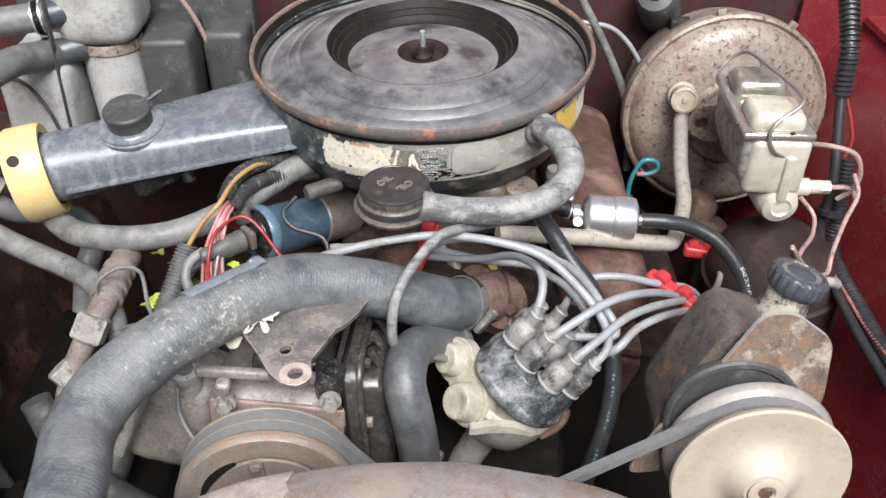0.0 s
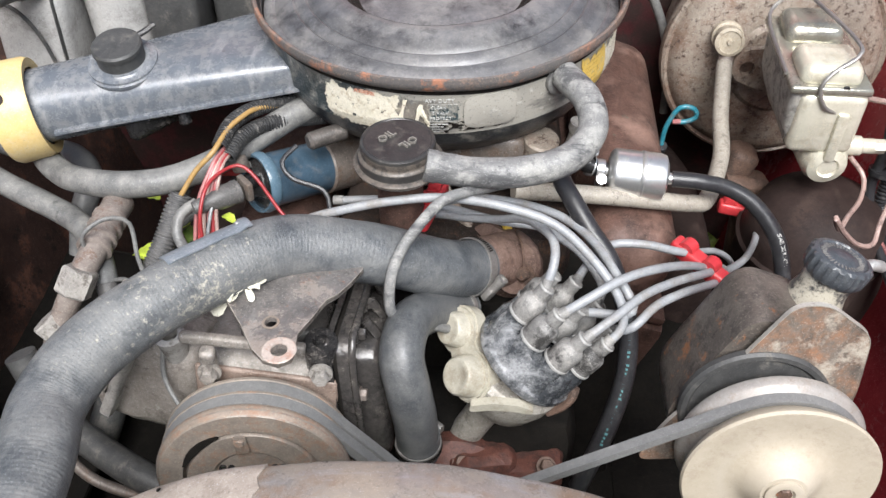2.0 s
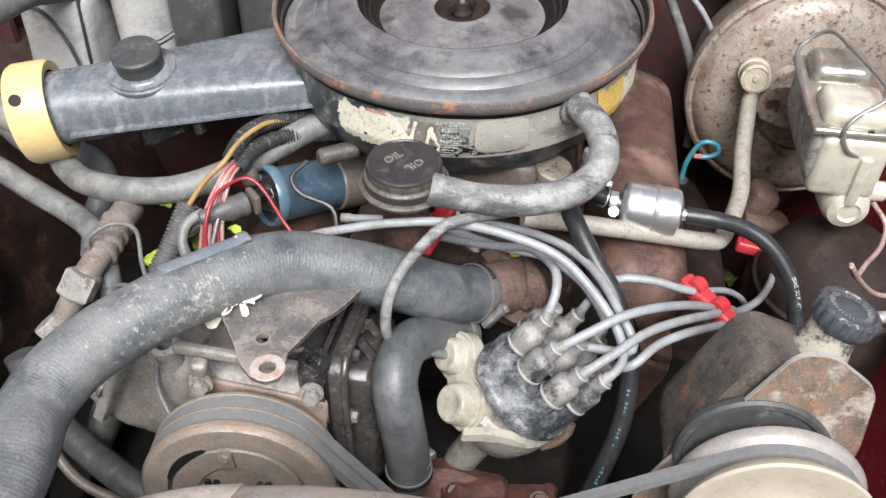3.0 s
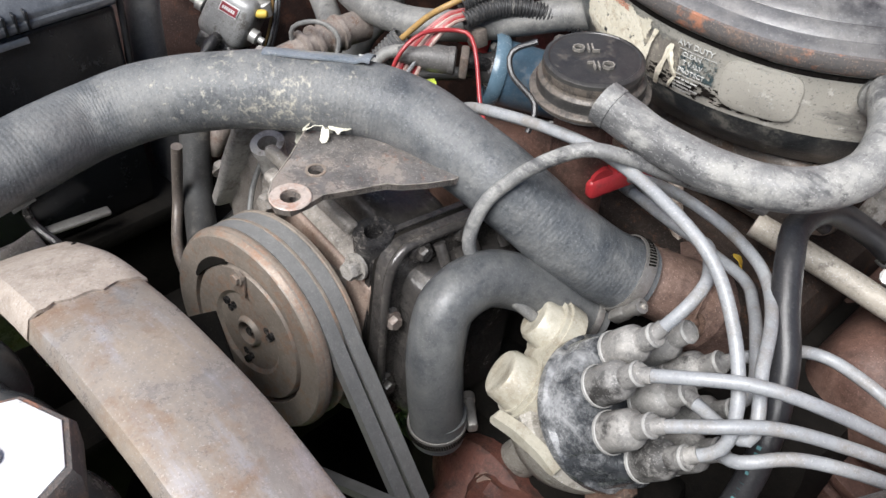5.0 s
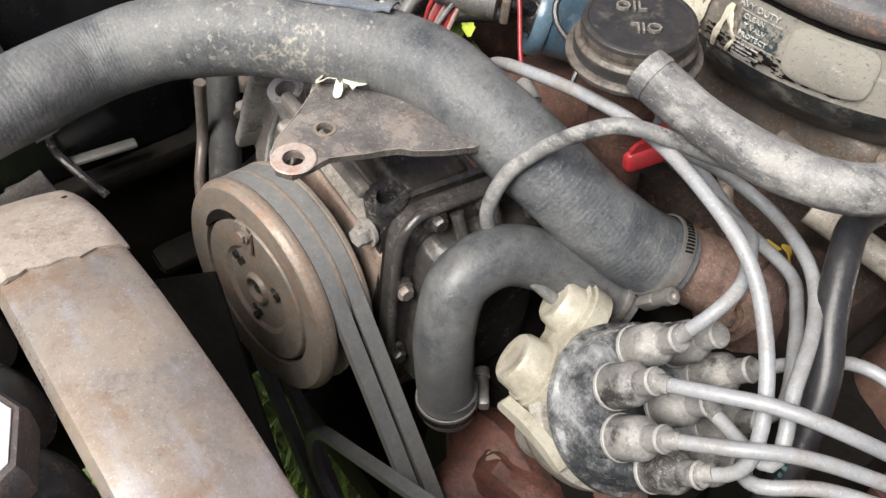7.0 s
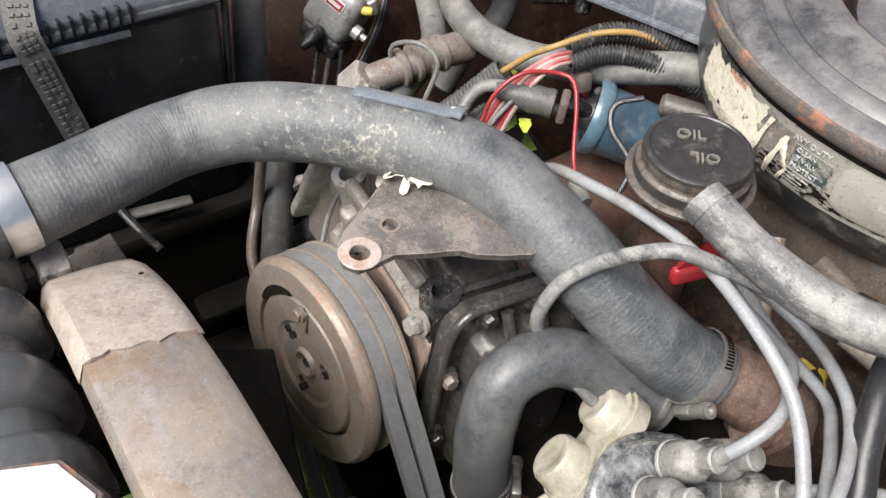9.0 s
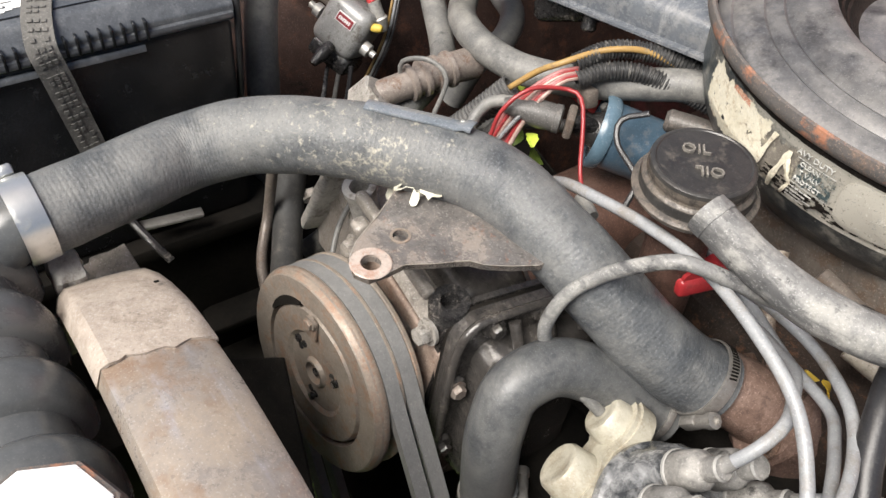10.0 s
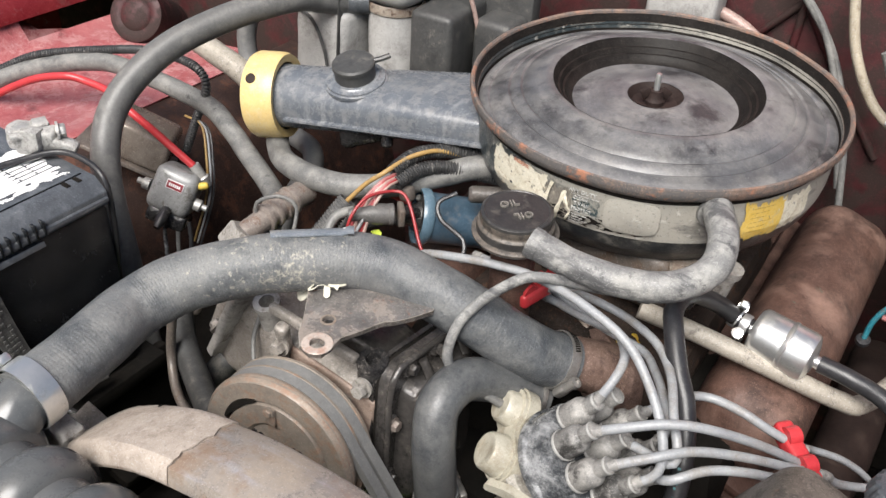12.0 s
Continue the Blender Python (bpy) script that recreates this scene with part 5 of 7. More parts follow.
# ---- fuel filter ----
FA = Vector((0.0500, -0.0040, -0.0030)).normalized()
F0 = Vector((0.1600, 0.8066, 0.9115))
ff = thing("fuel_filter", (0.2, 0.81, 0.88), "shiny aluminium inline fuel filter", "fuel filter")
part("can", lathe([(0.008, -0.003), (0.0205, -0.001), (0.0240, 0.002), (0.0247, 0.005), (0.0247, 0.029), (0.0255, 0.030), (0.0260, 0.033), (0.0250, 0.034), (0.0250, 0.050), (0.0235, 0.055), (0.017, 0.058), (0.007, 0.060)], axis(F0, FA), 40), steel, ff)
part("outlet", lathe([(0.0062, 0.059), (0.0062, 0.066), (0.0075, 0.0665), (0.0075, 0.070)], axis(F0, FA), 14), steel, ff)
part("inlet", lathe([(0.0055, -0.02), (0.0055, 0.0)], axis(F0, FA), 12), steel, ff)
FUEL_OUT = [F0 + FA * 0.064, F0 + FA * 0.092 + Vector((0, 0, 0.001)), (0.285, 0.800, 0.898), (0.315, 0.790, 0.882), (0.340, 0.770, 0.850), (0.352, 0.745, 0.80)]
fl = thing("fuel_hose", (0.3, 0.8, 0.85), "black rubber fuel hose curving down", "hose")
part("hose_body", tube(FUEL_OUT, 0.0085, 16), black_rubber, fl)
fl = thing("fuel_hose", (0.1, 0.75, 0.9), "black rubber fuel hose looping down past the distributor", "hose")
part("hose_body", tube([F0 - FA * 0.004, F0 - FA * 0.020 + Vector((0, 0, 0.003)), (0.125, 0.790, 0.936), (0.104, 0.755, 0.962), (0.100, 0.717, 0.969), (0.110, 0.693, 0.962), (0.126, 0.670, 0.946), (0.146, 0.648, 0.925), (0.162, 0.618, 0.888), (0.164, 0.592, 0.84), (0.150, 0.565, 0.79), (0.130, 0.55, 0.72)], 0.0088, 16), black_rubber, fl)
vp = thing("vacuum_pipe", (0.15, 0.84, 0.86), "tan dusty steel pipe across the valve cover", "pipe")
part("pipe", tube([(0.059, 0.76, 0.918), (0.111, 0.772, 0.908), (0.165, 0.782, 0.897), (0.215, 0.794, 0.884), (0.252, 0.807, 0.872), (0.272, 0.824, 0.866), (0.300, 0.90, 0.868), (0.307, 0.96, 0.885), (0.318, 1.03, 0.915)], 0.0095, 16), pipe_tan, vp)

# ---- brake booster ----
BM = axis((0.3955, 1.085, 0.893), (0, -0.995, 0.09))
bo = thing("brake_booster", (0.39, 1.15, 0.8), "dusty tan round brake booster with rust freckles", "brake booster")
part("shell", lathe([(0.10, -0.10), (0.128, -0.09), (0.137, -0.03), (0.1415, -0.024), (0.1425, -0.012), (0.1412, -0.005), (0.1375, -0.002), (0.1335, -0.0045), (0.1300, 0.003), (0.123, 0.011), (0.113, 0.0155), (0.088, 0.021), (0.062, 0.0235), (0.056, 0.030), (0.03, 0.031)], BM, 80), booster_tan, bo)

# ---- power steering pump ----
QN = Vector((0, -0.995, 0.10))
QC = Vector((0.266, 0.470, 0.870))
QM = axis(QC, QN)
ps = thing("power_steering_pump", (0.27, 0.57, 0.78), "rusty power steering pump with dished tan pulley", "pump")
part("sheave", lathe([(0.020, -0.044), (0.066, -0.040), (0.0735, -0.037), (0.0745, -0.033), (0.0725, -0.0275), (0.066, -0.022), (0.064, -0.016)], QM, 72), sheave_grey, ps, "grey rear rim of the pulley")
part("pulley", lathe([(0.064, -0.016), (0.0748, -0.003), (0.0755, 0.0005), (0.0742, 0.0028), (0.0720, 0.0028), (0.060, 0.0004), (0.045, -0.0004), (0.0375, 0.0005), (0.0320, 0.0030), (0.0275, 0.0070), (0.0235, 0.0105), (0.0205, 0.0128), (0.0188, 0.0140), (0.0178, 0.0150), (0.0150, 0.0152)], QM, 72, cap=(False, True)), pulley_tan, ps)
part("shaft_nut", lathe([(0.0148, 0.0145), (0.0148, 0.0172), (0.0125, 0.0180), (0.0080, 0.0176), (0.0066, 0.0150)], QM, 28), pulley_tan, ps)
part("nut_bore", lathe([(0.0064, 0.0160), (0.0052, 0.0178), (0.0035, 0.0180)], QM, 6), rust_brown, ps, "dark hexagon hole in the nut")
part("pump_body", lathe([(0.05, -0.10), (0.066, -0.090), (0.070, -0.058), (0.066, -0.052), (0.03, -0.050)], QM, 48), grimy_black, ps)
SR = axis((0.251, 0.5195, 0.894), QN)
part("seal_ring", lathe([(0.050, -0.004), (0.0595, -0.004), (0.0595, 0.001), (0.0575, 0.0035), (0.0535, 0.0035), (0.051, 0.001), (0.03, 0.001)], SR, 64), dark_grey, ps, "oily black pump front ring")
OUT = [(0.166, 0.825), (0.184, 0.869), (0.230, 0.943), (0.260, 0.999), (0.284, 1.001), (0.322, 0.973), (0.327, 0.91), (0.312, 0.84)]
QP = Matrix(((1, 0, 0, 0), (0, 0, 1, 0.520), (0, 1, 0, 0), (0, 0, 0, 1)))
bm = plate(OUT, 0.0028, QP, round_r=0.012)
for v in bm.verts:
    v.co.y += 0.10 * (v.co.z - 0.9)
part("bracket", bm, ps_plate, ps, "rust-streaked mounting plate with pale edge")
EDGE = rounded(OUT, 0.012)
EDGE = EDGE[6:-6]
bm = bmesh.new()
ring_skin(bm, [[(x + dx, 0.520 + dy + 0.10 * (z - 0.9), z + dz) for dx, dy, dz in ((0, -0.0006, 0.0005), (0, 0.0032, 0.0005), (0, 0.0032, -0.0005), (0, -0.0006, -0.0005))] for x, z in EDGE])
# Pale strip: the highlight along the edge is put into the colour.
part("plate_edge", bm, ps_edge, ps, "pale edge of the plate, its highlight put into the colour")
INN = [(0.196, 0.885), (0.243, 0.980), (0.258, 0.988), (0.306, 0.972), (0.315, 0.90), (0.30, 0.85), (0.22, 0.83)]
bm = bmesh.new()
base = rounded(INN, 0.02, 5)
loops = []
for y, k in ((0.528, 1.0), (0.582, 1.0), (0.592, 0.96), (0.597, 0.86)):
    cx, cz = 0.258, 0.905
    loops.append([(cx - 0.012 + (x - cx) * k, y + 0.10 * (z - 0.9), cz - 0.012 + (z - cz) * k) for x, z in base])
ring_skin(bm, loops)
part("reservoir", bm, ps_black, ps, "greasy rust-brown reservoir can")
NK = axis((0.3045, 0.582, 0.990), (0.27, 0.10, 0.95))
neck = part("neck", lathe([(0.030, -0.07), (0.025, -0.040), (0.0195, -0.020), (0.0195, -0.004)], NK, 28), neck_scuffed, ps, "black neck with scuffed pale patch")
cap2 = part("cap", lathe([(0.0215, -0.006), (0.0235, -0.003), (0.0242, 0.002), (0.0242, 0.010), (0.023, 0.012), (0.020, 0.0125), (0.0185, 0.011), (0.012, 0.0112), (0.009, 0.013), (0.003, 0.0132)], NK, 108, warp=lambda p, a: Vector((p.x * (1 + 0.045 * (math.cos(18 * a) > 0) * (p.z < 0.011)), p.y * (1 + 0.045 * (math.cos(18 * a) > 0) * (p.z < 0.011)), p.z))), black_plastic, ps)
for k in range(34):
    a = 2 * math.pi * k / 34
    part("cap_mark", box((0.0045 if k % 3 else 0.003, 0.0010, 0.0006), NK @ Matrix.Rotation(a, 4, "Z") @ Matrix.Translation((0.0152, 0, 0.0115)), 0), grimy_grey, cap2)
part("return_pipe", tube([(0.325, 0.60, 0.972), (0.345, 0.605, 0.974), (0.357, 0.612, 0.966)], 0.005, 10), lead_metal, ps)
c1 = Vector((-0.058, 0.49, 0.690))
belt(0, "drive_belt", QC + QN * -0.0185, 0.0685, c1, 0.045, QN, 0.0095, 0.007)

# ---- brake booster and master cylinder ----
part("check_valve", lathe([(0.019, -0.004), (0.019, 0.004), (0.0165, 0.006), (0.0165, 0.016), (0.0175, 0.018), (0.0175, 0.026), (0.014, 0.027), (0.013, 0.0255), (0.004, 0.0255), (0.003, 0.028)], axis((0.322, 1.058, 0.937), (-0.1, -0.97, 0.2)), 32), valve_bone, bo, "bone-coloured vacuum check valve")
part("valve_tube", tube([(0.322, 1.045, 0.930), (0.320, 1.035, 0.915), (0.318, 1.03, 0.90)], 0.0095, 14), fitting_dust, bo)
EAR = Matrix(((1, 0, 0, 0), (0, 0, 1, 1.030), (0, 1, 0, 0), (0, 0, 0, 1)))
part("mounting_ear", plate([(0.330, 0.925), (0.328, 0.905), (0.336, 0.892), (0.350, 0.886), (0.365, 0.88), (0.46, 0.87), (0.47, 0.94), (0.40, 0.96), (0.36, 0.935), (0.345, 0.935)], 0.008, EAR, [(0.347, 0.909, 0.0095)], round_r=0.006), booster_tan, bo)
# Brown disc: the hole's shadow put into a coloured part.
part("hole_shadow", lathe([(0.0095, 0), (0.0095, 0.002)], axis((0.347, 1.040, 0.909), (0, -1, 0)), 20), rust_brown, bo, "rust-brown disc for the shadow in the stud hole")
for k, ang in enumerate((60, 100)):
    part("crimp_tab", box((0.02, 0.012, 0.006), BM @ Matrix.Rotation(radians(ang), 4, "Z") @ Matrix.Translation((0.140, 0, -0.008)), 0.002), booster_tan, bo)

mc = thing("master_cylinder", (0.385, 0.94, 0.87), "cream zinc-plated brake master cylinder with wire bail", "master cylinder")
MB = pose(0.382, 0.93, 0.945, 2, 0, -2)
loops = []
for z, w, l, dx in ((-0.045, 0.026, 0.060, 0.012), (-0.03, 0.034, 0.066, 0.006), (-0.01, 0.037, 0.069, 0.002), (0.036, 0.0375, 0.0705, 0.0)):
    loops.append([MB @ Vector((x + dx, y, z)) for x, y in rounded([(-w, -l), (w, -l), (w, l), (-w, l)], 0.010, 4)])
bm = bmesh.new()
ring_skin(bm, loops)
part("body", bm, mc_cast, mc, "dusty cast reservoir body")
part("lid_flange", box((0.083, 0.150, 0.010), MB @ Matrix.Translation((0, 0, 0.041)), 0.004, 3), lid_zinc, mc)
for y, l in ((-0.038, 0.062), (0.040, 0.058)):
    part("lid_dome", box((0.066, l, 0.024), MB @ Matrix.Translation((0, y, 0.053)), 0.0105, 5, taper=(0.9, 0.86)), zinc_cream if y < 0 else lid_zinc, mc)
part("bore", lathe([(0.020, -0.10), (0.0245, -0.09), (0.0245, 0.062), (0.021, 0.070), (0.012, 0.0735), (0.010, 0.071)], axis((0.398, 0.925, 0.892), (0.04, -1, -0.02)), 32), zinc_cream, mc)
part("boss", box((0.069, 0.026, 0.074), pose(0.386, 0.8665, 0.9435, 2, 0, -2), 0.009, 3, taper=(1.0, 1.0)), zinc_cream, mc)
part("rib", box((0.012, 0.008, 0.060), pose(0.398, 0.8525, 0.930, 2, 0, -2), 0.003, 2), zinc_cream, mc)
part("outlet", lathe([(0.011, -0.03), (0.011, 0.01), (0.0085, 0.012), (0.0085, 0.024)], axis((0.425, 0.872, 0.908), (1, -0.1, 0.05)), 18), zinc_cream, mc)
part("outlet_nut", lathe([(0.008, 0.0), (0.008, 0.012)], axis((0.448, 0.870, 0.909), (1, -0.1, 0.05)), 6), zinc_cream, mc)
part("bail", tube([(0.392, 0.8555, 0.958), (0.375, 0.851, 0.968), (0.366, 0.852, 0.988), (0.374, 0.856, 1.004), (0.398, 0.866, 1.018), (0.402, 0.885, 1.024), (0.385, 0.95, 1.028), (0.372, 0.995, 1.026), (0.352, 1.002, 1.008), (0.340, 0.975, 0.998), (0.338, 0.88, 0.990)], 0.0022, 8, 0.004), steel_dull, mc, "bent steel wire bail")
part("dimple", lathe([(0.005, 0), (0.004, 0.0025)], axis((0.393, 0.8565, 0.985), (0, -1, 0.1)), 12), grimy_black, mc)

bl = thing("brake_line", (0.46, 0.86, 0.9), "thin pinkish steel brake line looping from the cylinder", "brake line", "brake lines")
part("pipe", tube([(0.46, 0.869, 0.909), (0.480, 0.862, 0.912), (0.492, 0.860, 0.895)], 0.0032, 8), line_pink, bl)
bl = thing("brake_line", (0.45, 0.86, 0.96), "thin pinkish steel brake line looping from the cylinder", "brake line", "brake lines")
part("pipe", tube([(0.425, 0.885, 0.960), (0.450, 0.865, 0.966), (0.474, 0.860, 0.958), (0.486, 0.860, 0.932), (0.482, 0.861, 0.910), (0.470, 0.865, 0.895)], 0.0032, 8), line_pink, bl)
bl = thing("pink_pigtail", (0.41, 0.86, 0.88), "faded pink wire hanging in a loop from the brake cylinder", "cable")
part("cable", tube([(0.425, 0.862, 0.900), (0.441, 0.850, 0.882), (0.431, 0.820, 0.875), (0.404, 0.780, 0.883), (0.382, 0.745, 0.894), (0.359, 0.715, 0.933), (0.373, 0.720, 0.913), (0.402, 0.740, 0.880), (0.426, 0.755, 0.868), (0.436, 0.775, 0.881), (0.458, 0.810, 0.900), (0.480, 0.840, 0.917), (0.479, 0.860, 0.933)], 0.0026, 8), line_pink, bl)

loom = thing("wiring_loom", (0.47, 0.9, 0.9), "thick black corrugated wiring loom on the fender side", "wiring loom")
part("conduit", tube([(0.475, 1.02, 1.14), (0.472, 0.977, 1.098), (0.471, 0.940, 1.05), (0.470, 0.926, 1.000)], 0.0108, 14, rib=0.003, pitch=0.006), black_rubber, loom)
part("taped_cable", tube([(0.470, 0.926, 1.000), (0.470, 0.905, 0.955), (0.470, 0.882, 0.904), (0.468, 0.878, 0.848), (0.472, 0.853, 0.814), (0.475, 0.757, 0.795), (0.48, 0.656, 0.787), (0.49, 0.55, 0.77)], 0.0062, 12), black_rubber, loom)
part("conduit", tube([(0.488, 0.90, 0.93), (0.486, 0.882, 0.87), (0.486, 0.86, 0.815), (0.49, 0.757, 0.800), (0.495, 0.656, 0.79)], 0.0085, 12, rib=0.002, pitch=0.005), black_rubber, loom)
part("red_wire", tube([(0.476, 0.924, 1.0), (0.488, 0.915, 0.965), (0.492, 0.912, 0.94), (0.480, 0.91, 0.905)], 0.0022, 8), red_wire, loom)
part("red_wire", tube([(0.474, 0.845, 0.812), (0.478, 0.80, 0.808), (0.484, 0.74, 0.80), (0.49, 0.68, 0.80)], 0.0022, 8), pink_wire, loom)
part("white_wire", tube([(0.476, 0.842, 0.806), (0.482, 0.79, 0.802), (0.488, 0.72, 0.794)], 0.0018, 8), wire_grey, loom)
part("cable_tie", lathe([(0.0165, -0.003), (0.0165, 0.003)], axis((0.477, 0.880, 0.868), (0.05, 0.15, 1)), 14), black_rubber, loom)

bw = thing("blue_pigtail", (0.255, 1.0, 0.82), "short turquoise wire looped below the booster", "cable")
part("cable", tube([(0.254, 1.0, 0.812), (0.256, 1.0, 0.842), (0.268, 1.0, 0.869), (0.286, 1.0, 0.868), (0.290, 1.0, 0.856), (0.278, 1.0, 0.849), (0.268, 1.0, 0.849)], 0.0032, 10), blue_wire, bw)
part("pink_tip", tube([(0.272, 1.0, 0.849), (0.262, 1.0, 0.849)], 0.0034, 8), pink_wire, bw)
part("grommet", lathe([(0.008, 0), (0.008, 0.006), (0.004, 0.007)], axis((0.254, 1.0, 0.808), (0, -0.3, 1)), 14), black_rubber, bw)

st = thing("steering_joint", (0.36, 0.95, 0.6), "rusty steering shaft universal joint", "steering joint")
part("shaft", lathe([(0.019, -0.30), (0.019, -0.02)], axis((0.362, 0.945, 0.775), (-0.06, 0.05, 1)), 18), rust_brown, st)
part("yoke", box((0.05, 0.03, 0.045), pose(0.352, 0.945, 0.79, 0, 12, 15), 0.01, 3), rust_brown, st)
part("yoke", box((0.035, 0.04, 0.05), pose(0.338, 0.952, 0.822, 0, 18, 0), 0.01, 3), rust_brown, st)
part("cross_pin", lathe([(0.012, -0.03), (0.012, 0.03)], axis((0.345, 0.93, 0.806), (1, 0.2, -0.3)), 14), rust_brown, st)
gb = thing("steering_gearbox", (0.43, 0.88, 0.6), "large rounded dirty brown steering gear housing", "steering gear")
part("housing", lathe([(0.015, 0.112), (0.042, 0.106), (0.069, 0.086), (0.083, 0.052), (0.088, 0.0), (0.084, -0.2)], axis((0.425, 0.875, 0.735), (-0.1, -0.1, 1)), 48), dirt_brown, gb)

# lead separators of red plastic
for nm, m, L in (("wire_separator", axis((0.245, 0.685, 0.889), (0.62, -0.55, -0.2)), 0.085), ("wire_separator", axis((0.352, 0.920, 0.775), (0.95, -0.1, -0.12)), 0.066), ("wire_separator", axis((-0.02, 0.70, 0.945), (0.25, 0.75, 0.1)), 0.06)):
    t = thing(nm, m.translation, "bright red plastic spark plug lead separator", "wire separator", "lead separators")
    bm = bmesh.new()
    box((0.017, 0.016, L), m, 0.004, 3, bm)
    part("bar", bm, red_plastic, t)
    for k in range(3):
        part("clip", lathe([(0.0085, -0.006), (0.0085, 0.006)], m @ Matrix.Translation((0, 0.006, (k - 1) * L * 0.32)) @ Matrix.Rotation(math.pi / 2, 4, "Y"), 12), red_plastic, t)
lead([(0.262, 0.700, 0.877), (0.279, 0.730, 0.847), (0.318, 0.790, 0.811), (0.343, 0.840, 0.796), (0.353, 0.880, 0.788), (0.350, 0.910, 0.778)])
lead([(0.240, 0.706, 0.889), (0.244, 0.740, 0.861), (0.275, 0.770, 0.838), (0.305, 0.800, 0.800), (0.331, 0.830, 0.746)], 0.0034)
t = thing("head_bolt", (0.2916, 0.93, 0.72), "plated bolt with square black bracket on the cylinder head", "bolt")
part("stud", hexbolt(axis((0.288, 0.931, 0.722), (0.9, -0.35, 0.2)), 0.011, 0.014), steel, t)
part("bracket", box((0.034, 0.03, 0.05), pose(0.272, 0.945, 0.708, 0, 15, 0), 0.004), grimy_black, t)
t = thing("wire_tag", (0.06, 0.745, 0.88), "small yellow plastic tag on a wire", "tag")
part("tag", box((0.020, 0.010, 0.004), pose(0.058, 0.742, 0.886, 20, 25, 30), 0.001), yellow_tag, t)
part("wire", tube([(0.06, 0.74, 0.888), (0.068, 0.70, 0.90), (0.072, 0.68, 0.88)], 0.0012, 6), rust_brown, t)

# fuel hose clamps
for m in (axis(F0 - FA * 0.010 + Vector((0, 0, 0.001)), FA), axis(F0 - FA * 0.021 + Vector((0, 0.0, 0.0035)), FA - Vector((0, 0, 0.2)))):
    t = thing("hose_clamp", m.translation, "small bright hose clamp on the fuel hose", "hose clamp", "fuel hose clamps")
    clamp(m, 0.0092, 0.008, 3.9 if m.translation.x > 0.145 else 0.8, t, steel)

# ---- firewall fittings ----
t = thing("wiper_motor", (0.30, 1.18, 0.98), "grey dusty wiper motor on the firewall", "motor")
part("case", lathe([(0.022, -0.05), (0.030, -0.045), (0.031, 0.022), (0.025, 0.032), (0.012, 0.034), (0.01, 0.040)], axis((0.30, 1.175, 1.025), (-0.25, -0.6, 0.5)), 28), dark_grey, t)
part("terminal", box((0.03, 0.02, 0.02), pose(0.33, 1.15, 1.0), 0.004), grimy_black, t)
for pts, r, m_, lab in (([(0.160, 1.13, 1.09), (0.187, 1.13, 1.043), (0.224, 1.13, 0.979), (0.261, 1.13, 0.902), (0.275, 1.13, 0.84), (0.28, 1.13, 0.78)], 0.006, old_rubber, "old brown-grey cable down the firewall"),
                        ([(0.185, 1.13, 1.012), (0.205, 1.13, 1.010), (0.232, 1.13, 1.003), (0.257, 1.13, 0.981), (0.282, 1.13, 0.945)], 0.0035, wire_grey, "pale thin vacuum line on the firewall"),
                        ([(0.03, 1.19, 1.13), (0.08, 1.19, 1.08), (0.115, 1.18, 1.02), (0.14, 1.17, 0.96), (0.16, 1.16, 0.9)], 0.0045, old_rubber, "old cable down the firewall"),
                        ([(0.04, 1.19, 1.12), (0.095, 1.19, 1.06), (0.13, 1.18, 1.0), (0.15, 1.17, 0.95), (0.17, 1.15, 0.88)], 0.0045, old_rubber, "old cable down the firewall"),
                        ([(0.10, 1.18, 1.14), (0.125, 1.17, 1.07), (0.165, 1.16, 1.015), (0.21, 1.15, 0.99)], 0.006, valve_bone, "cream hose on the firewall"),
                        ([(-0.10, 1.19, 1.08), (-0.02, 1.185, 1.062), (0.02, 1.18, 1.04), (0.045, 1.17, 1.01)], 0.008, line_pink, "dusty pink hose on the firewall")):
    t = thing("firewall_cable", pts[0], lab, "cable", "firewall cables")
    part("cable", tube(pts, r, 10, 0.008), m_, t)
t = thing("relay_box", (-0.12, 1.17, 1.03), "pale grey relay case on the firewall", "relay")
part("case", box((0.09, 0.05, 0.06), pose(-0.085, 1.175, 1.075), 0.008, 3), heater_grey, t)
for x in (-0.02, 0.03, 0.075):
    bm = bmesh.new()
    tube([(0.05, 1.206, 1.10), (0.05 + (x - 0.03) * 1.2, 1.206, 1.03), (0.05 + (x - 0.03) * 3, 1.206, 0.93)], 0.005, 10, bm=bm)
    tagged(part("firewall_rib", bm, firewall_shade_grime), "pressed stiffening rib of the red firewall", "rib", kind="structure")

# ---- heater box ----
hb = thing("heater_box", (-0.42, 1.1, 0.78), "grey moulded heater box on the firewall", "heater box")
DQ = pose(-0.400, 0.985, 0.0)
part("duct", lathe([(0.0335, 0.925), (0.0345, 0.95), (0.0355, 1.0), (0.0358, 1.042)], DQ, 40), heater_grey, hb)
part("duct_ring", lathe([(0.0356, 1.038), (0.0378, 1.040), (0.0382, 1.047), (0.0365, 1.052)], DQ, 40, cap=False), booster_tan, hb, "stained lip round the duct")
part("duct_cap", cast_lump(box((0.094, 0.10, 0.13), pose(-0.403, 0.992, 1.113, 0, 0, 0), 0.026, 4), 0.0015, 40), heater_grey, hb)
part("partition", box((0.002, 0.010, 0.20), pose(-0.4450, 0.927, 1.045, 0, 3, 0), 0.0006), dark_grey, hb, "thin dark partition plate")
part("side_case", cast_lump(box((0.084, 0.11, 0.125), pose(-0.483, 0.980, 0.978, 0, 4, 0), 0.014, 3), 0.0015, 40), heater_grey, hb)
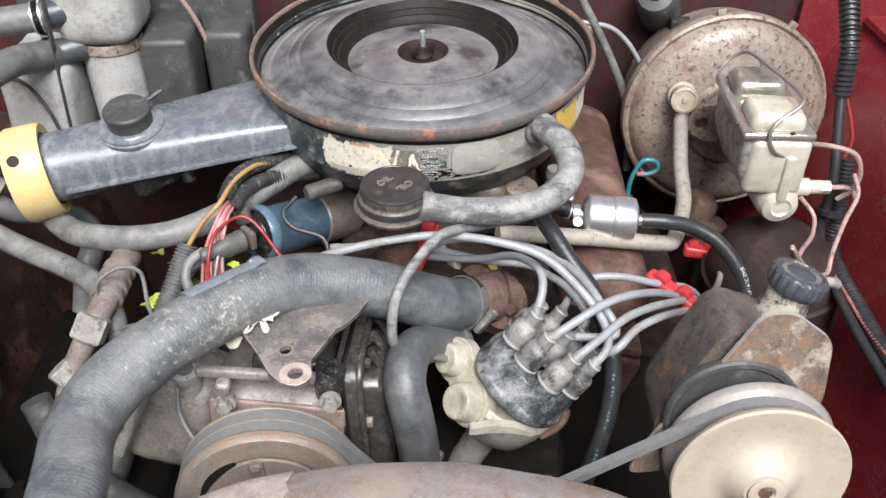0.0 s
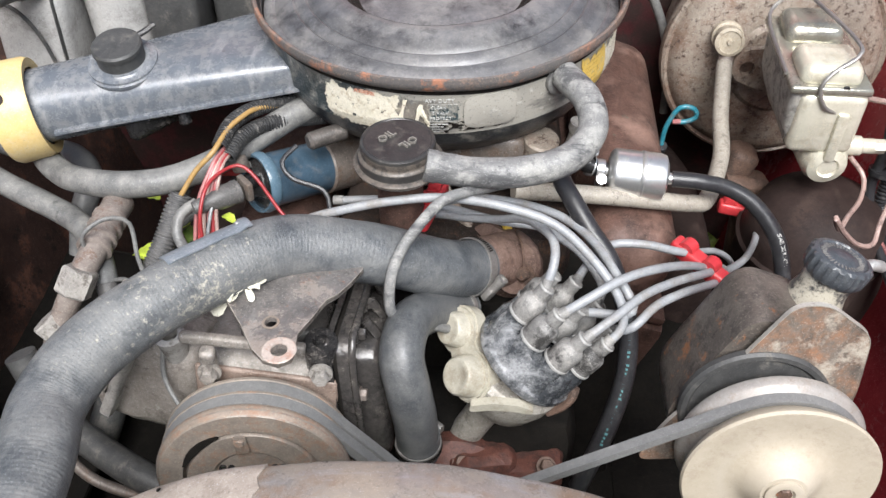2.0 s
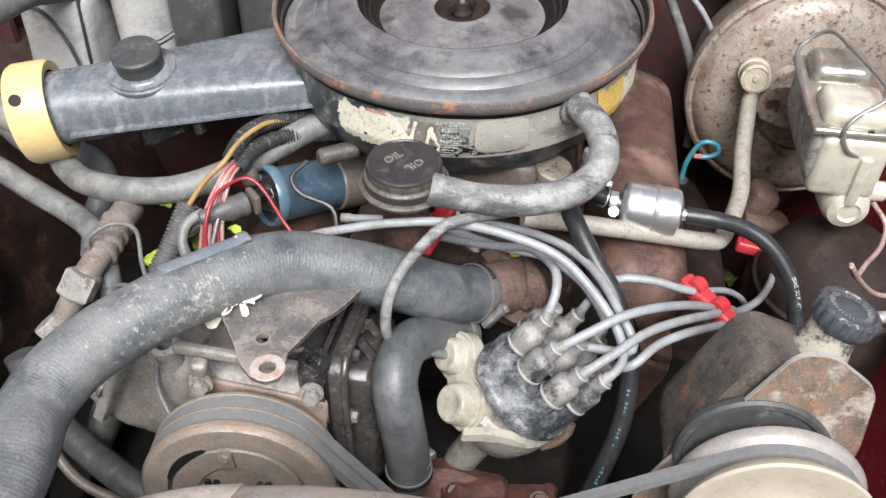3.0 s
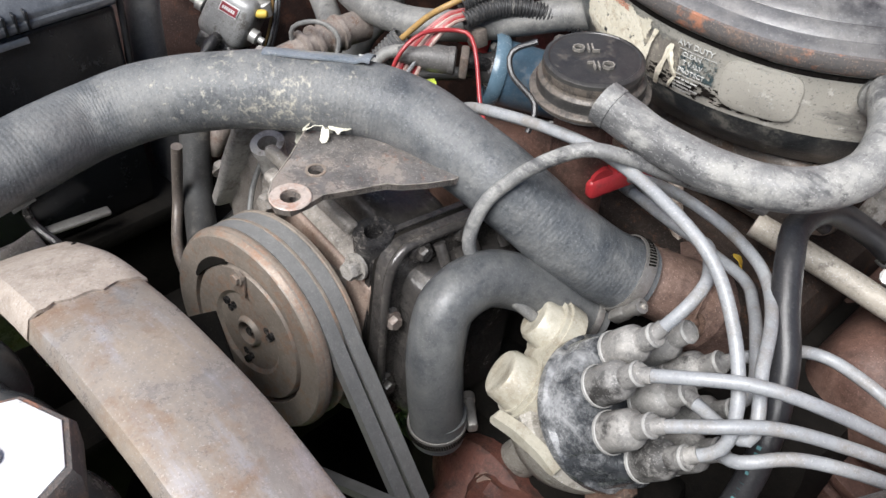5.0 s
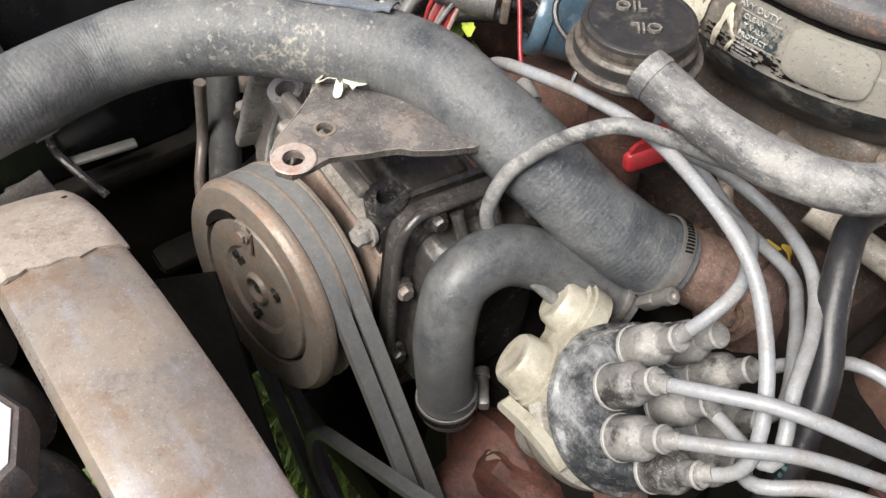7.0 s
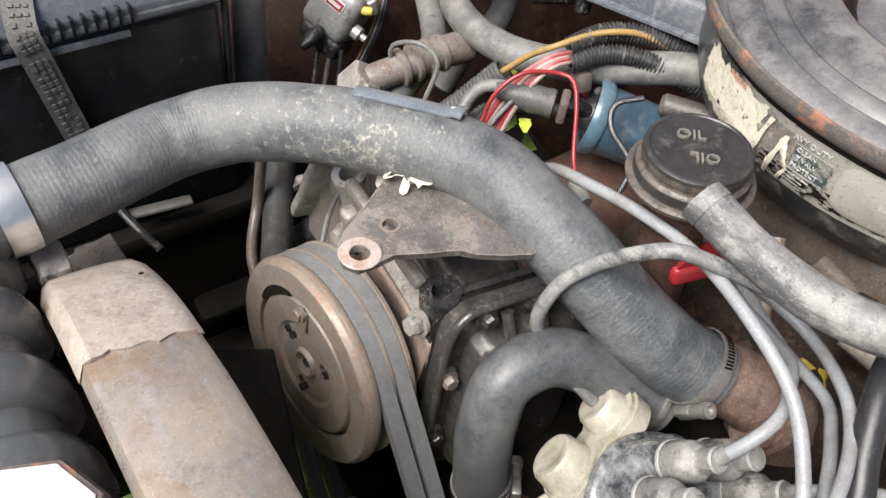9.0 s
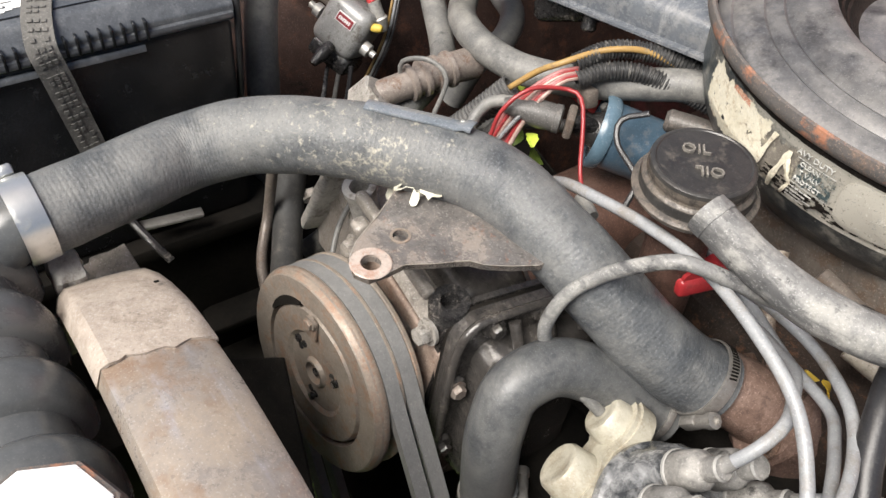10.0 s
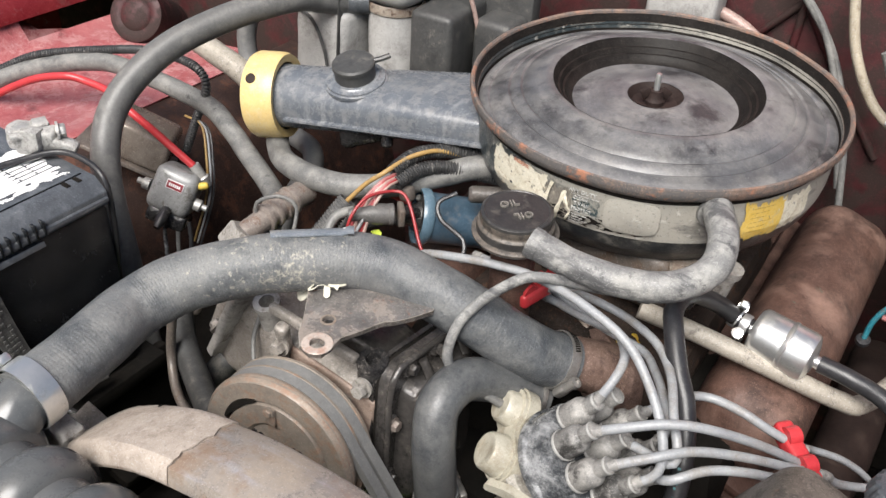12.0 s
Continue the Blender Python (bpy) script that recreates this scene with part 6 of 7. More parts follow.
part("side_seam", tube([(-0.515, 0.921, 1.030), (-0.486, 0.919, 1.020), (-0.466, 0.918, 0.985), (-0.456, 0.918, 0.93)], 0.0022, 8), dark_grey, hb)
part("blower_case", box((0.060, 0.10, 0.13), pose(-0.334, 1.01, 0.990, 0, 0, 4), 0.008, 3), dark_grey, hb)
part("blower_step", box((0.055, 0.06, 0.12), pose(-0.272, 1.04, 0.985), 0.01, 3), dark_grey, hb)
part("mounting_flange", box((0.30, 0.025, 0.24), pose(-0.39, 1.07, 1.02), 0.006), dark_grey, hb)
for z0 in (1.0895, 1.044):
    part("hose_stub", tube([(-0.462, 0.945, z0), (-0.440, 0.953, z0 + 0.002), (-0.425, 0.962, z0 + 0.003)], 0.0158, 18), black_plastic, hb, "black hose stub")
    t = thing("hose_clamp", (-0.460, 0.945, z0), "bright slotted hose clamp on a heater hose", "hose clamp", "heater hose clamps")
    clamp(axis((-0.460, 0.945, z0), (1, 0.28, 0.06)), 0.0171, 0.011, 0.9, t, steel, 56)
t = thing("heater_hose", (-0.53, 0.93, 1.08), "grey rubber heater hose clamped to the heater box", "hose", "heater hoses")
part("hose_body", tube([(-0.452, 0.947, 1.090), (-0.480, 0.940, 1.0885), (-0.56, 0.915, 1.083), (-0.66, 0.88, 1.06)], 0.0165, 20), hose_grey, t)
t = thing("heater_hose", (-0.3, 0.75, 0.9), "dusty grey heater hose curving under the snorkel", "hose", "heater hoses")
part("hose_body", tube([(-0.450, 0.84, 0.945), (-0.432, 0.790, 0.930), (-0.401, 0.757, 0.926), (-0.365, 0.735, 0.932), (-0.320, 0.725, 0.937), (-0.276, 0.732, 0.940), (-0.233, 0.756, 0.947), (-0.194, 0.785, 0.960), (-0.154, 0.815, 0.972), (-0.10, 0.87, 0.96)], 0.0135, 20), old_rubber, t)
t = thing("heater_hose", (-0.5, 0.8, 1.0), "dark grey hose arching from heater box to behind battery", "hose", "heater hoses")
part("hose_body", tube([(-0.46, 0.575, 0.70), (-0.487, 0.585, 0.82), (-0.530, 0.610, 0.915), (-0.552, 0.650, 0.975), (-0.545, 0.715, 1.020), (-0.518, 0.788, 1.047), (-0.478, 0.870, 1.062), (-0.464, 0.925, 1.050), (-0.452, 0.947, 1.0445)], 0.0165, 22), arch_rubber, t)
part("end_cuff", tube([(-0.470, 0.905, 1.056), (-0.456, 0.940, 1.046)], 0.0174, 22), arch_rubber, t, "thicker clamped hose end")
t = thing("ac_hose", (-0.45, 0.76, 0.88), "weathered grey hose running back along the fender", "hose")
part("hose_body", tube([(-0.325, 0.642, 0.880), (-0.334, 0.662, 0.893), (-0.358, 0.700, 0.890), (-0.391, 0.732, 0.886), (-0.429, 0.752, 0.889), (-0.474, 0.772, 0.895), (-0.508, 0.785, 0.905), (-0.57, 0.795, 0.923), (-0.717, 0.790, 0.931), (-0.776, 0.775, 0.925), (-0.826, 0.755, 0.912), (-0.866, 0.735, 0.898), (-0.893, 0.715, 0.885), (-0.948, 0.690, 0.855)], 0.0125, 18, wobble=0.0006), old_rubber, t)
part("end_sleeve", tube([(-0.319, 0.632, 0.874), (-0.330, 0.654, 0.889), (-0.345, 0.680, 0.893)], [0.009, 0.0115, 0.0135], 16), connector_grey, t, "black crimped end sleeve")
t = thing("heater_hose", (-0.36, 0.85, 0.85), "grey hose dropping behind the snorkel", "hose", "heater hoses")
part("hose_body", tube([(-0.600, 0.935, 1.01), (-0.6140, 0.93, 0.975), (-0.613, 0.925, 0.945), (-0.595, 0.915, 0.91), (-0.545, 0.895, 0.862), (-0.481, 0.870, 0.872), (-0.434, 0.850, 0.877), (-0.408, 0.820, 0.870), (-0.412, 0.790, 0.847), (-0.419, 0.770, 0.802)], 0.0135, 16), hose_grey, t)
t = thing("vacuum_line", (-0.27, 1.0, 1.0), "thin brown vacuum line beside the heater box", "cable")
part("cable", tube([(-0.335, 1.0, 1.13), (-0.305, 1.01, 1.07), (-0.290, 1.015, 1.02), (-0.282, 1.02, 0.985)], 0.003, 8), line_pink, t)

# ---- refrigerant fitting ----
t = thing("ac_fitting", (-0.34, 0.63, 0.88), "rusty refrigerant pipe with hex nuts and clamp rings", "pipe fitting")
part("pipe", tube([(-0.372, 0.575, 0.82), (-0.358, 0.597, 0.865), (-0.337, 0.619, 0.905), (-0.331, 0.650, 0.914), (-0.329, 0.690, 0.919), (-0.330, 0.722, 0.917)], [0.010, 0.010, 0.011, 0.012, 0.0135, 0.0148], 20), fitting_dust, t)
part("nut", lathe([(0.0145, -0.012), (0.0165, -0.010), (0.0165, 0.012), (0.0145, 0.014)], axis((-0.336, 0.617, 0.907), (0.35, 0.55, 0.72)), 6), cast_alloy, t)
part("nut", lathe([(0.013, -0.012), (0.015, -0.010), (0.015, 0.010), (0.013, 0.012)], axis((-0.360, 0.596, 0.868), (-0.6, 0.1, 0.75)), 6), cast_alloy, t)
for k in range(4):
    p = Vector((-0.331, 0.656, 0.915)).lerp(Vector((-0.329, 0.694, 0.919)), k / 3)
    part("clamp_ring", lathe([(0.0130, -0.0035), (0.0165, -0.002), (0.0165, 0.002), (0.0130, 0.0035)], axis(p, (0.05, 0.98, 0.12)), 24, cap=False), fitting_dust, t)
part("clip_wire", tube([(-0.335, 0.648, 0.917), (-0.333, 0.648, 0.938), (-0.315, 0.662, 0.946), (-0.298, 0.67, 0.935), (-0.292, 0.655, 0.905), (-0.283, 0.645, 0.885), (-0.262, 0.63, 0.88)], 0.0021, 8), old_rubber, t)
part("clip_wire", tube([(-0.312, 0.640, 0.890), (-0.298, 0.632, 0.899), (-0.282, 0.625, 0.897), (-0.265, 0.612, 0.885)], 0.0021, 8), old_rubber, t)
for pts, r, lab in (([(-0.255, 0.72, 0.86), (-0.285, 0.68, 0.83), (-0.32, 0.62, 0.79), (-0.34, 0.56, 0.74)], 0.016, "thick dirty black hose low beside the engine"),
                    ([(-0.262, 0.75, 0.93), (-0.278, 0.735, 0.90), (-0.283, 0.70, 0.86), (-0.27, 0.66, 0.82)], 0.006, "thin black rubber hose beside the engine"),
                    ([(-0.23, 0.76, 0.90), (-0.26, 0.745, 0.89), (-0.29, 0.72, 0.875), (-0.31, 0.70, 0.85)], 0.006, "thin black rubber hose beside the engine"),
                    ([(-0.384, 0.57, 0.86), (-0.36, 0.55, 0.80), (-0.315, 0.525, 0.785), (-0.265, 0.50, 0.78), (-0.22, 0.49, 0.76)], 0.014, "dark grey hose below the compressor"),
                    ([(-0.345, 0.53, 0.86), (-0.352, 0.525, 0.80), (-0.315, 0.50, 0.775), (-0.25, 0.485, 0.765)], 0.005, "thin tan pipe below the compressor")):
    t = thing("engine_hose", pts[0], lab, "hose")
    part("hose_body", tube(pts, r, 14), dark_grey if r > 0.0055 else brown_metal, t)
t = thing("ground_wire", (-0.23, 0.54, 0.9), "thin grey wire across the compressor", "cable")
part("cable", tube([(-0.236, 0.548, 0.905), (-0.236, 0.535, 0.88), (-0.222, 0.520, 0.86), (-0.203, 0.505, 0.85)], 0.0022, 8), old_rubber, t)

# ---- coil wiring ----
CB2 = axis((-0.194, 0.749, 0.929), (0.93, -0.10, 0.22))
part("terminal", lathe([(0.004, -0.004), (0.004, -0.016)], CB2 @ Matrix.Translation((0.018, 0.008, 0)), 8), lead_metal, coil)
part("terminal_boot", box((0.012, 0.016, 0.016), CB2 @ Matrix.Translation((-0.004, 0.024, -0.010)), 0.003), brown_metal, coil)
part("condenser", lathe([(0.007, -0.024), (0.009, -0.022), (0.009, 0.014), (0.0065, 0.017)], axis((-0.130, 0.774, 0.966), (-0.80, -0.55, 0.0)), 20), fitting_grime, coil)
part("condenser_wire", tube([(-0.153, 0.756, 0.968), (-0.166, 0.742, 0.958), (-0.156, 0.733, 0.945), (-0.125, 0.728, 0.935), (-0.118, 0.715, 0.918)], 0.0025, 8), black_rubber, coil)
part("neck_wire", tube([(-0.202, 0.724, 0.939), (-0.197, 0.737, 0.936), (-0.194, 0.746, 0.93)], 0.006, 14), grimy_black, coil)
t = thing("coil_connector", (-0.22, 0.71, 0.93), "grey rubber coil connector with curved lead", "connector")
part("boot", lathe([(0.0056, -0.034), (0.0072, -0.030), (0.0074, -0.020), (0.0082, -0.017), (0.0106, -0.010), (0.0116, -0.004), (0.0112, 0.008), (0.0118, 0.0085), (0.0118, 0.013), (0.0095, 0.0145)], axis((-0.216, 0.709, 0.940), (0.72, 0.66, -0.05)), 22), connector_grey, t)
part("spade_terminal", box((0.007, 0.020, 0.022), axis((-0.2005, 0.7235, 0.939), (0.72, 0.66, -0.05)) @ Matrix.Rotation(math.pi / 2, 4, "Y"), 0.002), brown_metal, t, "brown tarnished spade terminal")
part("lead", tube([(-0.240, 0.695, 0.942), (-0.252, 0.683, 0.938), (-0.255, 0.670, 0.925), (-0.243, 0.655, 0.915), (-0.225, 0.640, 0.915)], 0.0052, 12), old_rubber, t)
t = thing("wiring_loom", (-0.25, 0.7, 0.92), "grey corrugated loom with bare coloured wires", "wiring loom")
part("conduit", tube([(-0.2585, 0.707, 0.9415), (-0.266, 0.694, 0.925), (-0.274, 0.677, 0.906), (-0.285, 0.660, 0.885), (-0.29, 0.645, 0.87)], 0.0100, 20, rib=0.0016, pitch=0.0036, wall=0.0022), loom_grey, t)
part("bore", lathe([(0.0076, -0.0094), (0.003, -0.0092)], axis((-0.2585, 0.707, 0.9415), (0.36, 0.6, 0.72)), 16), black_void, t)
part("conduit", tube([(-0.223, 0.738, 0.976), (-0.217, 0.764, 0.984), (-0.202, 0.787, 0.986), (-0.175, 0.812, 0.982), (-0.13, 0.85, 0.965)], 0.0072, 16, rib=0.0016, pitch=0.0030, wall=0.0016), loom_black, t)
part("conduit", tube([(-0.216, 0.736, 0.966), (-0.208, 0.758, 0.972), (-0.192, 0.778, 0.974), (-0.165, 0.80, 0.968), (-0.12, 0.84, 0.95)], 0.0072, 16, rib=0.0016, pitch=0.0030, wall=0.0016), loom_black, t)
part("orange_wire", tube([(-0.180, 0.803, 0.982), (-0.196, 0.786, 0.989), (-0.206, 0.770, 0.990), (-0.217, 0.753, 0.986), (-0.226, 0.726, 0.978), (-0.243, 0.718, 0.962), (-0.259, 0.706, 0.940)], 0.0026, 10), orange_wire, t)
for k in range(6):
    d = Vector((0.0035 * k, -0.001 * (k % 3), -0.0015 * k))
    e = Vector((0.0012 * k, 0, -0.001 * k))
    part("pink_wire", tube([Vector((-0.219, 0.744, 0.972)) + e, Vector((-0.2235, 0.727, 0.972)) + e, Vector((-0.231, 0.710, 0.960)) + d * 0.6, Vector((-0.240, 0.694, 0.938)) + d, Vector((-0.243, 0.674, 0.905)) + d * 1.3], 0.0019, 8), (pink_wire, red_wire, line_pink)[k % 3], t)
part("green_wire", tube([(-0.222, 0.705, 0.95), (-0.226, 0.688, 0.935), (-0.232, 0.668, 0.905), (-0.238, 0.652, 0.885)], 0.0018, 8), dist_cap, t)
t = thing("red_wire", (-0.2, 0.71, 0.95), "bright red wire looping over the coil", "cable")
part("cable", tube([(-0.232, 0.668, 0.91), (-0.231, 0.676, 0.944), (-0.226, 0.698, 0.962), (-0.2125, 0.725, 0.962), (-0.200, 0.729, 0.960), (-0.187, 0.723, 0.950), (-0.1775, 0.717, 0.938), (-0.162, 0.707, 0.920), (-0.142, 0.697, 0.912)], 0.0018, 10), red_wire, t)
part("ring_terminal", lathe([(0.006, -0.01), (0.005, 0.012)], axis((-0.135, 0.692, 0.915), (1, -0.3, 0)), 12), old_rubber, t)
t = thing("red_connector", (-0.24, 0.78, 0.93), "red plastic connector behind the loom", "connector")
part("shell", box((0.035, 0.022, 0.022), pose(-0.235, 0.775, 0.93, 0, 20, 30), 0.005), red_plastic, t)

# ---- battery ----
bat = thing("battery", (-0.515, 0.41, 0.745), "black truck battery with worn white label", "battery")
part("case", box((0.168, 0.27, 0.21), pose(-0.516, 0.405, 0.847), 0.006), battery_black, bat)
part("rim", box((0.176, 0.275, 0.008), pose(-0.516, 0.4035, 0.957), 0.003), battery_lid, bat, "lid edge, its grey sheen put into the colour")
bm = bmesh.new()
prof = [(-0.4315, 0.957), (-0.4315, 0.965), (-0.433, 0.9672), (-0.4455, 0.9775), (-0.449, 0.9785), (-0.548, 0.980), (-0.598, 0.981), (-0.602, 0.957)]
ring_skin(bm, [[(x, y, z) for x, z in prof] for y in (0.270, 0.541)])
part("lid", bm, battery_lid, bat)
part("lid_groove", box((0.0022, 0.26, 0.0012), pose(-0.4595, 0.405, 0.9788, 0, 0, 0), 0.0004), battery_black, bat)
part("vent_bar", box((0.040, 0.226, 0.014), pose(-0.566, 0.388, 0.986), 0.003), battery_lid, bat)
for y in (0.512, 0.525):
    part("lid_notch", box((0.010, 0.005, 0.0014), pose(-0.4525, y, 0.9787), 0.0004), black_void, bat)
for k in range(20):
    y = 0.4667 - k * 0.0089
    part("lid_rib", box((0.008, 0.0022, 0.016), pose(-0.4310, y, 0.962, 0, 0, 0), 0.0006), battery_black, bat)
part("ledge", box((0.006, 0.15, 0.006), pose(-0.4310, 0.389, 0.9455, 0, -20, 0), 0.001), battery_lid, bat)
for k in range(8):
    part("vent_slot", box((0.011, 0.023, 0.004), pose(-0.5535, 0.292 + k * 0.028, 0.9915), 0.001), black_void, bat)
    part("vent_tooth", box((0.005, 0.004, 0.006), pose(-0.5835, 0.292 + k * 0.028, 0.994), 0.001), battery_lid, bat)
bm = bmesh.new()
N1, N2 = 44, 120
for i in range(N1):
    for j in range(N2):
        u, v = i / N1, j / N2
        edge = min(u, 1 - u, (v) * 1.5, (1 - v) * 1.5)
        if edge + 0.05 * noise.noise(Vector((u * 9, v * 22, 0))) < 0.03:
            continue
        if u < 0.2 and noise.noise(Vector((u * 14, v * 20, 4))) > 0.12 + 1.2 * u:
            continue
        if v > 0.80 and 0.25 < u < 0.7 and (i % 4 == 0 or (v < 0.97 and j % 9 == 0 and i % 3)):
            continue
        x0, x1 = -0.466 - 0.080 * u, -0.466 - 0.080 * (u + 1 / N1)
        y0, y1 = 0.290 + 0.241 * v, 0.290 + 0.241 * (v + 1 / N2)
        zz = lambda x: 0.9793 + (-0.449 - x) * 0.0152
        bm.faces.new([bm.verts.new(p) for p in ((x0, y0, zz(x0)), (x0, y1, zz(x0)), (x1, y1, zz(x1)), (x1, y0, zz(x1)))])
bmesh.ops.remove_doubles(bm, verts=bm.verts, dist=0.00005)
part("label", bm, white_label, bat, "worn white paper label with missing print")
part("terminal_post", lathe([(0.010, 0.0), (0.009, 0.026), (0.006, 0.027)], axis((-0.537, 0.530, 0.980), (0, 0, 1)), 16), lead_metal, bat)
t = thing("battery_clamp", (-0.537, 0.53, 0.99), "pale corroded lead battery terminal clamp", "battery clamp")
part("ring", cast_lump(lathe([(0.010, 0.0), (0.0165, 0.0), (0.0175, 0.007), (0.0165, 0.015), (0.010, 0.016)], axis((-0.537, 0.530, 0.990), (0.1, 0, 1)), 20), 0.002, 120), corroded_lead, t)
for k, (x, y, z, w) in enumerate(((-0.519, 0.528, 1.000, 0.020), (-0.512, 0.541, 0.997, 0.017), (-0.530, 0.545, 1.000, 0.016))):
    part("jaw", cast_lump(box((w, 0.016, 0.024), pose(x, y, z, 8 * k, 5, 25 + 20 * k), 0.004), 0.002, 110), corroded_lead, t)
part("lug", cast_lump(box((0.034, 0.015, 0.011), pose(-0.502, 0.548, 0.993, 0, 22, 30), 0.003), 0.0016, 130), corroded_lead, t)
part("bolt", tube([(-0.530, 0.512, 1.004), (-0.505, 0.552, 1.004)], 0.0042, 10), corroded_lead, t)
part("nut", hexbolt(axis((-0.506, 0.550, 1.004), (0.5, 0.8, 0.0)), 0.0075, 0.007), lead_metal, t)
t = thing("ground_cable", (-0.535, 0.40, 0.985), "thin black cable lying across the battery lid", "cable")
part("cable", tube([(-0.541, 0.345, 0.9855), (-0.537, 0.397, 0.9855), (-0.531, 0.44, 0.9850), (-0.520, 0.494, 0.9850), (-0.498, 0.538, 0.988), (-0.466, 0.5475, 0.985), (-0.441, 0.5462, 0.976), (-0.435, 0.5452, 0.95), (-0.438, 0.5445, 0.90), (-0.445, 0.5440, 0.84)], 0.0032, 10), black_rubber, t)
t = thing("battery_strap", (-0.43, 0.4, 0.86), "grey rubber battery hold-down strap with raised lettering", "strap")
sp = [(-0.612, 0.437, 0.94), (-0.600, 0.434, 0.990), (-0.586, 0.430, 0.9945), (-0.550, 0.4215, 0.9955), (-0.538, 0.418, 0.9845), (-0.47, 0.3985, 0.9815), (-0.444, 0.391, 0.980), (-0.4262, 0.387, 0.968), (-0.4235, 0.391, 0.945), (-0.4265, 0.405, 0.865), (-0.4265, 0.418, 0.80)]
C = spline(sp, 0.006)
loops = []
for i, p in enumerate(C):
    tn = (C[min(i + 1, len(C) - 1)] - C[max(i - 1, 0)]).normalized()
    w = Vector((0, 1, 0)) - tn * tn.y
    w.normalize()
    o = w.cross(tn)
    loops.append([p + w * 0.011 + o * 0.0015, p + w * 0.0 + o * 0.0022, p - w * 0.011 + o * 0.0015, p - w * 0.011 - o * 0.0015, p + w * 0.011 - o * 0.0015])
bm = bmesh.new()
ring_skin(bm, loops)
part("band", bm, strap_rubber, t)
for i in range(10, len(C) - 2):
    p, q = C[i], C[i + 1]
    tn = (q - p).normalized()
    w = (Vector((0, 1, 0)) - tn * tn.y).normalized()
    o = w.cross(tn)
    if o.dot(Vector((1, -0.3, 0.7))) < 0:
        o = -o
    m = Matrix((w, tn, o)).transposed().to_4x4()
    m.translation = p + o * 0.0022
    for s in (-0.005, 0.0, 0.005):
        if noise.noise(p * 400 + Vector((s * 900, 0, 0))) > -0.25:
            part("raised_bar", box((0.0034, 0.0036, 0.0010), m @ Matrix.Translation((s, 0, 0)), 0), strap_rubber, t)
t = thing("battery_tray", (-0.51, 0.41, 0.70), "sheet metal battery tray with added side panel, near-black for shade", "battery tray")
# Side panel is added; near-black stands for the shade under the battery.
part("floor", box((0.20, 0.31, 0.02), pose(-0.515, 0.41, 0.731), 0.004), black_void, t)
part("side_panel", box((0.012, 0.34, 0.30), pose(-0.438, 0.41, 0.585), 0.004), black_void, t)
part("lip", box((0.014, 0.06, 0.005), pose(-0.418, 0.455, 0.768, 0, -12, -8), 0.002), steel_dull, t, "bare steel hold-down lip")
part("hook", tube([(-0.4265, 0.418, 0.80), (-0.424, 0.42, 0.78), (-0.40, 0.43, 0.765), (-0.385, 0.44, 0.75)], 0.004, 8), grimy_black, t)

# ---- starter solenoid, regulator, cables on the fender ----
SM = pose(-0.545, 0.715, 0.838, -25, 20, 25)
t = thing("starter_solenoid", (-0.545, 0.72, 0.81), "grey metal starter solenoid with cable studs", "solenoid")
part("case", box((0.056, 0.052, 0.060), SM, 0.012, 4), grey_paint, t)
part("base", box((0.052, 0.044, 0.022), SM @ Matrix.Translation((0.004, 0.0, -0.036)), 0.006), grimy_black, t, "black plastic base")
lab = part("label", box((0.022, 0.0015, 0.0115), SM @ Matrix.Translation((0.002, -0.0268, 0.010)), 0), white_label, t, "small dark red label with pale border and print bar")
fld = part("field", box((0.0198, 0.001, 0.0093), SM @ Matrix.Translation((0.002, -0.0281, 0.010)), 0), label_red, lab)
for k in range(6):
    part("print_bar", box((0.0018, 0.0006, 0.0036), SM @ Matrix.Translation((-0.0046 + k * 0.0026, -0.0289, 0.010)), 0), white_label, lab)
for s in (-1, 1):
    part("stud", lathe([(0.008, 0.0), (0.008, 0.008), (0.004, 0.010), (0.004, 0.016)], SM @ Matrix.Translation((s * 0.030, -0.012, -0.005)) @ Matrix.Rotation(s * math.pi / 2, 4, "Y"), 10), lead_metal, t)
part("boot", lathe([(0.006, 0), (0.008, 0.016), (0.004, 0.03)], SM @ Matrix.Translation((0.004, -0.03, -0.02)) @ Matrix.Rotation(radians(140), 4, "X"), 10), grimy_black, t)
part("yellow_tip", lathe([(0.0035, 0), (0.0048, 0.003), (0.0048, 0.010), (0.003, 0.013)], SM @ Matrix.Translation((0.026, -0.014, 0.018)) @ Matrix.Rotation(radians(60), 4, "Y"), 10), yellow_tag, t)
t = thing("voltage_regulator", (-0.6, 0.72, 0.88), "brown tarnished metal regulator box on the fender", "regulator")
RG = pose(-0.632, 0.735, 0.878, -12, 25, 32)
part("case", box((0.098, 0.080, 0.050), RG, 0.009, 3), regulator_tin, t)
part("flange", box((0.120, 0.088, 0.006), RG @ Matrix.Translation((-0.004, 0, -0.028)), 0.002), brown_metal, t)
t = thing("battery_cable", (-0.65, 0.7, 0.93), "bright red battery cable to the solenoid", "cable")
part("cable", tube([(-0.846, 0.640, 0.881), (-0.801, 0.660, 0.913), (-0.749, 0.680, 0.941), (-0.703, 0.695, 0.954), (-0.684, 0.705, 0.951), (-0.650, 0.712, 0.946), (-0.622, 0.708, 0.940), (-0.599, 0.712, 0.926), (-0.579, 0.719, 0.910), (-0.555, 0.727, 0.889), (-0.5304, 0.7346, 0.869)], 0.005, 12), red_plastic, t)
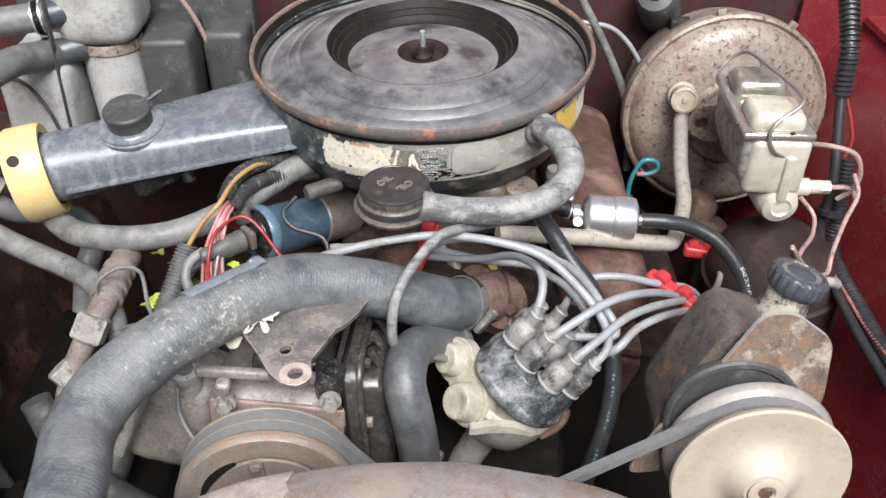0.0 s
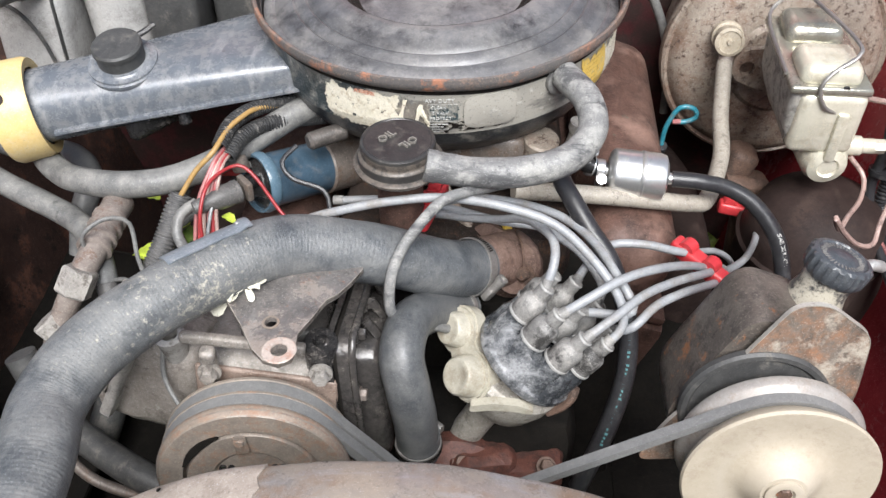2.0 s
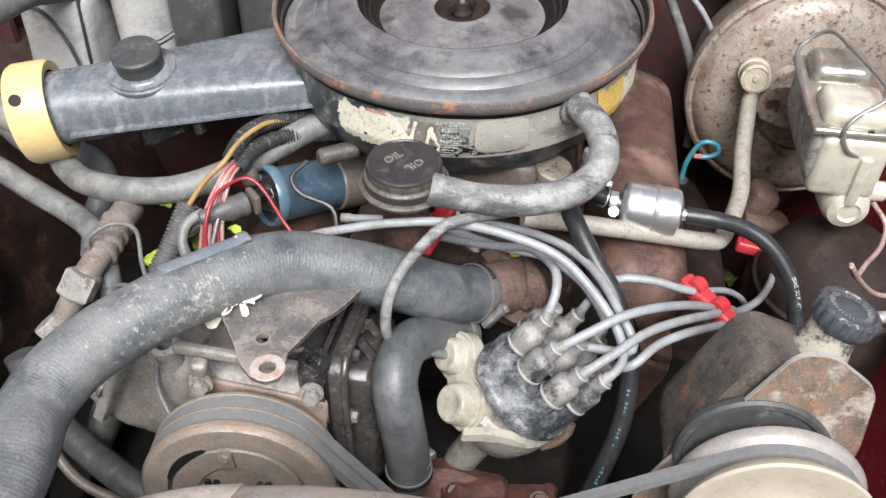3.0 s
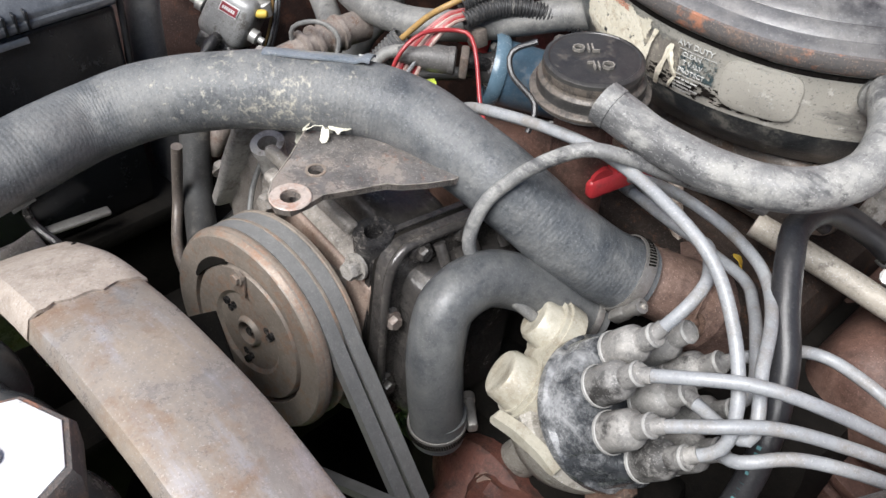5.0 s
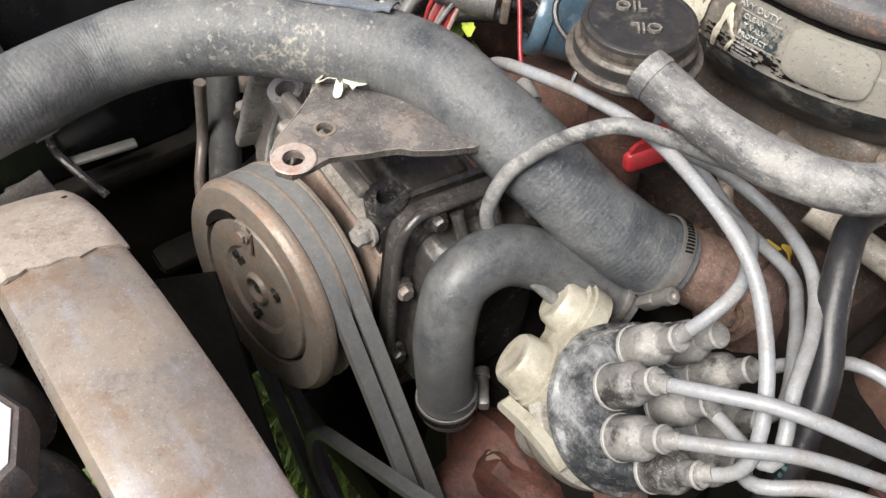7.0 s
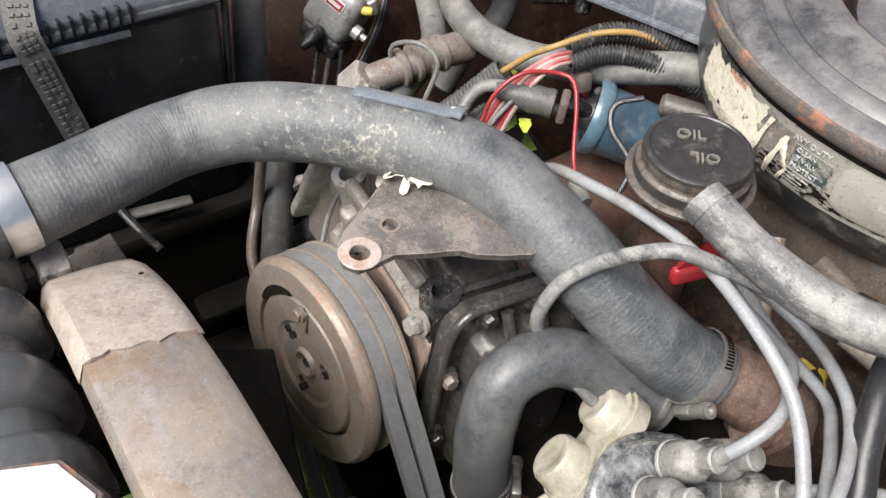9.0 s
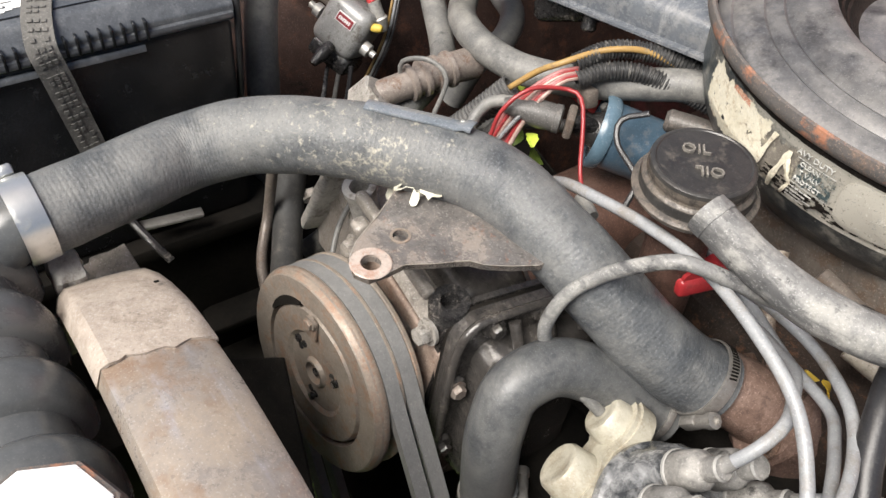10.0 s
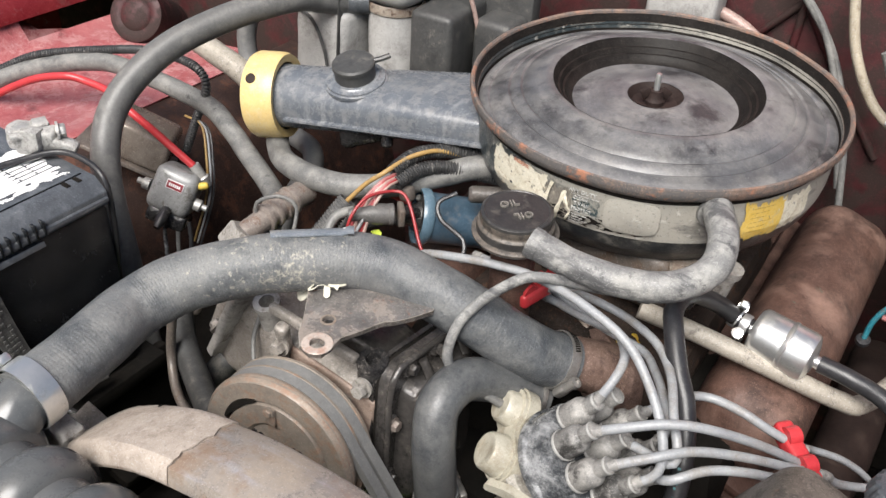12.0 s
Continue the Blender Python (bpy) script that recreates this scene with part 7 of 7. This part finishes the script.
part("lug", lathe([(0.007, -0.014), (0.007, 0.004), (0.009, 0.006), (0.004, 0.02)], axis((-0.524, 0.738, 0.858), (0.4, 0.2, -0.85)), 10), lead_metal, t)
t = thing("wiring_loom", (-0.58, 0.8, 0.9), "black corrugated loom drooping to the solenoid", "wiring loom")
part("conduit", tube([(-0.725, 0.80, 0.950), (-0.683, 0.80, 0.961), (-0.638, 0.80, 0.969), (-0.581, 0.80, 0.967), (-0.562, 0.798, 0.945), (-0.577, 0.788, 0.898), (-0.590, 0.775, 0.850)], 0.0055, 12, 0.001, rib=0.0012, pitch=0.0040), loom_black, t)
part("conduit", tube([(-0.925, 0.700, 0.881), (-0.895, 0.720, 0.898), (-0.854, 0.750, 0.920), (-0.797, 0.775, 0.935), (-0.725, 0.80, 0.950)], 0.0055, 12, 0.001, rib=0.0012, pitch=0.0040), loom_black, t)
t = thing("engine_hose", (-0.65, 0.9, 0.93), "short tan rubber hose end above the fender", "hose")
part("hose_body", tube([(-0.70, 0.90, 0.948), (-0.65, 0.90, 0.933), (-0.60, 0.90, 0.918), (-0.55, 0.905, 0.88)], 0.017, 16), pipe_tan, t)
t = thing("hood_hinge", (-0.95, 1.0, 0.82), "dark red round hood hinge cover on the fender", "hinge")
part("drum", lathe([(0.03, -0.12), (0.046, -0.11), (0.047, -0.02), (0.045, 0.0), (0.037, 0.003), (0.027, 0.0), (0.022, 0.004), (0.008, 0.005)], axis((-0.945, 1.0, 0.885), (0.35, -0.8, 0.5)), 40), firewall_shade_grime, t)
for k, (dx, m_) in enumerate(((0.0, orange_wire), (0.006, wire_grey), (0.012, black_rubber))):
    t = thing("fender_wire", (-0.48, 0.75, 0.8), "thin loose wires on the rusty fender", "cable", "fender wires")
    part("cable", tube([(-0.60 + dx, 0.79, 0.895), (-0.565 + dx, 0.785, 0.895), (-0.545 + dx, 0.77, 0.865), (-0.53 + dx, 0.75, 0.82), (-0.53 + dx, 0.72, 0.76)], 0.0016, 8), m_, t)
for k in range(3):
    t = thing("solenoid_wire", (-0.53, 0.7, 0.8), "thin green-grey wire hanging from the solenoid", "cable", "solenoid wires")
    part("cable", tube([(-0.545 + 0.02 * k, 0.695, 0.815), (-0.542 + 0.024 * k, 0.685, 0.79), (-0.53 + 0.02 * k, 0.672, 0.76), (-0.545 + 0.015 * k, 0.66, 0.73)], 0.0025, 8), (dist_cap, old_rubber, black_rubber)[k], t)

# ---- air cleaner stickers and lettering ----


def on_wall(a, h, r=0.1874):
    """A point on the cleaner's wall: angle in degrees about the lid's axis, height under the rim."""
    rr = r if h > -0.055 else r - 0.006 * ((-0.055 - h) / 0.025)
    return AC @ Vector((rr * math.cos(radians(a)), rr * math.sin(radians(a)), h))


def ragged(name, a0, a1, h0, h1, material, label, r, seed, thresh=0.05, holes=-0.9, NA=70, NH=26):
    bm = bmesh.new()
    grid = {}
    for i in range(NA + 1):
        for j in range(NH + 1):
            grid[i, j] = bm.verts.new(on_wall(a0 + (a1 - a0) * i / NA, h0 + (h1 - h0) * j / NH, r))
    for i in range(NA):
        for j in range(NH):
            u, v = (i + 0.5) / NA, (j + 0.5) / NH
            e = min(u * 2.2, (1 - u) * 2.2, v, 1 - v)
            if e + 0.16 * noise.noise(Vector((u * 9, v * 4, seed))) + 0.08 * noise.noise(Vector((u * 30, v * 13, seed))) < thresh:
                continue
            if noise.noise(Vector((u * 16, v * 8, seed + 7))) + 0.5 * noise.noise(Vector((u * 45, v * 20, seed + 9))) < holes:
                continue
            bm.faces.new((grid[i, j], grid[i + 1, j], grid[i + 1, j + 1], grid[i, j + 1]))
    loose = [v for v in bm.verts if not v.link_faces]
    bmesh.ops.delete(bm, geom=loose, context="VERTS")
    return part(name, bm, material, cleaner, label)


ragged("torn_sticker", -123, -98, -0.0685, -0.0205, sticker_cream, "torn cream paper sticker", 0.1879, 1.0, 0.10, -0.62, 90, 34)
ragged("sticker_print", -112, -105, -0.027, -0.0215, sticker_red, "faded red sticker print", 0.1882, 3.0, 0.12, -0.2)
ragged("sticker_backing", -100, -89.5, -0.066, -0.026, backing_brown, "brown torn sticker backing", 0.1876, 5.0, 0.08, -0.75)


def paper_curl(a0, h0, a1, h1, w):
    """A narrow strip of paper left standing off the wall, slightly bowed and uneven in width."""
    bm = bmesh.new()
    loops = []
    for k in range(9):
        f = k / 8
        a, hh = a0 + (a1 - a0) * f, h0 + (h1 - h0) * f
        ww = w * (0.75 + 0.5 * noise.noise(Vector((a0 * 3, f * 4, 1)))) * (0.8 if k in (0, 8) else 1)
        r = 0.1884 + 0.0016 * math.sin(math.pi * f)
        loops.append([on_wall(a - ww, hh, r), on_wall(a, hh + 0.0006, r + 0.0008), on_wall(a + ww, hh, r), on_wall(a, hh, r - 0.0006)])
    ring_skin(bm, loops)
    part("paper_strip", bm, sticker_cream, cleaner, "curled strip of torn paper")


for q in ((-99.5, -0.064, -96.6, -0.026, 0.9), (-95.0, -0.066, -92.2, -0.030, 0.8), (-92.4, -0.034, -90.2, -0.052, 0.9), (-90.2, -0.052, -91.6, -0.064, 0.5)):
    paper_curl(*q)
ragged("side_sticker", -42, -27, -0.068, -0.020, sticker_yellow, "faded yellow warning sticker", 0.1881, 8.0, 0.08, -0.7)
ragged("sticker_remnant", -31, -16, -0.066, -0.022, sticker_cream, "pale torn half of the warning sticker", 0.1878, 12.0, 0.08, -0.6)
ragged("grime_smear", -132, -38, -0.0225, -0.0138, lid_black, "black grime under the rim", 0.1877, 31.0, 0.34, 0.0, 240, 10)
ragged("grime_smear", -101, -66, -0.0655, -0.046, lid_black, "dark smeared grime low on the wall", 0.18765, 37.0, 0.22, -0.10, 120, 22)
ragged("print_ground", -90, -81.5, -0.050, -0.0285, print_teal, "worn dark print ground", 0.18768, 43.0, 0.10, -0.2, 70, 34)
for k in range(6):
    ragged("print_line", -39, -31.5 - (k % 3) * 1.5, -0.030 - k * 0.0052, -0.0288 - k * 0.0052, sticker_faint, "faded print bar", 0.1883, 20.0 + k, -0.3, -0.15, 40, 1)
for k in range(4):
    ragged("print_line", -90.5, -84.5 - (k % 2) * 1.5, -0.0525 - k * 0.0030, -0.0512 - k * 0.0030, white_ink, "white print bar", 0.1879, 40.0 + k, -0.3, -0.22, 36, 1)
bm = bmesh.new()
ol = []
for k in range(40):
    t_ = k / 40 * 2 * math.pi
    ca, sa = math.cos(t_), math.sin(t_)
    ol.append((-72.6 + 7.8 * math.copysign(abs(ca) ** 0.5, ca), -0.0405 + 0.0185 * math.copysign(abs(sa) ** 0.5, sa)))
ring_skin(bm, [[on_wall(a, h, 0.1868) for a, h in ol], [on_wall(a, h, 0.1884) for a, h in ol], [on_wall(-72.6 + (a + 72.6) * 0.95, -0.0405 + (h + 0.0405) * 0.92, 0.1889) for a, h in ol]], True, False, True)
part("embossed_plate", bm, cleaner_wall, cleaner, "raised oblong boss in the housing wall")
part("stub_pipe", lathe([(0.016, -0.012), (0.0165, 0.004), (0.014, 0.006)], axis(on_wall(-50.5, -0.027), (0.55, -0.75, 0.05)), 24), old_rubber, cleaner)
for a in (-100, -60):
    part("base_clip", box((0.016, 0.012, 0.014), axis(AC @ Vector((0.150 * math.cos(radians(a)), 0.150 * math.sin(radians(a)), -0.108)), (0, 0, 1)), 0.003), brown_metal, cleaner)
cb = thing("carburettor", (0.0, 0.88, 0.9), "grimy carburettor under the air cleaner", "carburettor")
part("body", box((0.15, 0.18, 0.07), pose(0.0, 0.88, 0.925), 0.015, 3), brown_metal, cb)
part("stud", lathe([(0.018, -0.03), (0.018, 0.01), (0.016, 0.012)], axis((0.085, 0.80, 0.945), (0.1, -0.2, 1)), 24), booster_tan, cb)
part("fuel_inlet", lathe([(0.009, -0.02), (0.009, 0.02), (0.0115, 0.022), (0.0115, 0.03)], axis((0.118, 0.80, 0.945), (0.2, 0, 1)), 16), cast_alloy, cb)
part("linkage", tube([(0.03, 0.77, 0.93), (0.06, 0.765, 0.945), (0.085, 0.77, 0.940), (0.10, 0.78, 0.93)], 0.005, 10), grimy_black, cb)
part("linkage_arm", box((0.05, 0.01, 0.016), pose(0.04, 0.765, 0.94, 0, 15, 10), 0.003), brown_metal, cb)
part("spring", tube([(-0.02, 0.775, 0.93), (0.0, 0.755, 0.90), (0.02, 0.74, 0.88)], 0.006, 10), booster_tan, cb)


def text_mesh(body, size, place):
    """The built-in font's outlines as a thin mesh, each vertex (x, y) put by place()."""
    cu = bpy.data.curves.new("text", "FONT")
    cu.body, cu.size, cu.align_x, cu.align_y, cu.resolution_u = body, size, "CENTER", "CENTER", 2
    tmp = bpy.data.objects.new("text", cu)
    scene.collection.objects.link(tmp)
    me = bpy.data.meshes.new_from_object(tmp.evaluated_get(bpy.context.evaluated_depsgraph_get()))
    bpy.data.objects.remove(tmp)
    bm = bmesh.new()
    bm.from_mesh(me)
    bpy.data.meshes.remove(me)
    bmesh.ops.triangulate(bm, faces=bm.faces)
    ret = bmesh.ops.extrude_face_region(bm, geom=bm.faces[:])
    up_ = {g for g in ret["geom"] if isinstance(g, bmesh.types.BMVert)}
    for v in bm.verts:
        v.co = place(v.co.x, v.co.y, v in up_)
    return bm


for x0, y0, rot in ((-0.0095, 0.002, 0.85), (0.0095, -0.005, math.pi + 0.85)):
    R = Matrix.Rotation(rot, 4, "Z")
    part("lettering", text_mesh("OIL", 0.0112, lambda x, y, up_: OC @ (Matrix.Translation((x0, y0, 0)) @ R @ Vector((x, y, 0.0014 if up_ else -0.0006)))), oil_letter, capo, "raised letters reading OIL")
for word, size, a, h in (("AVY DUTY", 0.0056, -87.0, -0.0262), ("CLEAN", 0.0046, -87.4, -0.0335), ("T VALV", 0.0046, -86.9, -0.0395), ("PROTECT", 0.0046, -86.8, -0.0455)):
    part("lettering", text_mesh(word, size, lambda x, y, up_: on_wall(a + math.degrees(x / 0.187), h + y, 0.1882 if up_ else 0.1875)), white_ink, cleaner, "white printed words " + word)
for h in (-0.0300, -0.0488):
    ragged("print_rule", -90.5, -82.0, h - 0.0003, h + 0.0003, white_ink, "thin white printed rule", 0.1880, 60.0, -0.3, -0.3, 40, 1)
FH = spline(FUEL_OUT, 0.002)


def on_hose(path, s0, r, facing):
    def f(x, y, up_):
        i = max(1, min(len(path) - 2, int(s0 + x / 0.002)))
        tn = (path[i + 1] - path[i - 1]).normalized()
        o = (Vector(facing) - tn * tn.dot(Vector(facing))).normalized()
        w = o.cross(tn)
        a = y / r
        return path[i] + (o * math.cos(a) + w * math.sin(a)) * (r + (0.0005 if up_ else -0.0002))
    return f


part("lettering", text_mesh("SAE 30R14T1", 0.0062, on_hose(FH, len(FH) * 0.74, 0.0085, (0.0, -0.6, 0.8))), white_ink, bpy.data.objects["fuel_hose"], "white printed hose standard")

# ---- steering gear details ----
GQ = axis((0.425, 0.875, 0.735), (-0.1, -0.1, 1))
part("side_seam", lathe([(0.0825, 0.040), (0.0875, 0.042), (0.0875, 0.048), (0.082, 0.051)], GQ, 48, cap=False), dirt_brown, gb)

# ---- hose tape, leaf litter ----
HS = spline(HOSE, 0.002)
i0 = min(range(len(HS)), key=lambda i: (HS[i] - Vector((-0.203, 0.536, 0.985))).length)
i1 = min(range(len(HS)), key=lambda i: (HS[i] - Vector((-0.152, 0.582, 0.985))).length)
loops = []
for i in range(i0, i1 + 1, 2):
    tn = (HS[i + 1] - HS[i - 1]).normalized()
    up0 = (Vector((0, 0, 1)) - tn * tn.z).normalized()
    w = up0.cross(tn)
    if w.dot(Vector((-0.6, 0.8, 0))) < 0:
        w = -w
    row = [HS[i] + (up0 * math.cos(radians(a)) + w * math.sin(radians(a))) * (0.0282 + (0.0025 if i > i1 - 4 else 0)) for a in range(-2, 44, 6)]
    row += [HS[i] + (p - HS[i]) * 0.95 for p in row[::-1]]
    loops.append(row)
bm = bmesh.new()
ring_skin(bm, loops)
part("tape_strip", bm, tape_grey, hose, "grey duct tape strip with lifted end")
part("lettering", text_mesh("BJ", 0.006, on_hose(HS, i1 - 4, 0.0289, (-0.24, 0.32, 0.92))), white_ink, hose, "two small white printed letters")
random.seed(5)


def paper_chip(c, size):
    """A torn, curled scrap with a ragged outline."""
    m = Matrix.Translation(c) @ Euler((random.uniform(-0.9, 0.9), random.uniform(-0.9, 0.9), random.uniform(0, 6.3))).to_matrix().to_4x4()
    n = 11
    long, bend = random.uniform(0.5, 0.75), random.uniform(12, 40)
    rim = []
    for k in range(n):
        a = 2 * math.pi * k / n
        q = size * 0.5 * random.uniform(0.62, 1.12)
        rim.append((q * math.cos(a), q * math.sin(a) * long))
    top = [Vector((x, y, bend * x * x - 8 * x * y)) for x, y in rim]
    bm = bmesh.new()
    ring_skin(bm, [[m @ (p + Vector((0, 0, dz))) for p in top] for dz in (0.0, 0.0005)])
    tagged(part("paper_scrap", bm, leaf_dry), "torn cream paper scrap caught on the bracket", "scrap", "paper scraps")


def leaf(c, size, material, name="dry_leaf", label="dry cream leaf fragment on the bracket", cat="leaf", group="leaf litter"):
    m = Matrix.Translation(c) @ Euler((random.uniform(-1.2, 1.2), random.uniform(-1.2, 1.2), random.uniform(0, 6.3))).to_matrix().to_4x4()
    bm = bmesh.new()
    n = 7
    rows = []
    for k in range(n):
        t_ = k / (n - 1)
        w = size * 0.32 * math.sin(math.pi * (0.08 + 0.84 * t_)) * random.uniform(0.7, 1.2)
        z = 0.18 * size * math.sin(t_ * 3) + random.uniform(-0.04, 0.04) * size
        rows.append([m @ Vector((-w, (t_ - 0.5) * size, z + w * 0.3)), m @ Vector((0, (t_ - 0.5) * size, z)), m @ Vector((w, (t_ - 0.5) * size, z + w * 0.4))])
    ring_skin(bm, [r + [p - Vector((0, 0, 0.0006)) for p in r[::-1]] for r in rows])
    tagged(part(name, bm, material), label, cat, group)


for x, y in ((-0.165, 0.541), (-0.158, 0.546), (-0.149, 0.543), (-0.166, 0.551), (-0.148, 0.552), (-0.160, 0.538), (-0.155, 0.552), (-0.142, 0.556), (-0.162, 0.546)):
    paper_chip(Vector((x, y, 0.974 + random.uniform(0, 0.004))), random.uniform(0.008, 0.014))
paper_chip(Vector((-0.178, 0.546, 0.955)), 0.019)
leaf(Vector((-0.214, 0.698, 0.9195)), 0.017, leaf_bright, "green_leaf", "small bright yellow-green leaf beside the coil lead")
for c in ((-0.301, 0.694, 0.88), (-0.306, 0.690, 0.872), (-0.275, 0.726, 0.876), (-0.284, 0.735, 0.868), (-0.317, 0.774, 0.88), (-0.300, 0.765, 0.872)):
    leaf(Vector(c), random.uniform(0.018, 0.028), leaf_bright, "green_leaf", "bright yellow-green leaf caught among the hoses")
for c in ((-0.268, 0.720, 0.855), (-0.262, 0.705, 0.845), (-0.285, 0.69, 0.84), (-0.25, 0.735, 0.86), (-0.24, 0.70, 0.87), (-0.275, 0.735, 0.865), (-0.30, 0.655, 0.83), (-0.235, 0.69, 0.865)):
    leaf(Vector(c), random.uniform(0.022, 0.036), leaf_green, "green_leaf", "yellow-green leaf placed low beside the engine")

# Added stand-ins for ground grass showing through the gap.
for c in ((0.357, 1.040, 0.627), (0.365, 1.030, 0.619), (0.460, 1.060, 0.721)):
    leaf(Vector(c), random.uniform(0.024, 0.032), leaf_green, "green_leaf", "yellow-green leaf placed low beside the engine")
leaf(Vector((0.073, 0.716, 0.914)), 0.020, leaf_yellow, "yellow_leaf", "small yellow leaf lying under the plug leads")

# worn print on the black fuel hose: plain teal bars
FH2 = spline([(0.126, 0.670, 0.946), (0.146, 0.648, 0.925), (0.162, 0.618, 0.888), (0.164, 0.592, 0.84), (0.150, 0.565, 0.79), (0.130, 0.55, 0.72)], 0.002)
fh2 = bpy.data.objects["fuel_hose.001"]
for k in range(34):
    f = on_hose(FH2, len(FH2) * 0.30 + k * 1.9, 0.0088, (-0.1, -0.75, 0.6))
    if k in (5, 11, 16, 22, 28):
        continue
    bm = bmesh.new()
    ring_skin(bm, [[f(x, y, up_) for x, y in ((-0.0006, -0.0013), (0.0006, -0.0013), (0.0006, 0.0013 - 0.0006 * (k % 3)), (-0.0006, 0.0013 - 0.0006 * (k % 3)))] for up_ in (False, True)])
    part("print_bar", bm, ink_blue, fh2, "worn teal print bar")

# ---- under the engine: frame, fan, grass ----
# Rails and added fillers: near-black puts the shade into colour, hides lit ground.
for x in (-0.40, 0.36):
    slab("frame_rail", (0.075, 1.6, 0.13), pose(x, 0.75, 0.47), black_void, "chassis frame rail in near-black, its shade put into the colour", "frame rail", kind="structure")
slab("cross_member", (0.75, 0.14, 0.07), pose(0, 0.62, 0.40), black_void, "chassis cross member in near-black, its shade put into the colour", "cross member", kind="structure")
slab("oil_pan", (0.30, 0.30, 0.10), pose(0.03, 0.70, 0.45), black_void, "added near-black box as engine sump, filling the dark below", "oil pan", kind="structure")
slab("filler_block", (0.12, 0.24, 0.10), pose(0.245, 0.66, 0.55), black_void, "added near-black block filling the dark beside the engine", "engine mount", kind="structure")
slab("filler_block", (0.10, 0.30, 0.10), pose(-0.28, 0.66, 0.58), black_void, "added near-black block filling the dark beside the engine", "engine mount", kind="structure")
slab("shade_panel", (0.22, 0.42, 0.012), pose(0.26, 0.82, 0.60, 0, -8, 0), black_void, "added near-black panel hiding the ground beside the engine", "splash panel", kind="structure")
slab("filler_box", (0.17, 0.34, 0.08), pose(0.235, 0.58, 0.46), black_void, "added near-black box hiding the ground beside the engine", "engine mount", kind="structure")
slab("shade_panel", (0.20, 0.5, 0.012), pose(-0.50, 0.72, 0.62, 0, 12, 0), black_void, "added near-black panel filling the dark below the battery", "splash panel", kind="structure")
man = thing("exhaust_manifold", (0.27, 0.9, 0.7), "dark rusty exhaust manifold below the valve cover", "exhaust manifold")
part("log", tube([(0.255, 0.77, 0.76), (0.275, 0.85, 0.75), (0.28, 1.0, 0.74), (0.28, 1.12, 0.70)], 0.03, 16), dirt_brown, man)
man = thing("exhaust_manifold", (-0.27, 0.9, 0.7), "dark rusty exhaust manifold below the valve cover", "exhaust manifold")
part("log", tube([(-0.26, 0.73, 0.76), (-0.275, 0.85, 0.75), (-0.28, 1.0, 0.74), (-0.28, 1.12, 0.70)], 0.03, 16), dirt_brown, man)
fan = thing("cooling_fan", (0.0, 0.388, 0.66), "dark grimy steel cooling fan in the shroud, blades near-black for shade", "fan")
FN = axis((-0.01, 0.388, 0.672), ENG)
part("hub", lathe([(0.06, -0.03), (0.06, 0.0), (0.03, 0.012)], FN, 28), grimy_black, fan)
# Blades near-black: the dark inside the shroud is put into their colour.
for k in range(5):
    q = FN @ Matrix.Rotation(2 * math.pi * k / 5 + 0.95, 4, "Z") @ Matrix.Translation((0.155, 0, 0)) @ Matrix.Rotation(0.55, 4, "X")
    part("blade", box((0.20, 0.085, 0.003), q, 0.001), black_void, fan)
part("crank_pulley", lathe([(0.05, -0.12), (0.085, -0.12), (0.085, -0.05), (0.04, -0.04)], axis((0.03, 0.47, 0.56), ENG), 36), grimy_black, fan)
bm = bmesh.new()
for k in range(2600):
    x, y = random.uniform(-0.6, 0.6), random.uniform(0.25, 1.2)
    h, a, w = random.uniform(0.05, 0.16), random.uniform(0, 6.3), random.uniform(0.002, 0.004)
    d = Vector((math.cos(a), math.sin(a), 0))
    s = Vector((-d.y, d.x, 0)) * w
    p = Vector((x, y, 0.0))
    bm.faces.new([bm.verts.new(v) for v in (p - s, p + s, p + s * 0.7 + d * h * 0.3 + Vector((0, 0, h * 0.7)), p - s * 0.7 + d * h * 0.3 + Vector((0, 0, h * 0.7)))])
    bm.faces.new([bm.verts.new(v) for v in (p - s * 0.7 + d * h * 0.3 + Vector((0, 0, h * 0.7)), p + s * 0.7 + d * h * 0.3 + Vector((0, 0, h * 0.7)), p + d * h * 0.7 + Vector((0, 0, h)))])
tagged(part("grass", bm, leaf_green), "long green grass blades under the truck", "grass", kind="stuff")
